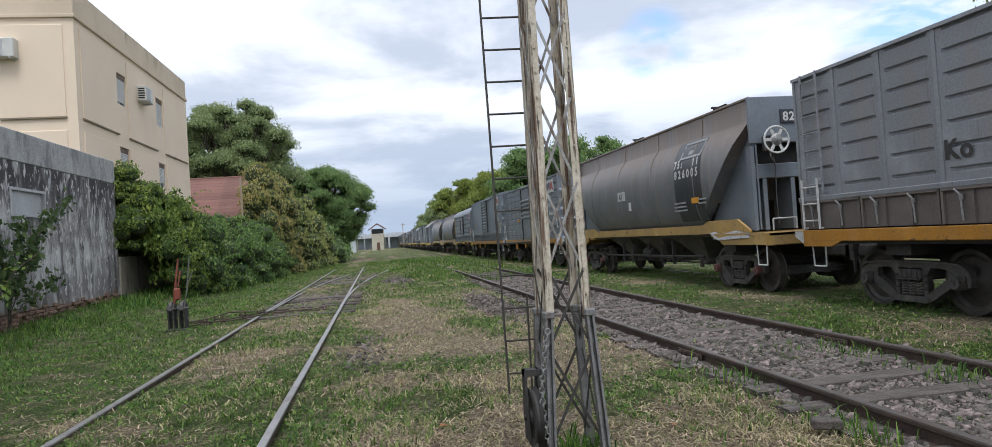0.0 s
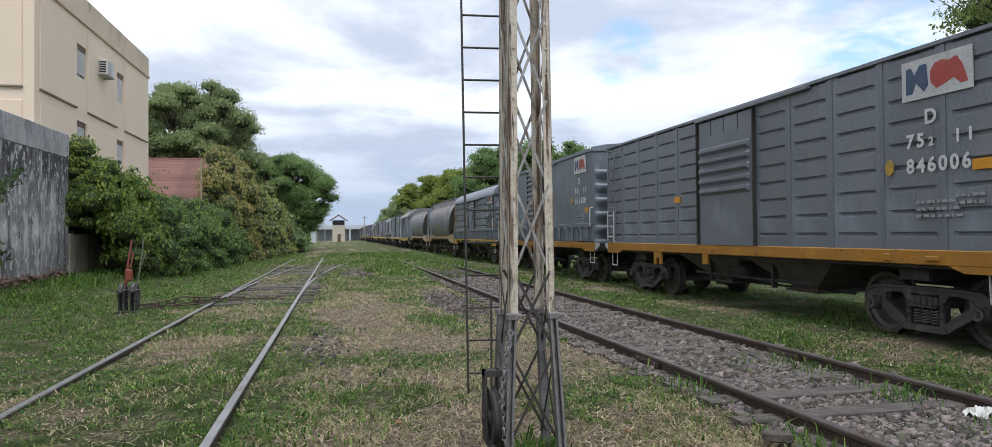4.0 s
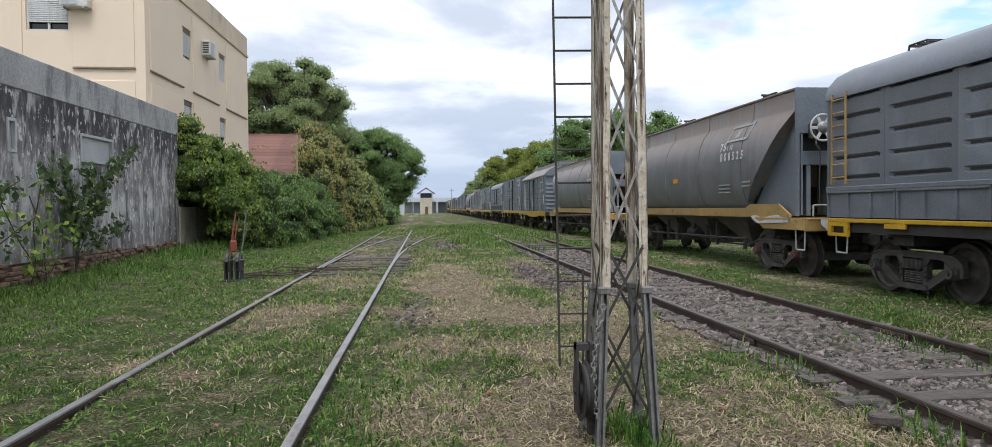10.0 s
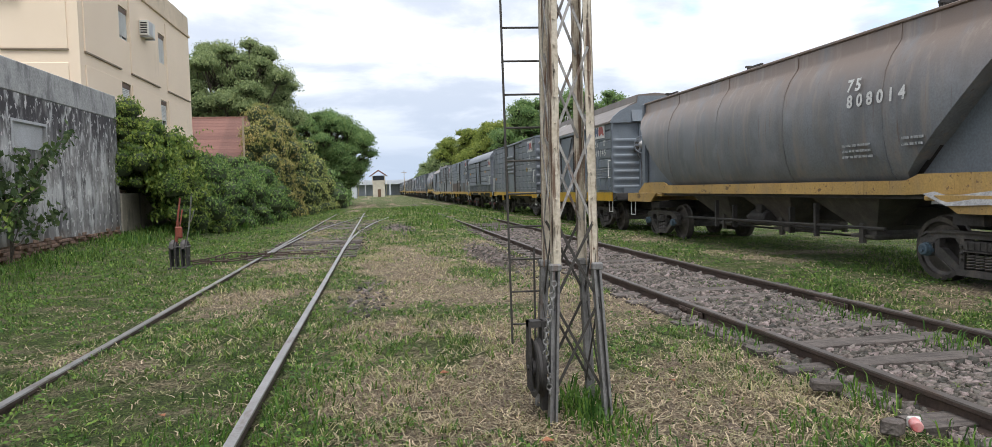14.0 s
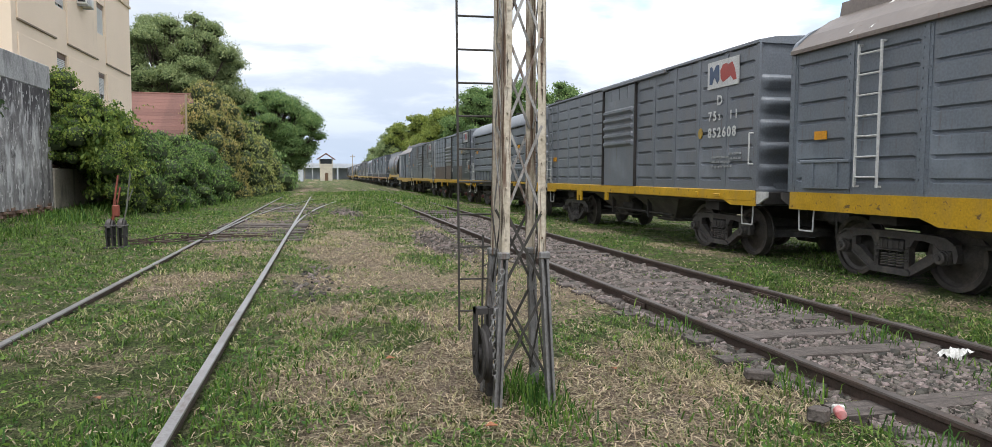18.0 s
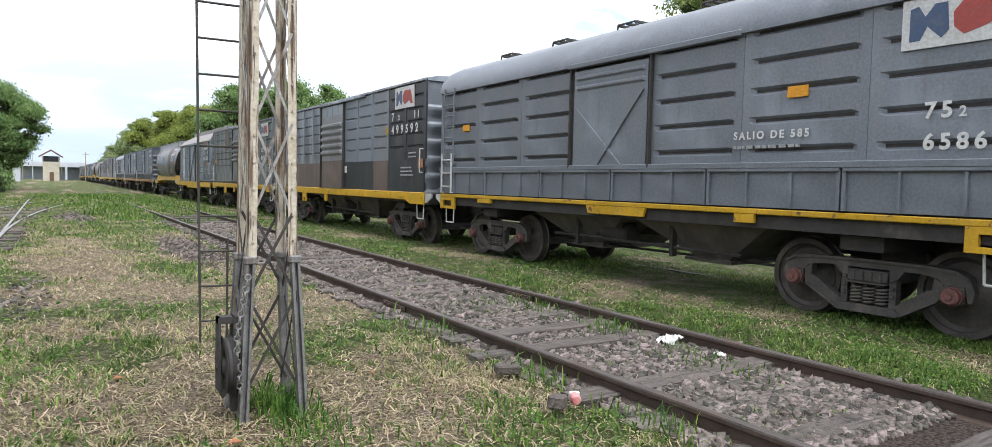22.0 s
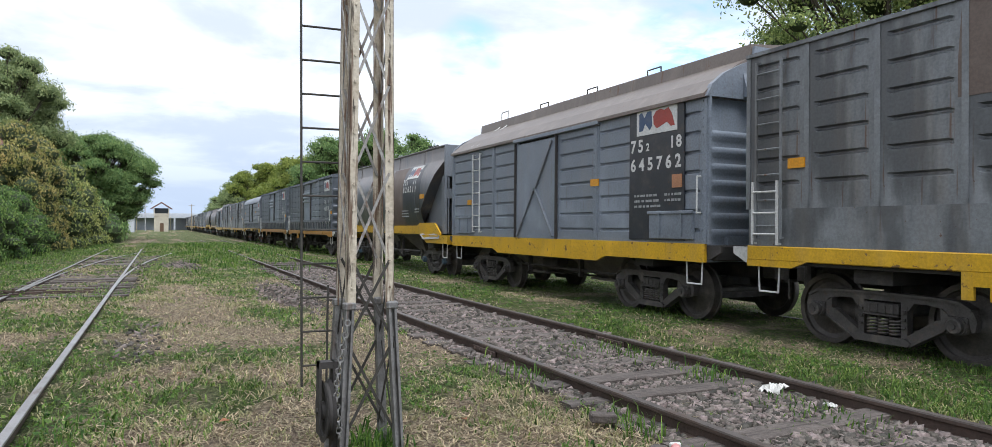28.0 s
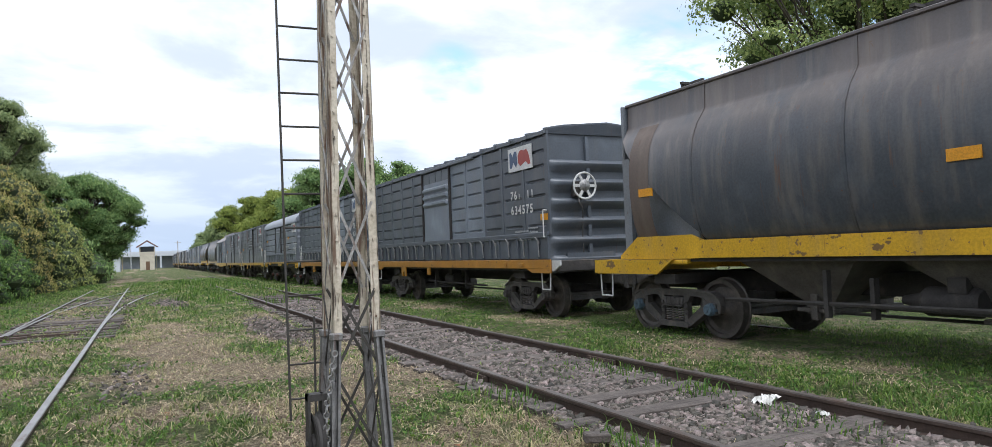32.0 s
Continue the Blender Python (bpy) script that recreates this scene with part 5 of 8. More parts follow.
        part("platform", B().box(-1.40, 1.40, -e, -e + 2.4, 1.18, 1.255, 0.015).box(-1.42, 1.42, -e, -e + 0.12, 1.0, 1.26, 0.015).prism(side, -1.46, -1.41).prism(side, 1.41, 1.46), trim, root, at=at)
        if o.get("torn", True):
            part("dented_plate", B().add([(-1.48, -e + 0.55, 1.17), (-1.5, -e + 1.9, 1.12), (-1.46, -e + 2.35, 1.28), (-1.3, -e + 2.0, 1.36), (-1.42, -e + 1.1, 1.31), (-1.47, -e + 0.6, 1.27)], [(0, 1, 4, 5), (1, 2, 3, 4)]).box(-1.45, -1.40, -e + 0.6, -e + 2.2, 1.14, 1.18), M["latch"], root, "bent bare metal plate", at=at)
        part("end_rail", B().tube([(-1.25, -e + 0.06, 1.3), (-1.25, -e + 0.06, 1.52), (-0.75, -e + 0.06, 1.52), (-0.75, -e + 0.06, 1.3)], 0.016), M["white"], root, at=at)
        for sx in (-1, 1):
            part("step", hoop_geo(0.36, 0.40), M["white"], root, "bent white step iron", at=f(pose(sx * 1.4, -e + 0.1, 1.02)))
        if s < 0 and o.get("wheel", True):
            handwheel(root, f(pose(-0.78, -e + 0.50, 3.12)))
    for sx in (-1, 1):
        lift = belt1 + 0.09
        part("belt", B().prism([(-e + 0.72, 1.27), (-e + 2.5, 1.27), (-e + 2.75, belt0), (e - 2.75, belt0), (e - 2.5, 1.27), (e - 0.72, 1.27), (e - 0.72, 1.33), (e - 1.2, lift), (e - 2.5, lift), (e - 2.75, belt1), (-e + 2.75, belt1), (-e + 2.5, lift), (-e + 1.2, lift), (-e + 0.72, 1.33)], sx * 1.37 - 0.025, sx * 1.37 + 0.025), trim, root, "paint-chipped band along the foot of the body")
        part("side_channel", B().box(sx * 1.28 - 0.04, sx * 1.28 + 0.04, -e + 2.4, e - 2.4, belt0 - 0.06, belt0), M["under"], root)
    xw = -1.50
    yf = -e
    if o.get("number"):
        if o.get("dark_field"):
            bands = [("dark_field", 2.2 if o.get("brown_band") else 2.5, 3.94, "black")]
            if o.get("brown_band"):
                bands += [("brown_band", 3.94, 5.55, "brown_band"), ("brown_band", 11.5, 12.0, "brown_band")]
            strip = prof[1:n // 2 - 2]
            m = len(strip)
            for kind, y0, y1, pm in bands:
                bb = B()
                for d, flip in ((0.006, False), (0.002, True)):
                    f4 = [(k, k + 1, m + k + 1, m + k) for k in range(m - 1)]
                    bb.add([(q - d, yf + y0, z) for q, z in strip] + [(q - d, yf + y1, z) for q, z in strip], [f[::-1] for f in f4] if flip else f4)
                part(kind, bb, M[pm], root, smooth=30)
        tilt = lambda y, z, a: pose(0, 0, 0) @ Matrix.Translation((xw - 0.03, y, z)) @ pose(0, 0, 0, 0, a, 0) @ facing(0, 0, 0)
        lettering(root, o, lambda y, z: tilt(yf + y, z, 12 if z > 2.8 else 4), 3.86, 2.60, 2.89, 2.64, 0.27, 0.27)
        if o.get("faded_board"):
            k = 0.11
            fb = flat([[(0, 0), (1.1, 0), (1.12, 0.06), (0.02, 0.06)], [(0.09, 0.38), (1.19, 0.38), (1.21, 0.44), (0.11, 0.44)], [(0.02, 0.06), (0.08, 0.06), (0.15, 0.38), (0.09, 0.38)], [(1.06, 0.06), (1.12, 0.06), (1.19, 0.38), (1.13, 0.38)], [(0.4, 0.1), (0.62, 0.1), (0.68, 0.32), (0.46, 0.32)]])
            part("faded_emblem", fb, M["small_print"], root, "worn-off emblem board", at=Matrix.Translation((-1.475, yf + 3.62, 3.08)) @ pose(0, 0, 0, 0, 27, 0) @ facing(0, 0, 0))
        if o.get("emblem"):
            board = emblem(root, 0, 0, 0, 1.1, 0.46, 0.25)
            board.matrix_basis = Matrix.Translation((-1.475, yf + 3.62, 3.08)) @ pose(0, 0, 0, 0, 27, 0) @ facing(0, 0, 0)
        small_print(root, xw - 0.02, yf + 3.98, 2.02, 5)
        small_print(root, xw - 0.02, yf + 2.68, 2.06, 9, 2, 0.42)
    if o.get("end_number"):
        nx = o.get("num_x", -0.2)
        part("number_field", B().box(nx - 0.05, nx + 1.02, -e + 0.67, -e + 0.695, top - 0.56, top - 0.28), M["black"], root)
        text_part(o["end_number"], 0.25, Matrix(((1, 0, 0, nx), (0, 0, -1, -e + 0.665), (0, 1, 0, top - 0.51), (0, 0, 0, 1))), M["white"], root, "wagon_number")
    if o.get("plate"):
        patch(root, xw - 0.015, yf + o["plate"], 2.34, 0.62, 0.27, "white")
        text_part(o["plate_word"], 0.22, facing(xw - 0.022, yf + o["plate"] - 0.15, 2.39), M["black"], root, "plate_word")
    if o.get("paper"):
        patch(root, xw - 0.012, yf + o["paper"][0], o["paper"][1], 0.16, 0.24, "white")
    for y, z in o.get("patches", ()):
        patch(root, xw - 0.02, yf + y, z, 0.34, 0.13)
    axles = underframe(root, L, trim, L / 2 - 1.75, o.get("cap", "iron"), False, 1.72)
    for y in (-2.45, 0.0, 2.45):
        part("discharge_chute", once("hopper_chute", lambda: hopper_chute_geo().mesh("discharge_chute", M["chute"])), None, root, at=(0, y, 0))
    part("side_rod", B().cyl((-1.2, -3.6, 0.72), (-1.2, 3.6, 0.66), 0.03, 6).box(-1.24, -1.16, -1.9, -1.84, 0.5, 1.1).box(-1.24, -1.16, 1.84, 1.9, 0.5, 1.1), M["under"], root)
    return root, axles


def hopper_chute_geo():
    t, m = [(-1.28, -1.15), (1.28, -1.15), (1.28, 1.15), (-1.28, 1.15)], [(-0.62, -0.22), (0.62, -0.22), (0.62, 0.22), (-0.62, 0.22)]
    vs = [(x, y, 1.40) for x, y in t] + [(x, y, 0.62) for x, y in m] + [(x, y, 0.46) for x, y in m]
    b = B().add(vs, [(k, (k + 1) % 4, 4 + (k + 1) % 4, 4 + k) for k in range(4)] + [(4 + k, 4 + (k + 1) % 4, 8 + (k + 1) % 4, 8 + k) for k in range(4)] + [(8, 9, 10, 11)])
    return b.box(-0.72, 0.72, -0.30, 0.30, 0.50, 0.55).box(-0.75, -0.68, -0.05, 0.05, 0.40, 0.75).box(0.68, 0.75, -0.05, 0.05, 0.40, 0.75)


TRAIN = []   # (thing, axles, middle along the train)


def put_wagon(made, a, b):
    root, axles = made
    TRAIN.append((root, axles, (a + b) / 2))
    root.matrix_basis = Matrix.Translation((TX, (a + b) / 2, TZ))
    return root


def add_train():
    w = put_wagon
    w(box_wagon("w0", 12.4, dict(label="grey ribbed covered wagon with flap doors on an orange sill", paint="grey_worn", sill="orange", flaps=8, flap_paint="flap_brown", yoke=False, step=0.31, wheel=False, ladder_at=0.7, inset=1.98, chutes=False, scrawl=True)), -1.2, 11.2)
    w(hopper_wagon("w1", 13.6, dict(label="dusty grey round-sided hopper wagon on a faded yellow frame", paint="hopper", sill="cream", number="826005", top=4.04, code="752  11", dark_field=True, faded_board=True, end_number="826005", num_x=-0.5, plate=8.1, plate_word="AF", paper=(7.2, 2.02), cap="pink", patches=((12.3, 2.1), (3.0, 2.0)))), 12.5, 26.1)
    w(box_wagon("w2", 12.2, dict(label="dark grey ribbed covered wagon with slatted door on an orange sill", paint="grey_dark", sill="orange", number="846006", spot=True, code="752  11", step=0.30, letter=True, patches=((0.6, 2.25), (8.2, 2.2)))), 27.7, 39.9)
    w(box_wagon("w3", 12.35, dict(label="smooth-sided grey covered wagon with slatted door and flap doors", paint="grey", sill="orange", flaps=9, smooth=True, full_slats=True, eave=4.05, roof="seamed", chutes=False, number="651430", spot=True, code="762  11", letter=True, emblem_z=3.42, patches=((0.7, 2.2), (6.2, 2.15), (11.2, 2.4)), wheel_x=-0.85, wheel_paint="chain")), 41.05, 53.4)
    w(box_wagon("w4", 11.45, dict(label="blue-grey arched-roof covered wagon with braced door and flap doors", paint="grey_light", sill="yellow", flaps=6, roof="arch", thin_sill=True, ladder="cream", eave=3.52, step=0.36, panels=3, door="brace", door_at=0.1, number="657130", code="752  17", emblem_z=3.08, dark_field=True, end_depth=0.045, end_ribs=7, wheel=False, marks=dict(emb=(1.62, 1.2, 0.42), text=(1.80, 0.32), zc=2.78, zn=2.46, cs=0.27, ns=0.28, field=(1.90, 0.20), print=(1.70, 2.12), tare=(0.8, 2.12)), cap="iron", patches=((0.4, 1.95), (7.2, 2.6)))), 54.45, 65.9)
    w(hopper_wagon("w5", 13.3, dict(label="dusty grey round-sided hopper wagon with a worn number", paint="hopper", sill="cream", number="808525", code="751 11", cap="pink", faded_board=True, patches=((7.25, 2.2), (12.0, 2.1)))), 66.8, 80.1)
    w(hopper_wagon("w6", 14.0, dict(label="dusty grey round-sided hopper wagon with open end bays", paint="hopper", sill="cream", number="808014", top=3.84, code="75", dark_field=False, end_number="808014", num_x=-0.62, wheel=False, cap="cap_blue")), 81.38, 95.38)
    w(box_wagon("w7", 9.95, dict(label="grey covered wagon with monitor roof and cross-braced door", paint="grey", sill="yellow", roof="monitor", eave=3.55, step=0.30, panels=3, door="cross", door_at=0.2, ladder="white", ladder_at=1.9, number="649145", code="752  17", emblem_z=3.08, wheel_x=-0.55, wheel_paint="grey_light", marks=dict(emb=(1.66, 1.04, 0.46), text=(1.83, 0.53), zc=2.81, zn=2.49, cs=0.29, ns=0.29, field=(1.87, 0.46), print=(1.72, 2.04), tare=(0.92, 2.04)), deep=0.1, roof_paint="grey_rusty", white_beam=False, end_depth=0.05, end_ribs=8, patches=((3.35, 2.2), (5.75, 2.2), (9.4, 2.1)))), 96.7, 106.65)
    w(box_wagon("w8", 11.95, dict(label="dark grey ribbed covered wagon with slatted door on a yellow sill", paint="grey_dark", sill="yellow", number="852608", spot=True, code="752  11", step=0.30, letter=True, patches=((6.1, 2.2), (11.3, 2.0)))), 107.65, 119.6)
    w(box_wagon("w9", 11.25, dict(label="blue-grey arched-roof covered wagon with braced door and flap doors", paint="grey_light", sill="yellow", flaps=6, roof="arch", thin_sill=True, eave=3.54, step=0.36, panels=3, door="brace", door_at=0.12, note="SALIO DE 585", number="658674", code="752  17", emblem_z=2.95, end_depth=0.045, end_ribs=7, wheel_x=-0.55, wheel_paint="grey_light", marks=dict(emb=(1.31, 1.12, 0.50), text=(1.05, 0.17), zc=2.26, zn=1.95, cs=0.22, ns=0.22, print=(2.65, 2.06), tare=(0.45, 2.72)), cap="pink", patches=((2.6, 2.6), (6.4, 2.55), (10.3, 2.6)))), 120.85, 132.1)
    w(box_wagon("w10", 12.15, dict(label="grey ribbed covered wagon, black along its foot, on a yellow sill", paint="grey_stained", sill="yellow", skirt=0.78, door_paint="grey_worn", number="499592", spot=True, code="7 2  11", emblem_z=3.32, marks=dict(text=(1.85, 0.33), zc=3.05, zn=2.72, cs=0.27, ns=0.29, field=(1.98, 0.04), print=(1.3, 1.85), tare=(0.85, 2.2)), step=0.30, door_at=0.2, ladder="white", white_plate=(5.12, 1.75), panel_paints={0: "black", 1: "black", 2: "grey_dark", 3: "grey_blue", 4: "grey_blue"}, cap="pink", tan_patch=(0.27, 1.86), patches=((5.8, 2.1),))), 132.95, 145.1)
    w(box_wagon("w11", 11.7, dict(label="soot-stained grey ribbed covered wagon on a yellow sill", paint="grey_grimy", sill="yellow", door_paint="grey_grimy", number="849242", code="752  11", step=0.32, skirt=0.5, skirt_paint="grey_grimy", rust_sheets=((8.85, 2.88, 0.98, 0.98), (2.75, 2.75, 0.62, 1.0)), patches=((0.5, 2.1), (11.0, 2.3)))), 146.2, 157.9)
    w(box_wagon("w12", 10.05, dict(label="grey covered wagon with monitor roof and cross-braced door", paint="grey_blue", sill="yellow", roof="monitor", eave=3.55, step=0.30, panels=3, door="cross", door_at=0.25, ladder="white", ladder_at=1.9, number="645762", code="752  18", emblem_z=3.08, marks=dict(emb=(1.66, 1.04, 0.46), text=(1.83, 0.53), zc=2.81, zn=2.49, cs=0.29, ns=0.29, field=(1.87, 0.46), print=(1.72, 2.04), tare=(0.92, 2.04)), dark_field=True, deep=0.1, roof_paint="grey_rusty", white_beam=False, end_depth=0.05, end_ribs=8, wheel=False, tan_patch=(0.72, 2.16), patches=((3.1, 2.3), (5.4, 2.25), (9.0, 2.1)))), 158.75, 168.8)
    w(hopper_wagon("w13", 13.2, dict(label="black and brown round-sided hopper wagon on a yellow frame", paint="hopper_black", sill="yellow", number="826511", code="752  11", dark_field=True, brown_band=True, emblem=True, end_number="826511", cap="cap_blue", cheek="grey_dark", belt=(1.28, 1.55), patches=((2.2, 2.4), (6.72, 2.24), (11.75, 2.3)))), 169.4, 182.6)
    w(box_wagon("w14", 12.2, dict(label="dark grey ribbed covered wagon with flap doors on an orange sill", wheel_x=-0.75, paint="grey_deep", panel_paints={3: "grey_blue", 4: "grey_blue"}, sill="orange", flaps=9, roof="seamed", chutes=False, number="634575", code="761  11", step=0.31, door_paint="grey_blue", patches=((0.3, 2.1), (6.3, 2.0)))), 184.1, 196.3)
    # the rest of the train repeats the kinds, further off
    at, kinds = 197.5, (14, 9, 11, 11, 7, 5, 13, 8, 2, 4, 10, 8, 6, 11, 2, 7, 13, 10, 14)
    for k in kinds:
        src, _, _ = TRAIN[k]
        L = {14: 12.2, 9: 11.25, 11: 11.7, 7: 9.95, 5: 13.3, 13: 13.2, 8: 11.95, 2: 12.2, 4: 11.45, 10: 12.15, 6: 14.0}[k]
        TRAIN.append((copy_thing(src, Matrix.Translation((TX, at + L / 2, TZ))), [], at + L / 2))
        at += L + 1.1


add_train()


# ---- signal mast ----
def build_mast():
    mast = thing("signal_mast", (0, 0, 0), "tall lattice signal mast with flaking cream paint", "mast")
    cx, cy, zc = 1.205, 4.45, 0.90
    half = lambda z: 0.150 - 0.0075 * (z - zc)          # the mast narrows upward
    top = 9.0
    for sx in (-1, 1):
        for sy in (-1, 1):
            b = B()
            for z0, z1 in ((zc - 0.03, top),):
                a, c = half(z0), half(z1)
                for w, d in (((0.055, 0.007), 0), ((0.007, 0.055), 1)):
                    vs = []
                    for z, q in ((z0, a), (z1, c)):
                        x, y = cx + sx * q, cy + sy * q
                        vs += [(x, y, z), (x - sx * w[0], y, z), (x - sx * w[0], y - sy * w[1], z), (x, y - sy * w[1], z)]
                    b.add(vs, [(0, 1, 2, 3), (4, 5, 6, 7), (0, 1, 5, 4), (1, 2, 6, 5), (2, 3, 7, 6), (3, 0, 4, 7)])
            z = zc + 0.1
            while z < 6:
                q = half(z)
                b.cyl((cx + sx * (q - 0.03), cy + sy * q, z), (cx + sx * (q - 0.03), cy + sy * (q + 0.008), z), 0.008, 6)
                z += 0.16
            part("leg", b, M["mast"], mast, "angle-iron leg with flaking cream paint")
            # foot: a pair of channels in a collar
            q, o = half(zc) + 0.004, 0.035
            x1, y1 = cx + sx * (q + o), cy + sy * (q + o)
            f = B()
            for k in (-1, 1):
                f.bar((cx + sx * (q - 0.02) + k * 0.018, cy + sy * (q - 0.01), zc - 0.02), (x1 + k * 0.019, y1, -0.25), 0.015, 0.06, (0, 1, 0))
            f.bar((cx + sx * (q - 0.02), cy + sy * (q - 0.025), zc - 0.02), (x1, y1 - sy * 0.02, -0.25), 0.038, 0.014, (0, 1, 0))
            part("foot", f, M["mast_foot"], mast, "grey steel channel foot")
            part("collar", B().box(cx + sx * (q - 0.02) - 0.036, cx + sx * (q - 0.02) + 0.036, cy + sy * (q - 0.01) - 0.036, cy + sy * (q - 0.01) + 0.036, zc - 0.035, zc + 0.012, 0.008), M["mast_foot"], mast)
    # flat lacing bars cross on the four faces
    z, p = 0.07, 0.55
    while z < top - p:
        mat_ = M["lacing"] if z > zc - 0.2 else M["thin_iron"]
        for face in range(4):
            b = B()
            q0, q1 = max(half(z), 0) - 0.03, half(z + p) - 0.03
            if z < zc:
                q0 = half(zc) + 0.02
                q1 = min(q1, half(zc))
            for s in (-1, 1):
                if face % 2 == 0:
                    y = cy + (1 if face else -1) * (half(z + p / 2) - 0.006 + 0.004 * s)
                    b.bar((cx - s * q0, y, z), (cx + s * q1, y, z + p), 0.017, 0.006, (0, 1, 0))
                else:
                    x = cx + (1 if face == 1 else -1) * (half(z + p / 2) - 0.006 + 0.004 * s)
                    b.bar((x, cy - s * q0, z), (x, cy + s * q1, z + p), 0.017, 0.006, (1, 0, 0))
            part("lacing", b, mat_, mast)
        z += p
    # side ladder: one stile, rungs let into the mast
    lx, ly = 0.815, 4.62
    b = B().bar((lx + 0.03, ly, 0.35), (lx - 0.055, ly, 8.6), 0.011, 0.026, (0, 1, 0))
    lad = part("ladder", b, M["thin_iron"], mast, "thin dark iron side ladder")
    for k in range(26):
        z = 0.483 + 0.2186 * k
        x0 = lx + 0.03 - 0.0103 * (z - 0.35)
        part("rung", B().cyl((x0, ly, z), (cx - half(max(z, zc)) + 0.02, ly - 0.02, z), 0.007, 6), M["thin_iron"], lad)
    part("inner_stile", B().bar((cx - half(zc) - 0.055, ly - 0.01, 0.30), (cx - half(zc) - 0.05, ly - 0.01, 1.0), 0.010, 0.022, (0, 1, 0)), M["thin_iron"], lad)
    part("ladder_stay", B().cyl((lx - 0.03, ly, 4.25), (cx - 0.12, ly, 4.65), 0.009, 6), M["thin_iron"], lad)
    # chain wheel with its chain on the side of the foot
    px, py, pz = 0.945, 4.36, 0.25
    wheel = part("chain_wheel", B().lathe([(-0.03, 0.0), (-0.03, 0.05), (-0.012, 0.06), (-0.012, 0.14), (-0.026, 0.155), (-0.026, 0.19), (-0.008, 0.165), (0.008, 0.165), (0.026, 0.19), (0.026, 0.155), (0.012, 0.14), (0.012, 0.06), (0.03, 0.05), (0.03, 0.0)], 26, "x", (px, py, pz)).cyl((px - 0.06, py, pz), (px + 0.14, py, pz), 0.02, 8), M["under"], mast, "black iron chain wheel", smooth=35)
    part("bracket", B().box(px - 0.05, px - 0.035, py - 0.04, py + 0.05, pz - 0.14, pz + 0.30).box(px + 0.035, px + 0.05, py - 0.04, py + 0.05, pz - 0.14, pz + 0.30).box(px - 0.05, px + 0.10, py - 0.03, py + 0.05, pz + 0.26, pz + 0.30).box(px + 0.03, px + 0.11, py - 0.02, py + 0.04, pz - 0.28, pz - 0.12), M["under"], mast)
    links = B()
    pts = [(px + 0.075 - 0.03 * math.sin(k * 0.5), py - 0.16, 0.80 - 0.036 * k) for k in range(20)]
    for k, (x, y, z) in enumerate(pts):
        x = px + 0.09 - 0.055 * min(1, k / 9) + 0.02 * max(0, (k - 13)) / 6
        links.torus((x, y + 0.002 * k, z), 0.017, 0.0055, 10, 5, "x" if k % 2 else "y")
    part("chain", links, M["chain"], mast, "hanging galvanised chain")


build_mast()


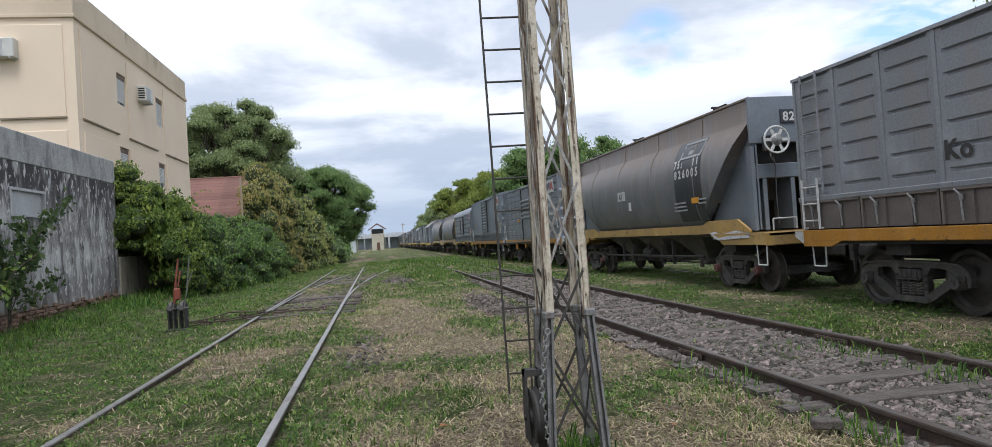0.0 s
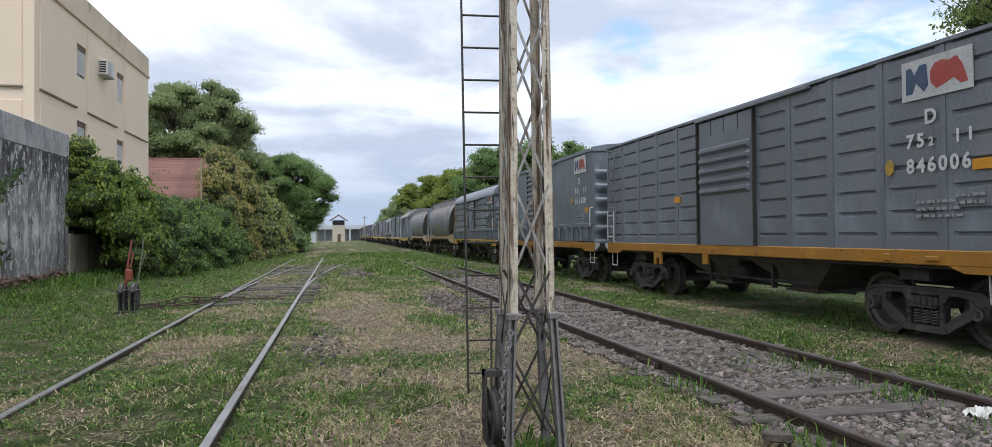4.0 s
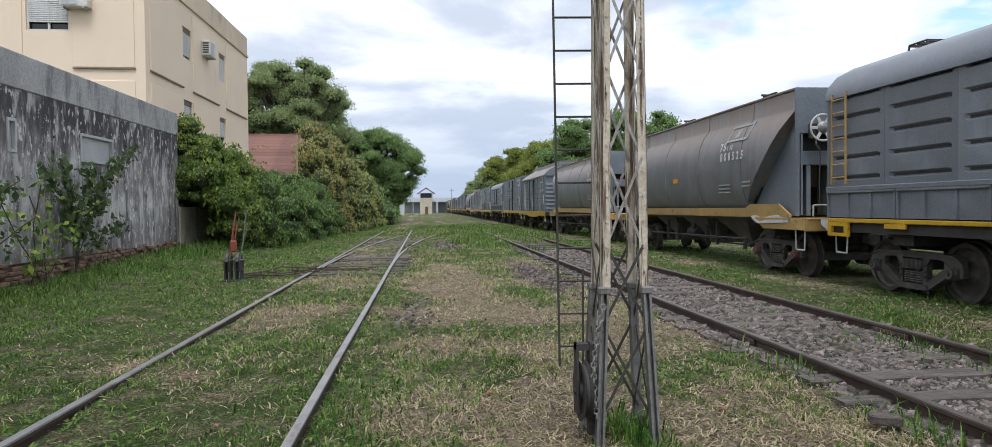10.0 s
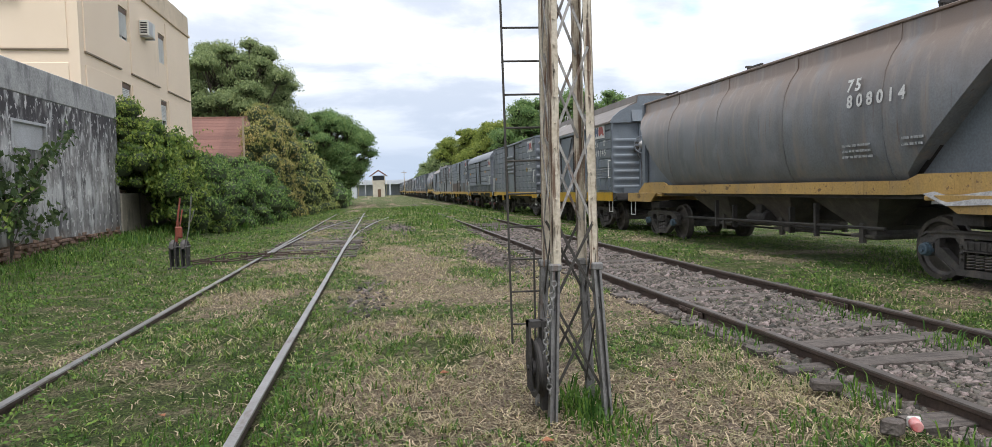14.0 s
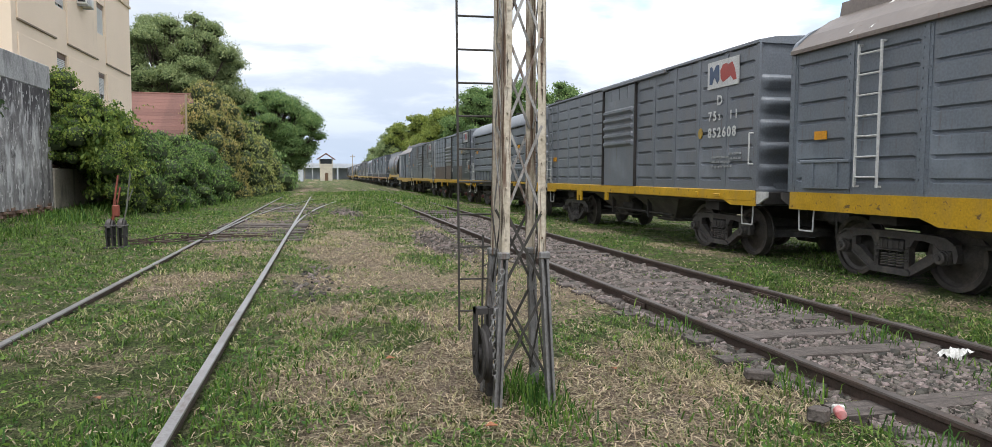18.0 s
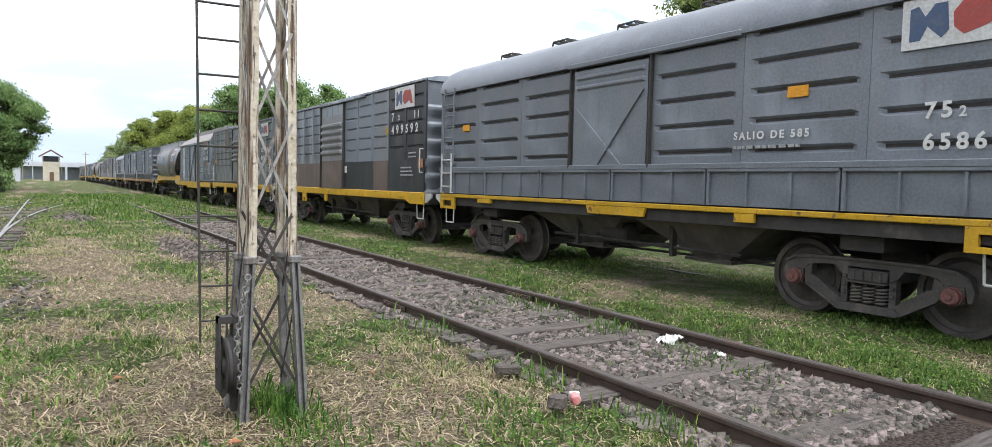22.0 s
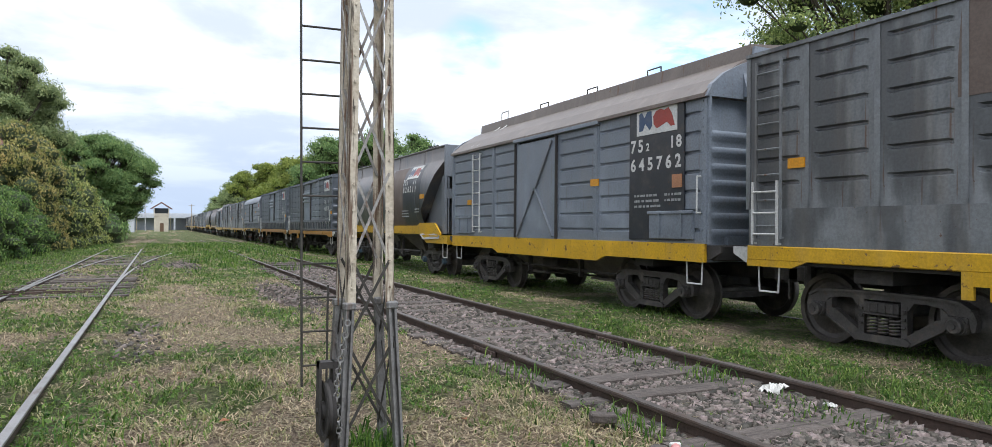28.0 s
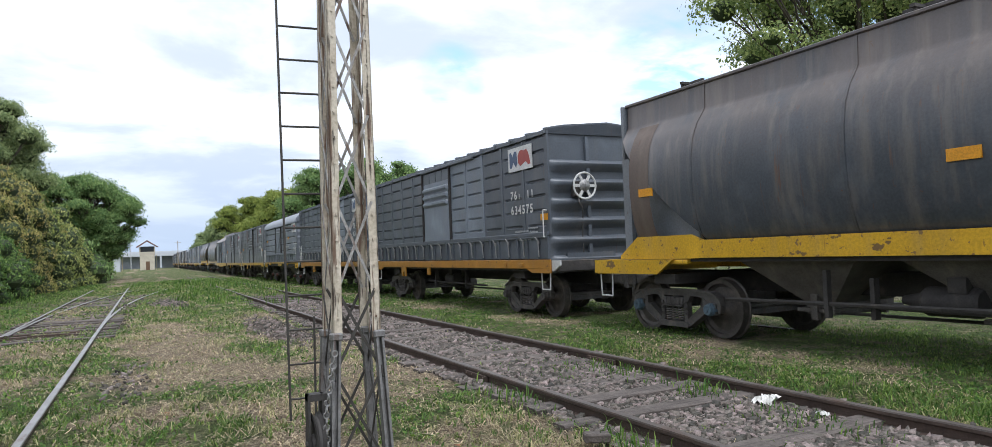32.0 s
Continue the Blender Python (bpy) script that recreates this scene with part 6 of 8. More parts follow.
# ---- point lever ----
def build_lever():
    lev = thing("point_lever", (-4.0, 15.05, float(height(-4.0, 15.05))), "dark iron point levers with a red-painted handle", "lever frame")
    for x in (-0.10, 0.11):
        stand = part("stand", B().prism([(-0.09, 0), (0.09, 0), (0.13, 0.36), (0.11, 0.47), (0.04, 0.54), (-0.06, 0.54), (-0.13, 0.46), (-0.14, 0.36)], x - 0.065, x - 0.035)
                     .prism([(-0.09, 0), (0.09, 0), (0.13, 0.36), (0.11, 0.47), (0.04, 0.54), (-0.06, 0.54), (-0.13, 0.46), (-0.14, 0.36)], x + 0.035, x + 0.065), M["under"], lev, "dark cast-iron stand of two cheeks")
        part("quadrant", B().prism([(-0.16, 0.40), (0.15, 0.40), (0.12, 0.50), (0.05, 0.57), (-0.07, 0.57), (-0.14, 0.50)], x - 0.028, x + 0.028).box(x - 0.085, x + 0.085, -0.15, 0.14, 0.415, 0.45, 0.012), M["iron"], stand)
        part("pivot", B().cyl((x - 0.085, 0, 0.22), (x + 0.085, 0, 0.22), 0.032, 10).cyl((x - 0.075, 0.02, 0.48), (x + 0.075, 0.02, 0.48), 0.022, 8), M["iron"], stand)
        part("foot_plate", B().box(x - 0.10, x + 0.10, -0.16, 0.16, -0.04, 0.03, 0.01), M["under"], stand)
    a = part("lever", B().bar((-0.06, 0, 0.5), (-0.02, 0.06, 0.95), 0.055, 0.025).cyl((-0.03, 0.06, 0.92), (0.03, 0.12, 1.42), 0.019, 8), M["lever_red"], lev, "worn red lever")
    part("counterweight", B().box(-0.075, 0.065, 0.0, 0.07, 0.60, 0.84, 0.03), M["lever_red"], a)
    part("latch_handle", B().cyl((0.02, 0.06, 0.86), (0.06, 0.12, 1.18), 0.014, 8).bar((-0.02, 0.06, 0.9), (0.03, 0.08, 0.92), 0.02), M["lever_red"], a)
    c = part("lever", B().bar((0.12, 0.02, 0.45), (0.20, 0.05, 0.85), 0.045, 0.02).cyl((0.19, 0.05, 0.82), (0.26, 0.08, 1.46), 0.016, 8), M["lever_grey"], lev, "thin grey-green lever")
    part("latch_handle", B().cyl((0.22, 0.06, 0.92), (0.30, 0.10, 1.16), 0.012, 8).bar((0.19, 0.05, 0.94), (0.25, 0.07, 0.95), 0.02), M["lever_grey"], c)
    rods = [("pull_rod", [(0.10, 0.10, 0.12), (0.45, 0.45, 0.13), (0.80, 0.95, 0.20), (1.40, 1.75, 0.09)]), ("pull_rod", [(0.20, 0.15, 0.05), (0.70, 0.70, 0.06), (1.45, 2.0, 0.06)]), ("pull_rod", [(0.15, 0.3, 0.09), (0.9, 0.55, 0.05), (1.55, 1.35, 0.07)])]
    for name, line in rods:
        part(name, B().tube(line, 0.014, 6), M["rail_rust"], lev)
    for x, y, a in ((0.62, 0.72, 20), (1.02, 1.25, 55), (0.38, 0.42, -10), (1.35, 1.62, 30)):
        part("crank", B().box(-0.10, 0.10, -0.02, 0.02, 0.05, 0.075, 0.005).cyl((0.08, 0, 0.0), (0.08, 0, 0.12), 0.022, 8).cyl((-0.08, 0, 0.03), (-0.08, 0, 0.11), 0.016, 8).box(0.03, 0.13, -0.06, 0.06, -0.06, 0.02, 0.01), M["rail_rust"], lev, at=pose(x, y, 0.03, 0, 0, a))


M["lever_grey"] = mat("grey_green_lever_paint", (0.15, 0.165, 0.13), (0.09, 0.095, 0.08), 0.6, layers=[(RUST, 9, 0.5, 0.65, (1, 1, 1), 0.5)])
M["lever_red"] = mat("worn_red_lever_paint", (0.27, 0.062, 0.035), (0.14, 0.042, 0.03), 0.6, layers=[(RUST, 9, 0.5, 0.65, (1, 1, 1), 0.7)])
build_lever()

# ---- old wall ----
M["plaster_dark"] = mat("black_stained_render", (0.335, 0.32, 0.31), (0.19, 0.18, 0.178), 0.95, 0, 1.4, lo=0.40, hi=0.60, bump=0.5, fine=14,
                        layers=[((0.58, 0.575, 0.57), 1.6, 0.50, 0.62, (1, 1.3, 0.6), 0.75), ((0.21, 0.205, 0.205), 0.9, 0.30, 0.60, (1, 1, 1), 0.75, 1.5, 0.8), ((0.07, 0.063, 0.066), 1.3, 0.47, 0.62, (1, 2.0, 0.32), 0.8),
                                ((0.045, 0.040, 0.044), 1.1, 0.30, 0.52, (1, 1.2, 0.5), 0.93, 2.3, 3.4), ((0.62, 0.61, 0.60), 3.0, 0.52, 0.66, (1, 1.5, 0.5), 0.65), ((0.68, 0.67, 0.65), 6.0, 0.58, 0.63, (1, 1.1, 0.7), 0.75), ((0.05, 0.045, 0.045), 5.0, 0.60, 0.66, (1, 1.4, 0.35), 0.8), ((0.16, 0.12, 0.09), 2.0, 0.35, 0.6, (1, 1, 1), 0.6, 0.75, 0.45)])
M["plaster_light"] = mat("weathered_parapet_render", (0.43, 0.425, 0.415), (0.30, 0.295, 0.29), 0.95, 0, 1.2, bump=0.5, fine=18, layers=[((0.12, 0.12, 0.12), 1.6, 0.5, 0.66, (1, 1.2, 0.45), 0.7), ((0.55, 0.545, 0.535), 3.0, 0.55, 0.66, (1, 1.2, 0.5), 0.5)])
M["plaster_tan"] = mat("tan_grey_render", (0.36, 0.32, 0.26), (0.25, 0.22, 0.18), 0.95, 0, 1.3, bump=0.4, fine=18, layers=[((0.08, 0.08, 0.07), 2.0, 0.5, 0.64, (2, 2, 0.4), 0.6)])
M["sheet"] = mat("dull_sheet_metal", (0.52, 0.52, 0.53), (0.42, 0.42, 0.425), 0.6, 0.2, 2, layers=[(DUST, 3, 0.5, 0.7, (1, 1, 0.4), 0.4)])
M["brick"] = mat("old_brick", (0.27, 0.17, 0.12), (0.17, 0.11, 0.085), 0.95, 0, 6, bump=0.7, fine=25, vary=0.35)
WX, WEND, WTOP = -7.7, 22.9, 4.46


def welded(b, name, material):
    """Joins the blocks of a pierced wall into one skin."""
    me = b.mesh(name, material)
    bm = bmesh.new()
    bm.from_mesh(me)
    bmesh.ops.remove_doubles(bm, verts=bm.verts, dist=1e-4)
    bm.to_mesh(me)
    bm.free()
    return me


def build_wall():
    wall = thing("wall_old", (0, 0, 0), "tall wall of black-stained crumbling render with a grey parapet", "wall", kind="structure")
    b = B()
    ys = [-4.0, 13.85, 14.15, 16.65, 18.3, WEND]
    zs = [0.45, 2.55, 3.19, 3.76]
    holes = {(1, 1), (3, 1)}
    for i in range(5):
        for j in range(3):
            if (i, j) in holes:
                continue
            b.box(WX - 0.3, WX, ys[i], ys[i + 1], zs[j], zs[j + 1])
    part("render_coat", welded(b, "render_coat", M["plaster_dark"]), None, wall)
    part("parapet", B().box(WX - 0.33, WX + 0.02, -4, WEND + 0.01, 3.765, WTOP, 0.02), M["plaster_light"], wall, "grey weathered parapet")
    for y0, y1 in ((13.2, 14.15), (16.65, 18.3)):
        part("metal_shutter", B().box(WX - 0.10, WX - 0.06, y0 if y0 > 14 else 13.86, y1, 2.55, 3.19).box(WX - 0.06, WX + 0.02, y0 if y0 > 14 else 13.86, y1, 3.13, 3.19).box(WX - 0.06, WX + 0.02, y0 if y0 > 14 else 13.86, y1, 2.55, 2.60).box(WX - 0.06, WX + 0.02, y1 - 0.05, y1, 2.6, 3.13).box(WX - 0.06, WX + 0.02, (y0 if y0 > 14 else 13.86), (y0 if y0 > 14 else 13.86) + 0.05, 2.6, 3.13), M["sheet"], wall, "dull sheet-metal hatch in the wall")
    part("footing", B().box(WX - 0.3, WX - 0.06, -4, WEND, -0.4, 0.45), M["brick"], wall)
    r = random.Random(3)
    for row in range(5):
        y = 8.0 + 0.13 * (row % 2)
        while y < WEND - 0.3:
            if r.random() > 0.22 and row < 3 + 2 * r.random():
                w = 0.25 + r.uniform(-0.03, 0.02)
                k = r.randrange(6)
                me = once(("brick", k), lambda: B().box(-0.07, 0.06, -0.12 - 0.004 * k, 0.12, -0.035, 0.03 + 0.002 * k, 0.008).mesh("brick", M["brick"]))
                part("brick", me, None, wall, at=pose(WX - 0.03 + r.uniform(-0.03, 0.035), y, -0.02 + 0.015 * y * 0.6 + row * 0.082, r.uniform(-4, 4), r.uniform(-5, 5), r.uniform(-7, 7)))
            y += 0.27
    part("low_wall", B().box(WX - 0.25, WX + 0.04, WEND + 0.01, WEND + 4.6, -0.3, 1.55, 0.02), M["plaster_tan"], wall, "low tan-grey wall running on under the creeper")
    part("wall_end", B().box(WX - 4.0, WX - 0.3, WEND - 0.3, WEND, -0.3, 3.7), M["plaster_dark"], wall)


build_wall()

# ---- apartment building ----
M["beige"] = mat("beige_wall_paint", (0.85, 0.69, 0.53), (0.80, 0.645, 0.49), 0.85, 0, 0.5, bump=0.03, fine=220, layers=[((0.40, 0.32, 0.23), 0.8, 0.60, 0.80, (1.5, 1.5, 0.3), 0.4)])
M["beige_dark"] = mat("stained_beige_parapet", (0.70, 0.57, 0.43), (0.58, 0.47, 0.345), 0.85, 0, 0.7, bump=0.03, fine=220, layers=[((0.16, 0.14, 0.10), 1.2, 0.52, 0.70, (1.5, 1.5, 0.4), 0.6, 8.9, 9.5)])
# brown that paints the shadow line under the wall panels
M["lip_shade"] = mat("painted_lip_shadow", (0.30, 0.24, 0.17), (0.20, 0.16, 0.115), 0.9, 0, 1.0)
M["shutter"] = mat("white_roller_shutter", (0.68, 0.68, 0.66), (0.55, 0.55, 0.53), 0.5, 0, 2)
M["dark_glass"] = mat("dark_window_glass", (0.02, 0.022, 0.025), (0.03, 0.032, 0.035), 0.12, 0, 1, bump=0)
M["ac_white"] = mat("off_white_plastic", (0.66, 0.65, 0.61), (0.55, 0.54, 0.5), 0.5, 0, 3)
M["wood_brown"] = mat("brown_window_wood", (0.16, 0.09, 0.05), (0.09, 0.05, 0.03), 0.6, 0, 4)
BX, BY0, BY1, BTOP = -8.3, 22.1, 34.4, 9.55


def build_flats():
    flats = thing("apartment_building", (0, 0, 0), "three-storey beige rendered block of flats with a stained parapet", "building")
    side = [(25.45, 26.35, 6.75, 7.85), (29.75, 30.65, 6.72, 7.88), (25.45, 26.35, 4.0, 5.30), (29.65, 30.6, 4.25, 5.25)]
    front = [(-11.65, -10.45, 6.78, 8.05)]

    def pierced(lo, hi, zlo, zhi, holes, make):
        us = sorted({lo, hi, *[h[0] for h in holes], *[h[1] for h in holes]})
        ws = sorted({zlo, zhi, *[h[2] for h in holes], *[h[3] for h in holes]})
        for i in range(len(us) - 1):
            for j in range(len(ws) - 1):
                u, w = (us[i] + us[i + 1]) / 2, (ws[j] + ws[j + 1]) / 2
                if not any(h[0] < u < h[1] and h[2] < w < h[3] for h in holes):
                    make(us[i], us[i + 1], ws[j], ws[j + 1])

    b = B()
    pierced(BY0, BY1, -0.3, 8.7, side, lambda a, c, d, e: b.box(BX - 0.3, BX, a, c, d, e))
    part("side_wall", welded(b, "side_wall", M["beige"]), None, flats)
    b = B()
    pierced(-22, BX - 0.3, -0.3, 8.7, front, lambda a, c, d, e: b.box(a, c, BY0, BY0 + 0.3, d, e))
    part("front_wall", welded(b, "front_wall", M["beige"]), None, flats)
    part("rear_wall", B().box(-22, BX - 0.3, BY1 - 0.3, BY1, -0.3, 8.7).box(-22.3, -22, BY0, BY1, -0.3, 8.7), M["beige"], flats)
    part("parapet", B().box(-22.3, BX + 0.02, BY0 - 0.02, BY1, 8.7, BTOP, 0.02), M["beige_dark"], flats, "stained parapet band")
    part("parapet_edge", B().box(-22.3, BX + 0.07, BY0 - 0.07, BY1 + 0.02, 8.62, 8.72, 0.01), M["beige_dark"], flats)
    # raised panels between recessed bands
    for z0, z1 in ((5.72, 8.42), (2.75, 5.32)):
        cuts = [BY0 + 0.35, 25.35, 26.42, 29.62, 30.72, BY1 - 0.35]
        for a, c in ((0, 1), (2, 3), (4, 5)):
            part("wall_panel", B().box(BX - 0.01, BX + 0.035, cuts[a], cuts[c], z0, z1, 0.012), M["beige"], flats)
            # dark strip along the panel's lower edge, a shadow given as colour
            part("panel_lip", B().box(BX, BX + 0.06, cuts[a] - 0.02, cuts[c] + 0.02, z0 - 0.05, z0, 0.005), M["lip_shade"], flats)
        for a, c in ((-22, -11.75), (-10.35, BX - 0.3)):
            part("wall_panel", B().box(a, c, BY0 - 0.035, BY0 + 0.01, z0, z1, 0.012), M["beige"], flats)
            part("panel_lip", B().box(a, c + 0.02, BY0 - 0.06, BY0, z0 - 0.05, z0, 0.005), M["lip_shade"], flats)

    def shutter_window(u0, u1, z0, z1, share, on_side, brown=False):
        w = part("window", B().box(0, 0.08, 0, u1 - u0, 0, 0.06).box(0, 0.08, 0, u1 - u0, z1 - z0 - 0.05, z1 - z0).box(0, 0.08, 0, 0.05, 0.06, z1 - z0 - 0.05).box(0, 0.08, u1 - u0 - 0.05, u1 - u0, 0.06, z1 - z0 - 0.05).box(0.02, 0.07, (u1 - u0) / 2 - 0.03, (u1 - u0) / 2 + 0.03, 0.06, (z1 - z0) * (1 - share)), M["wood_brown"] if brown else M["ac_white"], flats, "window with a half-lowered roller shutter",
                 at=pose(BX - 0.06, u0, z0, 0, 0, 0) @ pose(0, 0, 0) @ Matrix.Diagonal((-1, 1, 1, 1)) if on_side else pose(u1, BY0 + 0.06, z0, 0, 0, 90))
        part("pane", B().box(0.10, 0.11, 0.03, u1 - u0 - 0.03, 0.03, z1 - z0 - 0.03), M["dark_glass"], w)
        h = (z1 - z0) * share
        zt = z1 - z0 - 0.17
        part("lintel", B().box(-0.02, 0.06, 0.03, u1 - u0 - 0.03, z1 - z0 - 0.18, z1 - z0 - 0.03), M["wood_brown"], w)
        n = max(3, int(h / 0.055))
        for k in range(n):
            part("slat", once(("slat", round(u1 - u0, 2)), lambda: B().box(-0.01, 0.02, 0.05, u1 - u0 - 0.05, 0.0, 0.048, 0.008).mesh("slat", M["shutter"])), None, w, at=(0, 0, zt - (k + 1) * h / n))

    for k, (a, c, d, e) in enumerate(side):
        shutter_window(a, c, d, e, (0.72, 0.95, 0.5, 0.62)[k], True, k == 2)
    shutter_window(*front[0], 0.66, False)

    def ac(m):
        unit = part("air_conditioner", B().box(0, 0.32, 0, 0.78, 0, 0.55, 0.02), M["ac_white"], flats, "white outdoor air-conditioning unit on a bracket", at=m)
        part("fan_grille", B().box(0.32, 0.335, 0.06, 0.50, 0.05, 0.50, 0.01), M["sheet"], unit)
        for k in range(5):
            part("vent_slot", B().box(0.05, 0.27, -0.008, 0.0, 0.08 + 0.085 * k, 0.13 + 0.085 * k), M["dark_glass"], unit)
        for y in (0.08, 0.66):
            part("bracket", B().box(0, 0.34, y, y + 0.04, -0.05, 0), M["sheet"], unit)

    ac(pose(BX + 0.03, 27.4, 7.25))
    ac(pose(-10.55, BY0 - 0.03, 7.42, 0, 0, -90))
    part("roof", B().box(-22, BX - 0.3, BY0 + 0.3, BY1 - 0.3, 8.5, 8.69), M["plaster_light"], flats)


build_flats()

# ---- house with a red roof ----
M["roof_tile"] = mat("red_roof_tile", (0.21, 0.10, 0.078), (0.14, 0.07, 0.056), 0.85, 0, 1.5, bump=0.4, vary=0.2)


def build_house():
    house = thing("house", (0, 0, 0), "low house with a red tiled roof behind the creepers", "house")
    part("wall", B().box(-17, -7.2, 41, 49, -0.2, 3.2), M["plaster_light"], house)
    part("gable", B().prism_y([(-17, 3.2), (-7.2, 3.2), (-7.2, 3.25), (-17, 3.25)], 41, 49), M["plaster_light"], house)
    roof = part("roof", B().prism([(40.6, 3.15), (45, 5.9), (49.4, 3.15), (49.4, 3.3), (45, 6.08), (40.6, 3.3)], -17.3, -6.9), M["roof_tile"], house, "red tiled pitched roof")
    for k in range(13):
        y, z = 40.6 + 4.4 * k / 13, 3.3 + 2.78 * k / 13
        me = once("roof_course", lambda: B().prism([(0, 0.0), (0.40, 0.25), (0.40, 0.29), (0, 0.045)], -17.3, -6.9).mesh("roof_course", M["roof_tile"]))
        part("roof_course", me, None, roof, at=(0, y, z))
    part("ridge", B().box(-17.3, -6.9, 44.88, 45.12, 6.0, 6.15, 0.03), M["roof_tile"], roof)
    solid("wooden_pole", B().cyl((-6.73, 38, -0.2), (-6.70, 38, 5.37), 0.06, 10, 0.05), M["pole"], "slim pale pole beside the house", "pole", smooth=40)


M["pole"] = mat("pale_wood", (0.40, 0.32, 0.22), (0.28, 0.22, 0.15), 0.8)
build_house()

# ---- signal cabin and what stands far off ----
M["cabin"] = mat("cream_cabin_paint", (0.58, 0.53, 0.43), (0.46, 0.41, 0.33), 0.85, 0, 1)
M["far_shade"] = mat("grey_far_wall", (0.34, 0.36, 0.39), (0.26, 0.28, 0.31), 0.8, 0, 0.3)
M["far_white"] = mat("pale_far_roof", (0.55, 0.57, 0.60), (0.45, 0.47, 0.50), 0.7, 0, 0.2)


def build_far():
    cab = thing("signal_cabin", (0.45, 180, 0), "cream signal cabin on a tall base under a pitched roof", "signal box")
    part("base", B().box(-1.5, 1.5, -1.5, 1.5, -0.2, 3.4), M["cabin"], cab)
    part("door", B().box(-0.3, 0.5, -1.54, -1.48, -0.1, 1.9), M["wood_brown"], cab)
    for x in (-1.5, 1.5):
        for y in (-1.5, 1.5):
            part("post", B().box(x - 0.12, x + 0.12, y - 0.12, y + 0.12, 3.4, 5.3), M["cabin"], cab)
    part("sill_wall", B().box(-1.55, 1.55, -1.55, 1.55, 3.4, 4.1), M["cabin"], cab)
    for k in range(3):
        part("pane", B().box(-1.3 + 0.9 * k, -0.55 + 0.9 * k, -1.5, -1.47, 4.12, 5.2), M["dark_glass"], cab)
    part("inner_wall", B().box(-1.4, 1.4, -1.4, 1.4, 4.1, 5.3), M["dark_glass"], cab)
    part("roof", B().prism_y([(-2.3, 5.2), (0, 6.75), (2.3, 5.2), (2.1, 5.12), (0, 6.5), (-2.1, 5.12)], -2.2, 2.2), M["roof_tile"], cab)
    part("stair", B().bar((1.9, 0.5, 0.0), (1.9, -1.6, 3.4), 0.7, 0.1, (1, 0, 0)), M["cabin"], cab)
    solid("station_shed", B().box(-14, 32, 236, 240, 3.6, 4.8).box(-14, 32, 236.5, 239.5, 4.8, 5.1).box(-12, -11.5, 236, 236.5, -0.2, 3.6).box(4, 4.5, 236, 236.5, -0.2, 3.6).box(18, 18.5, 236, 236.5, -0.2, 3.6), M["far_white"], "long pale station roof far down the line", "shed")
    solid("station_wall", B().box(-14, 32, 239.6, 240, -0.2, 3.6).box(-3.5, -1.5, 239.5, 239.6, 0, 2.4).box(6, 9, 239.5, 239.6, 0, 2.6), M["far_shade"], "grey station wall far under the long roof", "wall")
    hall = thing("white_building", (-8.5, 158, 0), "low white building far down the line", "building")
    part("wall", B().box(-4.5, 4.0, 0, 6, -0.2, 2.9, 0.03), M["far_white"], hall)
    part("roof", B().box(-4.8, 4.3, -0.3, 6.3, 2.9, 3.15, 0.02), M["sheet"], hall)
    for x in (-3.2, -0.8, 1.8):
        part("window", B().box(x - 0.5, x + 0.5, -0.03, 0.05, 0.9, 2.1), M["dark_glass"], hall)
    solid("radio_mast", B().cyl((-3.2, 200, -0.2), (-3.2, 200, 12.5), 0.12, 6, 0.05), M["sheet"], "thin far-off steel mast", "mast")
    for x, h in ((-6.5, 6.0), (-4.4, 5.0), (6.5, 6.2)):
        solid("utility_pole", B().cyl((x, 170, -0.2), (x, 170, h), 0.09, 6, 0.07).box(x - 0.6, x + 0.6, 169.95, 170.05, h - 0.5, h - 0.4), M["pole"], "far-off utility pole with a crossarm", "pole", group="utility poles")
    woods = [((x + 6 * math.sin(k * 2.3), 330 + 18 * math.sin(k * 1.7), 2.0), (7, 6, 3.2 + 1.2 * math.sin(k * 3.1))) for k, x in enumerate([*range(-150, -14, 7), *range(40, 190, 7)])]
    c, d = blob_points(woods, 26000, 77)
    v, f = leaves(c, d, 0.45, 78)
    grove = thing("distant_woods", (0, 0, 0), "low dark line of woods on the horizon", "woods", kind="stuff")
    part("foliage", quick_mesh("foliage", v, f, M["leaf_dark"]), None, grove)
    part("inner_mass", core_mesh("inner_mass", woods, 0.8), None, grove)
    car = thing("parked_car", (-6.2, 122, 0), "small white car parked under the trees", "car")
    part("body", B().prism([(-2.0, 0.35), (2.0, 0.35), (2.0, 0.85), (1.2, 0.95), (0.6, 1.42), (-1.3, 1.42), (-1.9, 0.95), (-2.0, 0.8)], -0.8, 0.8), M["ac_white"], car)
    part("windscreen", B().prism([(-1.35, 0.98), (0.9, 0.98), (0.55, 1.36), (-1.2, 1.36)], -0.81, 0.81), M["dark_glass"], car)
    for x in (-0.75, 0.75):
        for y in (-1.25, 1.25):
            part("wheel", B().cyl((x - 0.1, y, 0.3), (x + 0.1, y, 0.3), 0.3, 14), M["under"], car)




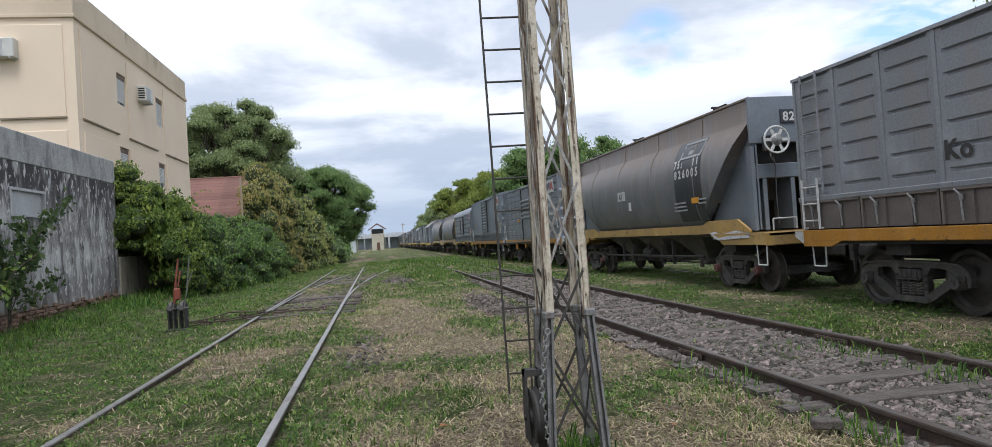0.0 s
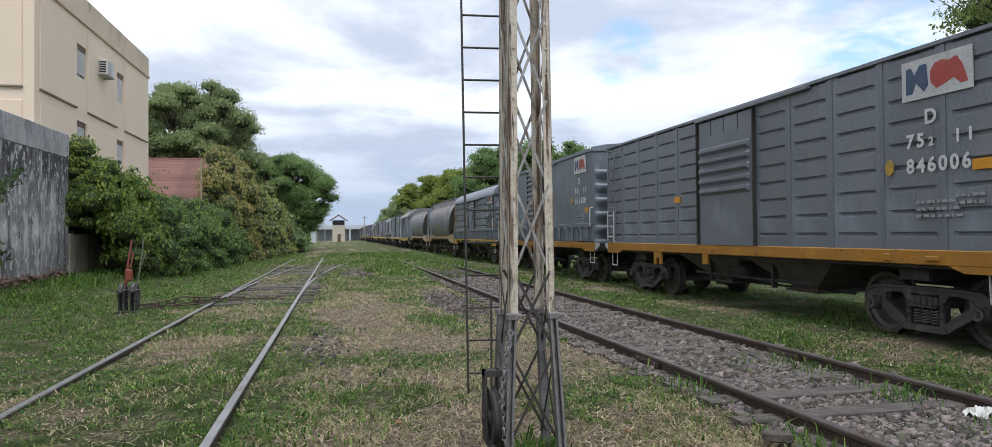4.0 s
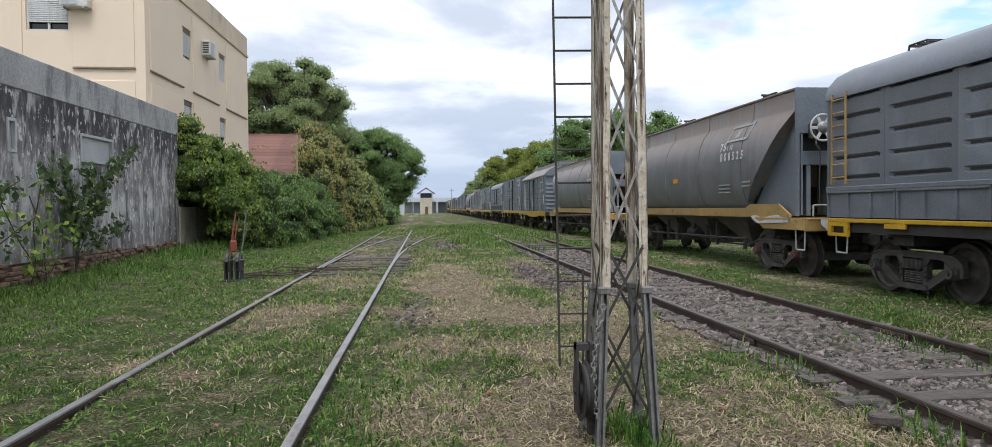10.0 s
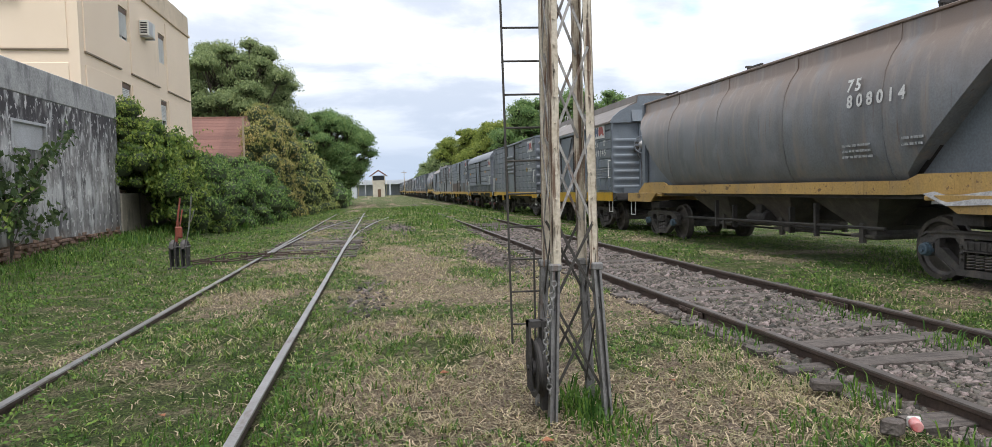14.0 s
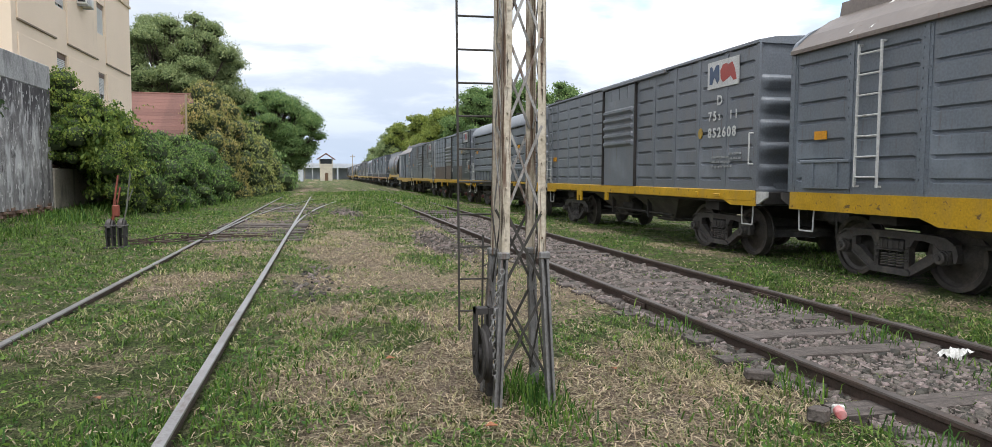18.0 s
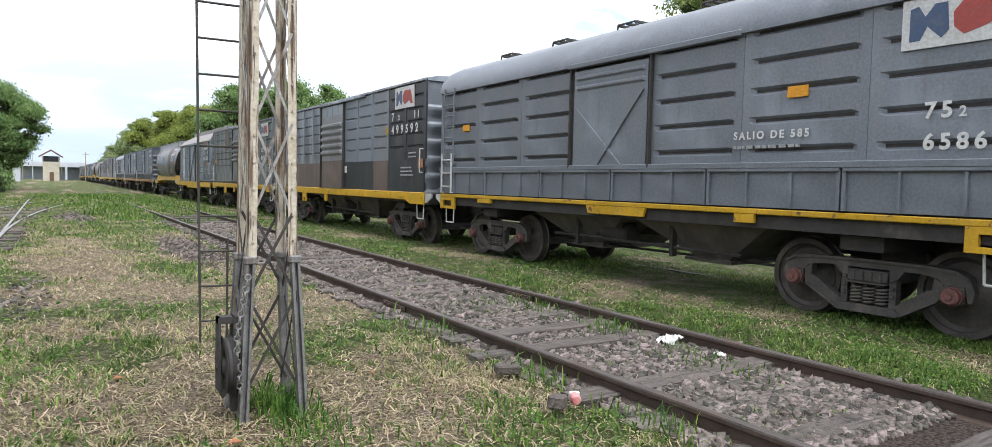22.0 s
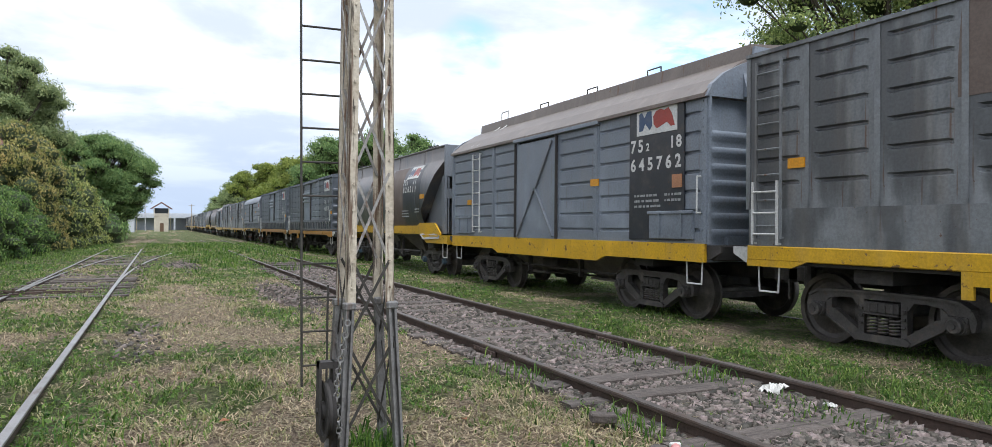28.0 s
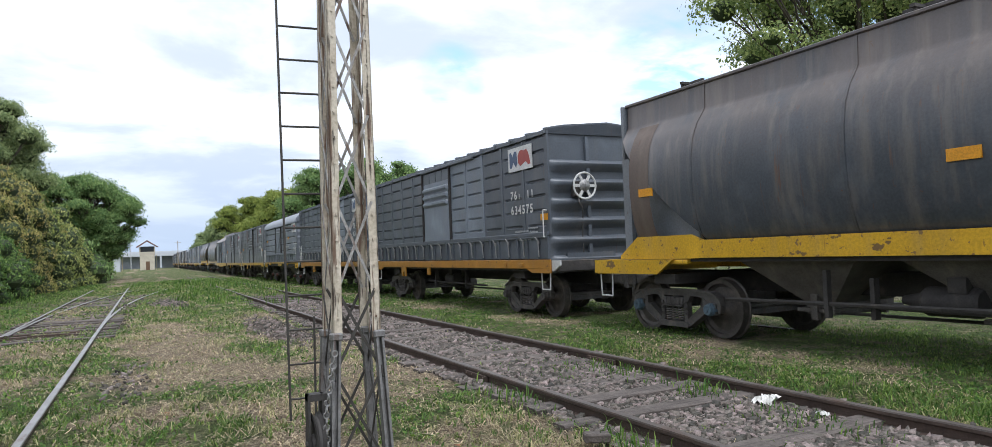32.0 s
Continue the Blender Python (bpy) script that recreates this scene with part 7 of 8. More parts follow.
# ---- plants ----
def leaf_mat(name, a, b, k=0.4, scale=1.2):
    m = mat(name, a, b, 0.55, 0, scale, bump=0, island=k, world_co=True)
    p = m.node_tree.nodes["Principled BSDF"]
    p.inputs["Specular IOR Level"].default_value = 0.25
    # thin leaves let part of the light through
    nt = m.node_tree
    t, mix = nt.nodes.new("ShaderNodeBsdfTranslucent"), nt.nodes.new("ShaderNodeMixShader")
    nt.links.new(p.inputs["Base Color"].links[0].from_socket, t.inputs["Color"])
    mix.inputs[0].default_value = 0.4
    nt.links.new(p.outputs[0], mix.inputs[1])
    nt.links.new(t.outputs[0], mix.inputs[2])
    nt.links.new(mix.outputs[0], nt.nodes["Material Output"].inputs["Surface"])
    return m


M["leaf_tree"] = leaf_mat("tree_leaf", (0.33, 0.395, 0.185), (0.20, 0.27, 0.11), 0.45)
M["leaf_light"] = leaf_mat("light_tree_leaf", (0.31, 0.38, 0.135), (0.21, 0.28, 0.09), 0.5)
M["leaf_dark"] = leaf_mat("dark_tree_leaf", (0.235, 0.345, 0.125), (0.14, 0.235, 0.08))
M["leaf_bright"] = leaf_mat("yellowish_leaf", (0.31, 0.36, 0.085), (0.19, 0.25, 0.055))
M["leaf_creeper"] = leaf_mat("creeper_leaf", (0.25, 0.33, 0.07), (0.09, 0.16, 0.035), 0.55)
M["leaf_deep"] = leaf_mat("deep_green_leaf", (0.20, 0.31, 0.09), (0.095, 0.18, 0.048), 0.55)
M["leaf_sapling"] = leaf_mat("sapling_leaf", (0.09, 0.14, 0.045), (0.045, 0.075, 0.025))
M["leaf_brown"] = leaf_mat("drying_olive_leaf", (0.43, 0.36, 0.13), (0.26, 0.30, 0.085), 0.5)
M["leaf_olive"] = leaf_mat("olive_green_leaf", (0.37, 0.385, 0.13), (0.21, 0.28, 0.08), 0.5)
M["shoot"] = mat("dry_shoot", (0.34, 0.24, 0.13), (0.22, 0.17, 0.09), 0.9)
M["bark"] = mat("tree_bark", (0.10, 0.08, 0.06), (0.055, 0.045, 0.035), 0.95, 0, 4, bump=0.8, fine=20)
# dark green of the filler lumps: shade inside the foliage, put into colour
M["core"] = mat("painted_inner_shade", (0.05, 0.07, 0.028), (0.03, 0.045, 0.018), 0.95, 0, 2)


def leaves(centres, normals, size, seed, droop=0.2):
    """Folded leaves, one at each centre, turned at random about the outward normals."""
    r = np.random.default_rng(seed)
    n = len(centres)
    nn = normals + r.normal(0, 0.55, (n, 3))
    nn /= np.linalg.norm(nn, axis=1, keepdims=True) + 1e-9
    a = np.cross(nn, r.normal(0, 1, (n, 3)))
    a /= np.linalg.norm(a, axis=1, keepdims=True) + 1e-9
    a[:, 2] -= droop
    b = np.cross(nn, a)
    s = size * r.uniform(0.6, 1.35, (n, 1))
    mid = centres + nn * s * 0.12
    v = np.stack([centres - a * s, mid + b * s * 0.55, centres + a * s, mid - b * s * 0.55], 1).reshape(-1, 3)
    f = (np.arange(n)[:, None] * 4 + np.array([[0, 1, 2, 3]]))
    return v, f


def blob_points(blobs, n, seed, shell=0.35, loose=0.05):
    """Points and outward normals scattered near the skins of ellipsoids (centre, radii)."""
    r = np.random.default_rng(seed)
    area = np.array([(rx * ry + ry * rz + rx * rz) for _, (rx, ry, rz) in blobs])
    which = r.choice(len(blobs), n, p=area / area.sum())
    c, rad = np.array([b[0] for b in blobs])[which], np.array([b[1] for b in blobs])[which]
    d = r.normal(0, 1, (n, 3))
    d /= np.linalg.norm(d, axis=1, keepdims=True)
    d[:, 2] = np.where(d[:, 2] < -0.35, -d[:, 2] * 0.5, d[:, 2])
    k = 1 - shell * r.random((n, 1)) ** 1.5
    bump = 1 + 0.16 * np.sin(d[:, :1] * 7 + which[:, None]) * np.sin(d[:, 1:2] * 6 + 2 * which[:, None]) + 0.10 * np.sin(d[:, 2:3] * 11 + which[:, None])
    return c + d * rad * (k * bump + loose * r.normal(0, 1, (n, 1))) + r.normal(0, 1, (n, 3)) * rad * loose, d


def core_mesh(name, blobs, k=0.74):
    # added solid lumps behind the leaves, coloured dark as the shade within
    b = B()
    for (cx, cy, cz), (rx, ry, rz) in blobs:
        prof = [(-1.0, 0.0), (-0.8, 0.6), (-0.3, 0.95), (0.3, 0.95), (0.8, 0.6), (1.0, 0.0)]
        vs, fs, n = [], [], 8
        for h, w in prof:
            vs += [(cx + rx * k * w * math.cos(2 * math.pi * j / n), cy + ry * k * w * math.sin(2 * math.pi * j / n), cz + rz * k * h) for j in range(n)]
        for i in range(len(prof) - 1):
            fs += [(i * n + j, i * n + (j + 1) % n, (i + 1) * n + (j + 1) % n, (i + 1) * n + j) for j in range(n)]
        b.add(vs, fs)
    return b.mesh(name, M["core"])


def limbs_geo(base, tips, r0, seed):
    r = random.Random(seed)
    b = B()
    fork = Vector(base) + Vector((0, 0, 0.42 * (np.mean([t[2] for t in tips]) - base[2])))
    b.cyl(base, fork, r0, 10, r0 * 0.7)
    for t in tips:
        t = Vector(t)
        m = fork.lerp(t, 0.5) + Vector((r.uniform(-0.3, 0.3), r.uniform(-0.3, 0.3), 0.3))
        b.cyl(fork, m, r0 * 0.42, 7, r0 * 0.26)
        b.cyl(m, t, r0 * 0.26, 6, r0 * 0.06)
        for _ in range(2):
            e = t + Vector((r.uniform(-1, 1), r.uniform(-1, 1), r.uniform(-0.3, 1))) * 0.9
            b.cyl(m.lerp(t, 0.4), e, r0 * 0.13, 5, r0 * 0.03)
    return b


def tree(at, height_, blobs, n, size, leaf, label, seed, trunk=0.25, group="", core=0.62):
    """A tree: tapered trunk with limbs, and a crown of separate leaves round uneven masses. blobs are relative to the foot."""
    t = thing("tree", at, label, "tree", group)
    part("trunk", limbs_geo((0, 0, -0.3), [b[0] for b in blobs], trunk, seed), M["bark"], t, smooth=40)
    c, d = blob_points(blobs, n, seed, 0.5, 0.11)
    v, f = leaves(c, d, size, seed + 1)
    part("crown", quick_mesh("crown", v, f, M[leaf]), None, t)
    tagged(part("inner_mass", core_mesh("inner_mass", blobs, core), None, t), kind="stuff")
    return t


def clump_blobs(w, d, h0, h1, n, seed, big=0.15):
    """Many small leafy clumps over an uneven, rounded crown of width w and depth d between two heights."""
    r = random.Random(seed)
    out, cz, hz = [], (h0 + h1) / 2, (h1 - h0) / 2
    ph = [r.uniform(0, 6.28) for _ in range(4)]
    for k in range(n):
        z = -0.85 + 1.8 * (k + r.random()) / n
        a = 2.4 * k + r.uniform(-0.5, 0.5)
        q = math.sqrt(max(0.05, 1 - min(1, abs(z)) ** 2.2))
        lobe = 1 + 0.09 * math.sin(3 * a + ph[0] + 2 * z) + 0.08 * math.sin(5 * a + ph[1] - 3 * z)
        s = r.uniform(0.6, 1.35) * big
        reach = (r.uniform(0.80, 1.03) if r.random() < 0.7 else r.uniform(0.35, 0.8)) * lobe - 0.72 * s
        out.append(((q * reach * w / 2 * math.cos(a), q * reach * d / 2 * math.sin(a), cz + min(0.95, z) * hz * (1 - 0.55 * s) * (0.95 + 0.06 * math.sin(2 * a + ph[2]))), (s * w / 2, s * d / 2, s * w / 2 * r.uniform(0.6, 0.9))))
    return out


def build_trees():
    tree((-11.2, 60, 0), 14, clump_blobs(9.9, 9.2, 4.0, 14.1, 110, 4, 0.20), 230000, 0.072, "leaf_tree", "large round-topped green tree behind the house", 41, 0.4)
    tree((-5.2, 74, 0), 10, clump_blobs(9.8, 9, 1.0, 10.0, 100, 9, 0.20), 190000, 0.08, "leaf_dark", "dense dark green tree leaning over the line", 52, 0.35)
    tree((-7.5, 92, 0), 9, clump_blobs(9, 8, 0.6, 9.0, 50, 10, 0.26), 24000, 0.18, "leaf_dark", "dense dark green tree down the line", 53, 0.3)
    # the row behind the train
    spec = [((14.5, 122, 0), 12, 11, 10.2, "leaf_tree"), ((14.2, 106, 0), 10, 9, 10.8, "leaf_bright"), ((17.0, 96, 0), 11, 10, 11.2, "leaf_bright"), ((20.0, 86, 0), 12.5, 11, 12.6, "leaf_dark"),
            ((25.5, 82, 0), 13, 11, 13.4, "leaf_dark"), ((14.6, 142, 0), 11, 10, 9.4, "leaf_tree"), ((14.5, 168, 0), 12, 12, 8.7, "leaf_tree")]
    for k, (at, w, d, h, leaf) in enumerate(spec):
        tree(at, h, clump_blobs(w, d, 0.6, h, 60, 60 + k, 0.22), 60000, 0.125, leaf, "broad green tree in the row behind the train", 70 + 3 * k, 0.3, "row of trees behind the train")
    tree((24.2, 16.2, 0), 14, clump_blobs(12.3, 11, 3.4, 14.3, 100, 31, 0.2), 110000, 0.07, "leaf_light", "tall leafy green tree standing behind the goods train", 91, 0.35, core=0.35)


build_far()
build_trees()


def hedge(name, label, blobs, n, size, leaf, seed):
    h = thing(name, (0, 0, 0), label, "bush")
    c, d = blob_points(blobs, n, seed, 0.25)
    keep = c[:, 2] > height(c[:, 0], c[:, 1]) - 0.02
    v, f = leaves(c[keep], d[keep], size, seed + 1, 0.5)
    part("foliage", quick_mesh("foliage", v, f, M[leaf]), None, h)
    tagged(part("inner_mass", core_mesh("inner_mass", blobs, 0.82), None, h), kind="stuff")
    return h


def climber(at, stems, n, size, leaf, seed, label, name="sapling"):
    """A thin plant: bent stems, with leaves along them."""
    t = thing(name, at, label, "plant")
    r = random.Random(seed)
    pts, b = [], B()
    for k in range(stems):
        p, d = Vector((r.uniform(-0.15, 0.15), r.uniform(-0.3, 0.3), -0.1)), Vector((r.uniform(-0.1, 0.25), r.uniform(-0.5, 0.5), 1)).normalized()
        line = [p.copy()]
        for q in range(9):
            d = (d + Vector((r.uniform(-0.12, 0.16), r.uniform(-0.35, 0.35), r.uniform(-0.12, 0.1)))).normalized()
            p = p + d * r.uniform(0.18, 0.30)
            line.append(p.copy())
        b.tube(line, 0.011, 5)
        pts.append(line)
    part("stem", b, M["bark"], t)
    g = np.random.default_rng(seed)
    c = []
    for _ in range(n):
        line = r.choice(pts)
        i = r.randrange(2, len(line) - 1)
        q = line[i].lerp(line[i + 1], r.random())
        c.append((q.x + r.gauss(0, 0.10), q.y + r.gauss(0, 0.14), q.z + r.gauss(0, 0.08)))
    v, f = leaves(np.array(c), np.tile([0.6, -0.4, 0.5], (n, 1)), size, seed, 0.4)
    part("foliage", quick_mesh("foliage", v, f, M[leaf]), None, t)


def fan_sapling(at, tips, seed):
    """A sapling spread like a fan against the wall: tips are (along the wall, up) from its foot."""
    t = thing("sapling", at, "straggly sapling fanned out against the stained wall", "plant")
    r = random.Random(seed)
    b, c = B(), []
    for u, w in tips:
        line = [Vector((0, 0, -0.2))]
        for k in range(1, 9):
            q = k / 8
            line.append(Vector((0.05 + 0.1 * q + r.uniform(-0.03, 0.03), u * q ** 1.6 + r.uniform(-0.06, 0.06), w * q ** 0.85 + r.uniform(-0.05, 0.05))))
        b.tube(line, 0.011, 5)
        for k in range(int(70 + 26 * w)):
            q = r.uniform(0.25, 1.0) ** 0.7 * 7.99
            p = line[int(q)].lerp(line[int(q) + 1], q % 1)
            s = 0.05 + 0.10 * (r.random() < 0.6)
            c.append((p.x + r.gauss(0, 0.05), p.y + r.gauss(0, s), p.z + r.gauss(0, s)))
    part("stem", b, M["bark"], t)
    v, f = leaves(np.array(c), np.tile([0.8, -0.5, 0.4], (len(c), 1)), 0.07, seed, 0.4)
    part("foliage", quick_mesh("foliage", v, f, M["leaf_sapling"]), None, t)


def hanging_strands(bush, spots, seed):
    r = random.Random(seed)
    c = []
    for x, y, z in spots:
        l = r.uniform(0.7, 2.0)
        for k in range(int(l / 0.035)):
            c.append((x + r.gauss(0, 0.035), y + r.gauss(0, 0.05), z - 0.035 * k))
    v, f = leaves(np.array(c), np.tile([0.8, -0.5, 0.1], (len(c), 1)), 0.048, seed, 0.8)
    part("hanging_strand", quick_mesh("hanging_strand", v, f, M["leaf_creeper"]), None, bush)


def build_hedges():
    fan_sapling((-7.52, 15.9, 0.25), [(3.0, 2.85), (2.0, 2.3), (0.5, 2.2), (-1.55, 2.1), (-0.8, 2.25), (2.3, 0.9), (1.2, 1.5), (-0.4, 1.2)], 21)
    climber((-7.3, 11.6, -0.02), 6, 420, 0.06, "leaf_sapling", 8, "straggly creeper growing against the stained wall")
    climber((-7.2, 13.9, 0.0), 5, 160, 0.07, "leaf_creeper", 14, "low leafy weed at the foot of the wall")
    r = random.Random(12)

    def mass(n, y0, y1, xc, half, top, size, seed):
        """Small leafy clumps heaped to a long mound: xc, half and top are functions of y."""
        q = random.Random(seed)
        out = []
        for k in range(n):
            y = y0 + (y1 - y0) * (k + q.random()) / n
            a = math.radians(q.uniform(-4, 150))
            lump = 1 + 0.10 * math.sin(1.9 * y + seed) + 0.08 * math.sin(4.3 * y + 3 * a)
            rho = lump * (q.uniform(0.80, 1.0) if q.random() < 0.8 else q.uniform(0.4, 0.8))
            e = q.uniform(*size)
            out.append(((xc(y) + half(y) * rho * math.cos(a), y, max(0.15, top(y) * rho * max(0.0, math.sin(a)) ** 0.75 - 0.3 * e)), (e, e * q.uniform(0.9, 1.4), e * q.uniform(0.65, 0.95))))
        return out

    def between(y, pts):
        return float(np.interp(y, [p[0] for p in pts], [p[1] for p in pts]))

    # creeper over the end of the wall: hangs clear of the ground at first
    near = mass(190, 22.95, 28.2, lambda y: -7.45, lambda y: between(y, ((22.9, 1.25), (24.5, 1.5), (28, 1.6))), lambda y: between(y, ((22.9, 3.35), (24.2, 3.85), (25.5, 3.75), (27, 3.1), (28.2, 2.6))), (0.26, 0.46), 12)
    near = [b for b in near if b[0][2] > between(b[0][1], ((22.9, 0.5), (23.9, 0.3), (24.2, 0.0)))]
    bush = hedge("creeper_bush", "overgrown creeper hanging over the end of the wall", near, 110000, 0.036, "leaf_creeper", 5)
    sprigs = []
    for k in range(60):
        p, d = Vector((-7.1 + r.uniform(-0.7, 0.8), r.uniform(22.9, 27.2), r.uniform(2.9, 3.7))), Vector((r.uniform(-0.5, 0.9), r.uniform(-0.8, 0.5), r.uniform(0.3, 1.0)))
        for q in range(16):
            d.z -= 0.09
            p = p + d * 0.055
            sprigs.append((p.x + r.gauss(0, 0.03), p.y + r.gauss(0, 0.03), p.z + r.gauss(0, 0.03)))
    v, f = leaves(np.array(sprigs), np.tile([0.5, -0.5, 0.6], (len(sprigs), 1)), 0.05, 17, 0.4)
    tagged(part("sprig", quick_mesh("sprig", v, f, M["leaf_creeper"]), None, bush), kind="stuff")
    hanging_strands(bush, [(-6.45 + r.uniform(-0.5, 0.25), 22.9 + 3.6 * r.random(), 3.0 + r.uniform(-0.5, 0.3)) for _ in range(170)], 15)
    ivy = mass(230, 26.0, 44.5, lambda y: -7.3 + 0.02 * (y - 27), lambda y: between(y, ((26, 1.3), (28, 1.7), (36, 1.9), (44, 1.6))), lambda y: between(y, ((26, 2.7), (29, 2.75), (34, 2.95), (44, 2.8))), (0.35, 0.75), 6)
    hedge("creeper_hedge", "tangled dark green creeper hedge beside the track", ivy, 130000, 0.045, "leaf_deep", 6)
    tall = mass(210, 40.5, 53.0, lambda y: -6.5, lambda y: between(y, ((40, 0.6), (43, 1.2), (53, 1.7))), lambda y: between(y, ((39, 4.9), (42, 5.5), (47, 5.7), (52, 5.4))), (0.4, 0.85), 7)
    bush = hedge("drying_shrub", "tall olive and brown drying shrub beside the track", tall, 110000, 0.05, "leaf_brown", 7)
    # bare shoots stand out of the top
    for k in range(70):
        y = r.uniform(42, 54)
        x, z = -6.5 + r.uniform(-0.8, 0.7), r.uniform(4.7, 5.4)
        part("shoot", B().tube([(x, y, z - 0.8), (x + r.uniform(-0.2, 0.2), y, z + 0.1), (x + r.uniform(-0.4, 0.5), y + r.uniform(-0.3, 0.3), z + r.uniform(0.3, 0.7))], 0.014, 4), M["shoot"], bush)
    olive = mass(220, 48.0, 68.0, lambda y: -6.6 + 0.02 * (y - 48), lambda y: 2.1, lambda y: between(y, ((48, 5.2), (58, 5.0), (68, 4.2))), (0.5, 1.0), 8)
    hedge("olive_shrub", "tall olive-green shrubs beside the track", olive, 80000, 0.065, "leaf_olive", 9)
    far = mass(110, 64, 100, lambda y: -6.2, lambda y: 2.4, lambda y: 3.6, (0.8, 1.5), 10)
    hedge("bush_row", "green bushes along the line", far, 26000, 0.13, "leaf_dark", 8)


build_hedges()


# ---- grass, straw, ballast ----
def visible_spots(n, xr, yr, seed):
    """Spots on the ground within the cone that the camera sweeps; nearer ones lie denser."""
    r = np.random.default_rng(seed)
    y = yr[0] * (yr[1] / yr[0]) ** r.random(n)
    lo, hi = np.maximum(xr[0], -1.0 * y - 1.0), np.minimum(xr[1], 2.6 * y)
    u = r.random(n)
    return lo + (hi - lo) * u, y, r


def off_rails(x, y):
    ok = np.ones(len(x), bool)
    for q in (LX, LX + GAUGE, RX, RX + GAUGE):
        ok &= np.abs(x - q) > 0.06
    return ok


def blades(name, x, y, hgt, wid, lean, material, label, seed, category="grass"):
    r = np.random.default_rng(seed)
    n = len(x)
    z = height(x, y) - 0.01
    a = r.uniform(0, 2 * np.pi, n)
    dx, dy = np.cos(a), np.sin(a)
    l = np.minimum(lean * r.uniform(0.2, 1.3, n), 1.9) * hgt
    b = r.uniform(0, 2 * np.pi, n)
    lx, ly = np.cos(b) * l, np.sin(b) * l
    base = np.stack([x, y, z], 1)
    w = np.stack([dx * wid / 2, dy * wid / 2, 0 * x], 1)
    mid = base + np.stack([lx * 0.42, ly * 0.42, hgt * 0.72], 1)
    tip = base + np.stack([lx, ly, hgt * np.maximum(0.35, 1 - 0.25 * lean * np.ones(n))], 1)
    v = np.stack([base - w, base + w, mid + w * 0.8, tip, mid - w * 0.8], 1)
    v = v.reshape(-1, 3)
    k = np.arange(n)[:, None] * 5
    f = np.concatenate([k + [[0, 1, 2]], k + [[0, 2, 4]], k + [[4, 2, 3]]])
    tagged(new(name, quick_mesh(name, v, f, M[material])), label, category, kind="stuff")


M["blade"] = leaf_mat("grass_blade", (0.205, 0.315, 0.075), (0.045, 0.095, 0.02), 0.4, 9.0)
M["blade_olive"] = leaf_mat("yellowing_grass_blade", (0.50, 0.47, 0.24), (0.17, 0.19, 0.07), 0.4, 8.0)
M["blade_dry"] = leaf_mat("dry_grass_blade", (0.61, 0.52, 0.34), (0.25, 0.195, 0.115), 0.4, 8.0)
M["leaf_weed"] = leaf_mat("weed_leaf", (0.145, 0.26, 0.05), (0.042, 0.105, 0.02), 0.45, 7.0)


def tufts(name, n, per, xr, yr, seed, want, hgt, wid, lean, material, label):
    """Grass in tufts of `per` blades; want(x, y) is the chance that a tuft stands there."""
    x, y, r = visible_spots(n, xr, yr, seed)
    ok = r.random(n) < want(x, y)
    cx, cy = np.repeat(x[ok], per), np.repeat(y[ok], per)
    size = np.repeat(r.uniform(0.45, 1.5, ok.sum()), per)
    m = len(cx)
    sp = (0.016 + 0.0034 * cy) * size
    x, y = cx + r.normal(0, 1, m) * sp, cy + r.normal(0, 1, m) * sp
    keep = off_rails(x, y) & (y > 2.2)
    x, y, size = x[keep], y[keep], size[keep]
    m = len(x)
    h = hgt * size * r.uniform(0.45, 1.4, m) * np.clip(0.85 + 0.55 * field(x, y, 1.4, 31), 0.45, 1.5) * (1 + 1.1 * step(-x, 5.8, 7.3)) * (1 - 0.5 * step(x, 5.9, 6.8)) * (1 + y / 50)
    h = np.minimum(h, np.where(x < -5, 0.16, 0.085) * (1 + y / 40))
    blades(name, x, y, h, wid * (1 + y / 13), lean, material, label, seed + 1)


def bare(x, y):
    return 1 - 0.95 * np.clip(stoniness(x, y) * 1.3, 0, 1)


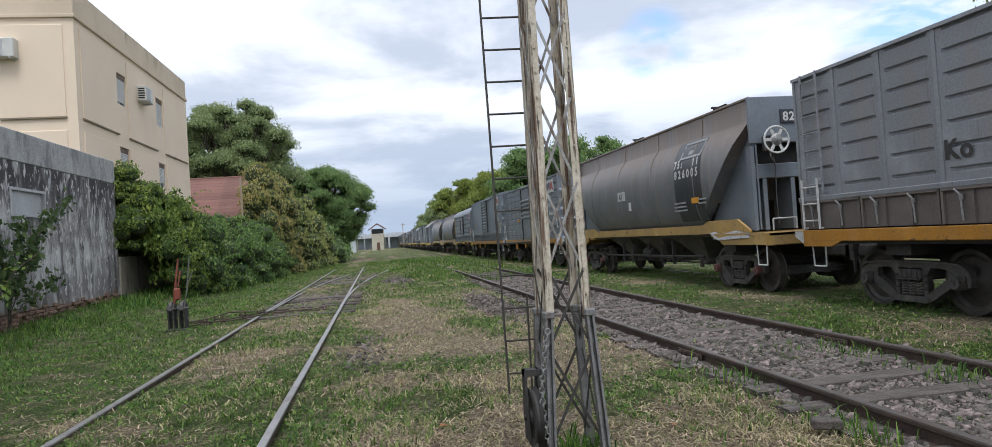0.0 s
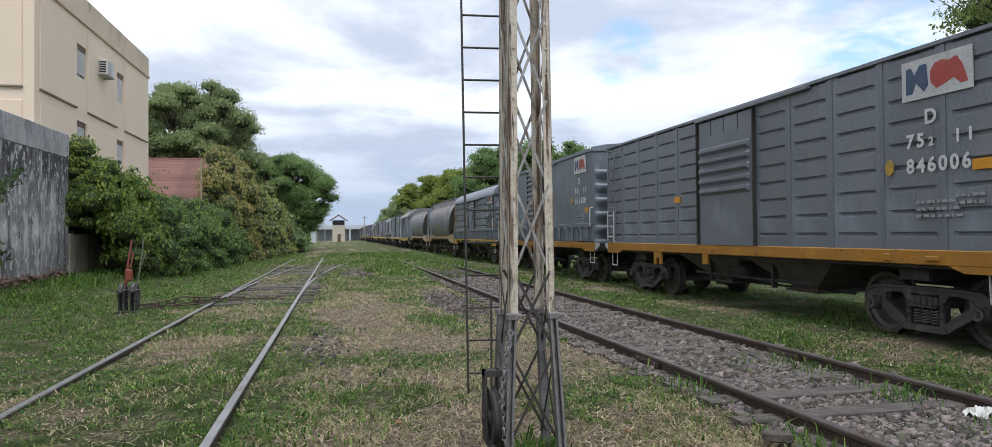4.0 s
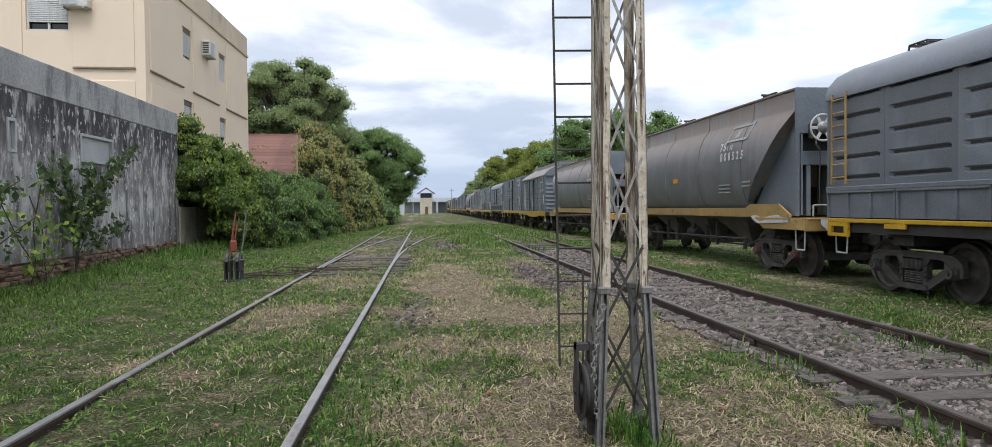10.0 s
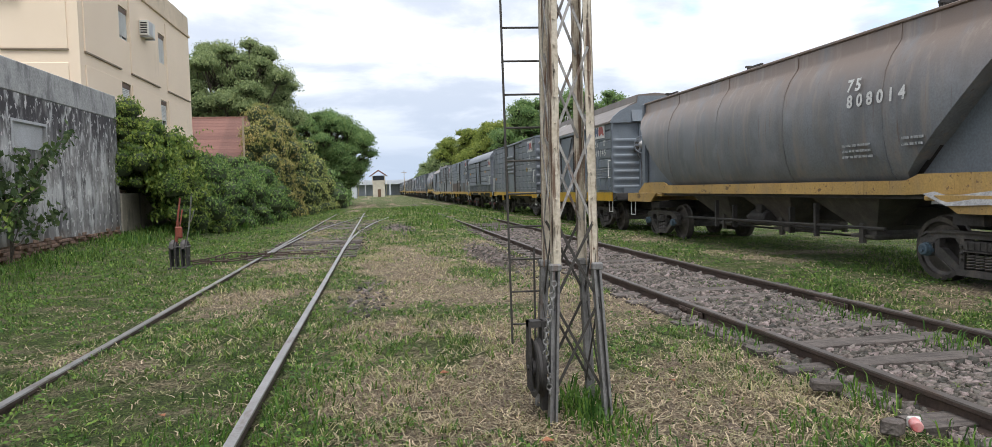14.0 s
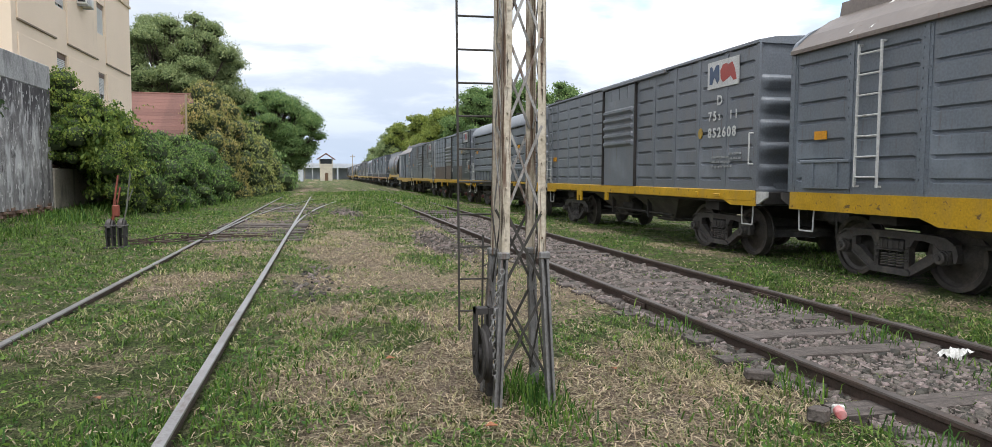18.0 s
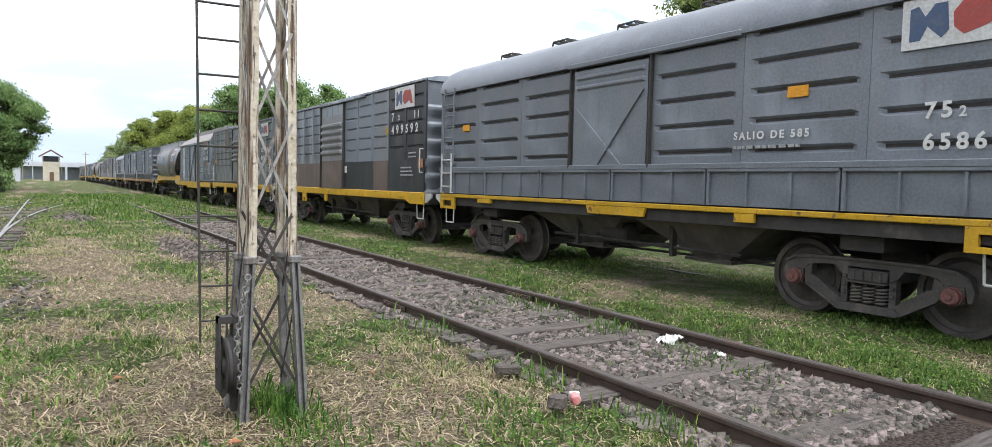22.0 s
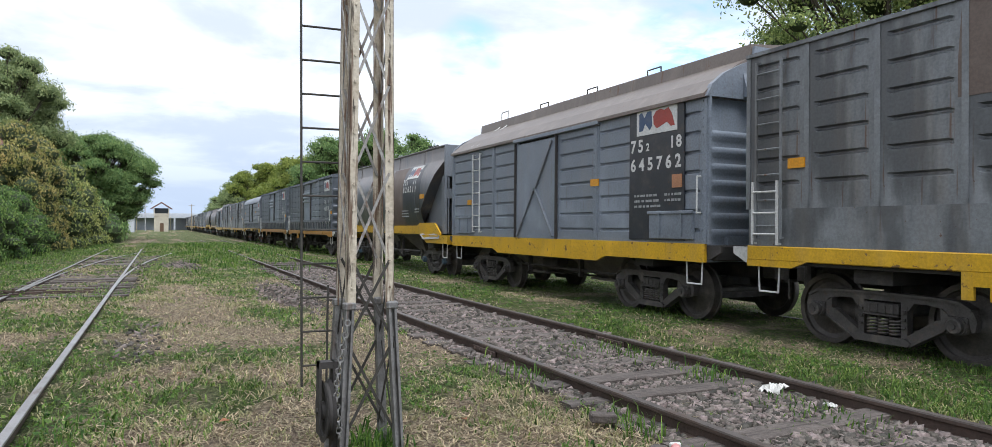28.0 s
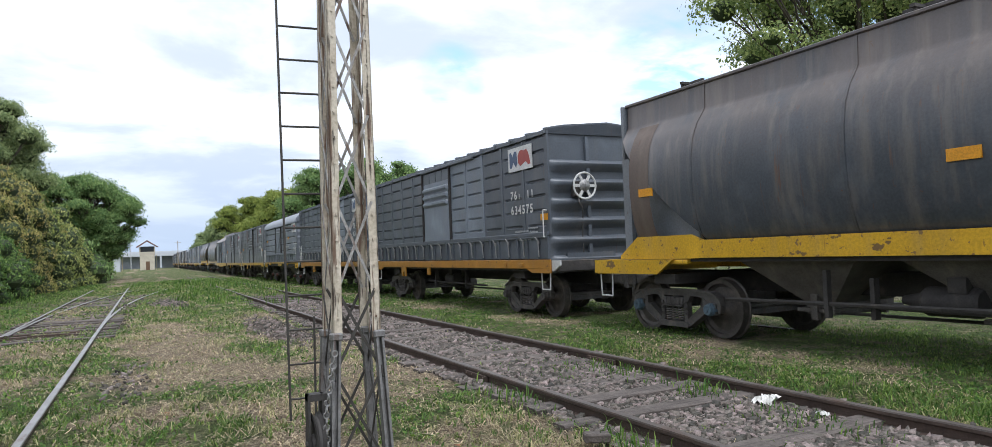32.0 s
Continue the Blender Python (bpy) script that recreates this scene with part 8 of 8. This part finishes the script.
def build_grass():
    tufts("grass", 24000, 9, (-9, 14), (2.4, 60), 101, lambda x, y: np.clip(1.12 - 1.5 * dryness(x, y), 0.02, 1) * bare(x, y), 0.060, 0.0085, 1.25, "blade", "short patchy green grass")
    tufts("yellowing_grass", 13000, 8, (-9, 14), (2.4, 50), 111, lambda x, y: np.clip(0.38 + 0.9 * dryness(x, y) - 0.32 * step(-x, 2.4, 3.2) - 0.2 * step(x, 5.6, 6.2), 0, 0.8) * bare(x, y), 0.055, 0.0075, 1.5, "blade_olive", "short yellowing grass between green tufts")
    tufts("dry_grass", 13000, 8, (-5, 12), (2.4, 34), 102, lambda x, y: np.clip(0.06 + 1.05 * dryness(x, y), 0, 1) * bare(x, y), 0.045, 0.0062, 2.3, "blade_dry", "trodden dry grass")
    # cut stalks lie on the ground, bent in the middle
    x, y, r = visible_spots(84000, (-4.5, 7.6), (2.4, 26), 103)
    ok = (r.random(len(x)) < 0.12 + dryness(x, y)) & off_rails(x, y) & (r.random(len(x)) < bare(x, y) + 0.1)
    x, y = x[ok], y[ok]
    n = len(x)
    a, l, bend = r.uniform(0, np.pi, n), r.uniform(0.012, 0.05, n) * r.choice([1, 1, 1, 1, 2.0], n), r.uniform(-0.4, 0.4, n)
    c, s = np.cos(a), np.sin(a)
    z = height(x, y) + r.uniform(0.008, 0.032, n)
    w = 0.0021 * (1 + y / 7) * r.uniform(0.7, 1.4, n)
    t = r.uniform(-0.018, 0.018, n)

    def at(along, side, up):
        return np.stack([x + c * along - s * side, y + s * along + c * side, z + up], 1)

    v = np.stack([at(-l, -w, -t), at(0 * l, bend * l - w, 0.006), at(l, -w, t), at(l, w, t), at(0 * l, bend * l + w, 0.006), at(-l, w, -t)], 1).reshape(-1, 3)
    k = np.arange(n)[:, None] * 6
    tagged(new("straw", quick_mesh("straw", v, np.concatenate([k + [[0, 1, 4, 5]], k + [[1, 2, 3, 4]]]), M["blade_dry"])), "cut dry stalks lying on the earth", "straw", kind="stuff")
    # taller weeds: round the mast's foot, along the rails, between them
    xs, ys, hs = [], [], []
    rr = np.random.default_rng(8)
    for cx, cy, n, sp, h in ((1.28, 4.42, 260, 0.16, 0.22), (1.35, 4.1, 240, 0.28, 0.14), (2.45, 3.5, 260, 0.34, 0.12), (4.75, 3.9, 160, 0.30, 0.14), (5.0, 6.8, 220, 0.35, 0.16), (4.9, 5.4, 140, 0.25, 0.18), (4.4, 7.4, 120, 0.5, 0.10), (3.15, 4.3, 90, 0.20, 0.22), (3.25, 6.2, 120, 0.35, 0.20), (3.2, 3.0, 90, 0.25, 0.2),
                            (5.75, 5.0, 500, 0.9, 0.085), (5.8, 8.0, 450, 1.2, 0.085), (6.3, 4.0, 300, 0.8, 0.09), (5.9, 3.2, 160, 0.4, 0.13), (5.35, 4.35, 60, 0.12, 0.16), (-1.2, 3.9, 700, 0.5, 0.12), (-0.6, 5.0, 350, 0.5, 0.12), (-6.8, 20.5, 500, 0.9, 0.3), (-6.9, 16.5, 400, 1.0, 0.25), (-6.8, 13, 300, 1.0, 0.22), *[(1.0 + 4.6 * ((k * 0.618) % 1), 23 + 1.05 * k, 60, 0.5, 0.22 + 0.10 * (k % 3)) for k in range(26)], (-6.6, 24.5, 400, 0.8, 0.4), (-6.2, 30, 500, 1.2, 0.5), (-5.9, 36, 400, 1.5, 0.5)):
        xs.append(cx + rr.normal(0, sp * (0.5 if sp < 0.9 else 0.45), n)), ys.append(cy + rr.normal(0, sp, n)), hs.append(0.75 * h * rr.uniform(0.4, 1.4, n))
    x, y, h = np.concatenate(xs), np.concatenate(ys), np.concatenate(hs)
    ok = off_rails(x, y)
    blades("weeds", x[ok], y[ok], h[ok], 0.010 + 0.0006 * y[ok], 0.6, "leaf_weed", "taller green weeds by the rails and the wall", 4, "weeds")
    # flat broad-leaved weeds among the grass
    x, y, r = visible_spots(60000, (-9, 8), (2.4, 30), 109)
    ok = off_rails(x, y) & (r.random(len(x)) > 0.25 + 1.3 * dryness(x, y)) & (stoniness(x, y) < 0.3) & (field(x, y, 1.9, 41) > -0.15)
    c = np.stack([x[ok], y[ok], height(x[ok], y[ok]) + r.uniform(0.015, 0.05, ok.sum())], 1)
    v, f = leaves(c, np.tile([0.0, -0.3, 1.0], (len(c), 1)), 0.014 * (1 + y[ok][:, None] / 12), 110, 0.1)
    tagged(new("clover", quick_mesh("clover", v, f, M["leaf_weed"])), "small broad-leaved weeds among the grass", "weeds", kind="stuff")
    # long grass hides the foot of the train's rails
    x, y, r = visible_spots(30000, (7.5, 10.6), (2.4, 70), 105)
    blades("track_grass", x, y, 0.05 * r.uniform(0.4, 1.5, len(x)) * np.clip(0.8 + 0.8 * field(x, y, 1.1, 77), 0.2, 1.9), 0.010 * (1 + y / 16), 0.8, "blade", "grass growing along the train's rails", 6)


def build_ballast():
    r = np.random.default_rng(55)
    x1, y1 = r.uniform(RX - 0.25, RX + GAUGE + 0.45, 34000), 2.2 * (24 / 2.2) ** r.random(34000)
    x2, y2 = r.normal(-0.12, 0.35, 700), r.normal(9.8, 2.2, 700)
    x3, y3 = r.normal(0.75, 0.4, 1100), r.normal(27, 2.6, 1100)
    x4, y4 = r.normal(2.4, 0.5, 1500), r.normal(15, 3.4, 1500)
    y5 = r.uniform(16.5, 36, 1500)
    x5 = LX + r.uniform(-0.3, 2.3, 1500) + 0.0017 * (y5 - 17.5) ** 2
    x, y = np.concatenate([x1, x2, x3, x4, x5]), np.concatenate([y1, y2, y3, y4, y5])
    ok = off_rails(x, y) & (r.random(len(x)) < stoniness(x, y) * 1.2)
    x, y = x[ok], y[ok]
    n = len(x)
    s = (0.009 + 0.019 * r.random(n) ** 1.5) * (1 + y / 40)
    cube = np.array([(a, b, c) for c in (-1, 1) for b in (-1, 1) for a in (-1, 1)], float)
    v = cube[None] * (1 + r.uniform(-0.45, 0.25, (n, 8, 1))) * r.uniform(0.6, 1.2, (n, 1, 3)) * s[:, None, None]
    a = r.uniform(0, 2 * np.pi, n)
    c, q = np.cos(a)[:, None], np.sin(a)[:, None]
    vx, vy = v[..., 0] * c - v[..., 1] * q, v[..., 0] * q + v[..., 1] * c
    t = r.uniform(-0.6, 0.6, (n, 1))
    vz = v[..., 2] + vx * t
    v = np.stack([vx + x[:, None], vy + y[:, None], vz + (height(x, y) + s * 0.35)[:, None]], -1).reshape(-1, 3)
    f = np.array([(0, 2, 3, 1), (4, 5, 7, 6), (0, 1, 5, 4), (2, 6, 7, 3), (0, 4, 6, 2), (1, 3, 7, 5)])
    f = (np.arange(n)[:, None, None] * 8 + f[None]).reshape(-1, 4)
    tagged(new("ballast", quick_mesh("ballast", v, f, M["stone"])), "grey-brown gravel ballast between the rails", "gravel", kind="stuff")


build_grass()
build_ballast()


# ---- litter ----
def build_litter():
    M["can_red"] = mat("faded_red_can", (0.50, 0.10, 0.10), (0.62, 0.35, 0.33), 0.4, 0, 14)
    M["paper"] = mat("dirty_white_paper", (0.72, 0.71, 0.68), (0.55, 0.54, 0.5), 0.8, 0, 12)
    can = thing("drink_can", pose(2.95, 3.5, -0.005, 0, 0, 62), "crumpled red and white drink can on the earth", "can")
    part("body", B().lathe([(-0.055, 0.0), (-0.055, 0.026), (-0.045, 0.033), (0.03, 0.032), (0.045, 0.034), (0.055, 0.028), (0.055, 0.0)], 14, "x"), M["can_red"], can, smooth=40)
    part("rim", B().lathe([(0.05, 0.033), (0.062, 0.029), (0.062, 0.022), (0.055, 0.02)], 14, "x").box(0.028, 0.052, -0.036, 0.036, -0.028, 0.034, 0.012), M["paper"], can)

    def crumple(name, at, s, seed, label):
        r = random.Random(seed)
        b, n = B(), 9
        vs = [(s * (i / n - 0.5) * 1.6 + r.uniform(-s, s) * 0.08, s * (j / n - 0.5) + r.uniform(-s, s) * 0.08, max(0, r.uniform(-0.1, 0.55)) * s * (1 - abs(i / n - 0.5))) for j in range(n + 1) for i in range(n + 1)]
        b.add(vs, [(j * (n + 1) + i, j * (n + 1) + i + 1, (j + 1) * (n + 1) + i + 1, (j + 1) * (n + 1) + i) for j in range(n) for i in range(n)])
        solid(name, b, M["paper"], label, "litter", at=at)

    crumple("crumpled_bag", pose(5.0, 4.62, -0.07, 0, 0, 20), 0.17, 3, "crumpled white plastic bag beside the rail")
    crumple("paper_scrap", pose(5.02, 4.05, -0.07, 0, 0, 70), 0.07, 5, "small scrap of white paper beside the rail")
    solid("wood_block", B().box(-0.10, 0.10, -0.045, 0.045, -0.03, 0.04, 0.012), M["sleeper"], "rotten block of sleeper wood on the earth", "wood block", at=pose(3.0, 4.38, -0.03, 4, 3, -20))
    solid("wood_block", B().box(-0.07, 0.07, -0.05, 0.05, -0.04, 0.05, 0.014), M["sleeper"], "dark burnt block of wood beside the can", "wood block", at=pose(2.82, 3.52, -0.02, 0, 8, 35))
    M["dead_leaf"] = mat("dead_leaf", (0.40, 0.16, 0.08), (0.28, 0.12, 0.06), 0.8, 0, 9)
    for k, (x, y, a) in enumerate(((0.45, 5.45, 20), (-0.9, 6.2, 70), (-1.5, 5.0, 130), (0.9, 3.9, 10), (0.2, 7.4, 50), (2.1, 4.9, 100))):
        b = B().add([(-0.04, 0, 0), (0, -0.025, 0.012), (0.045, 0, 0.004), (0, 0.025, 0.016), (-0.04, 0, -0.004), (0, -0.025, 0.008), (0.045, 0, 0), (0, 0.025, 0.012)], [(0, 1, 2, 3), (7, 6, 5, 4)])
        solid("dead_leaf", b, M["dead_leaf"], "curled reddish dead leaf on the grass", "leaf", at=pose(x, y, float(height(x, y)) + 0.035, 5, 8, a), group="fallen leaves")


build_litter()


# ---- what moves ----
PACE = (0.0, 21.41, 42.83, 64.29, 85.81, 107.40, 129.12, 150.57, 171.78)   # metres run every four seconds
WHEEL_R = 0.465


def run(t):
    k = min(int(t // 4), 7)
    return PACE[k] + (PACE[k + 1] - PACE[k]) * (t - 4 * k) / 4


def motions():
    for wagon, axles, mid in TRAIN:
        walk(wagon, [(4.0 * k, pose(TX, mid - s, TZ)) for k, s in enumerate(PACE)])
        for axle in axles:
            y = axle.location.y
            walk(axle, [(k / 10, pose(0, y, 0, math.degrees(run(k / 10) / WHEEL_R))) for k in range(321)])


motions()
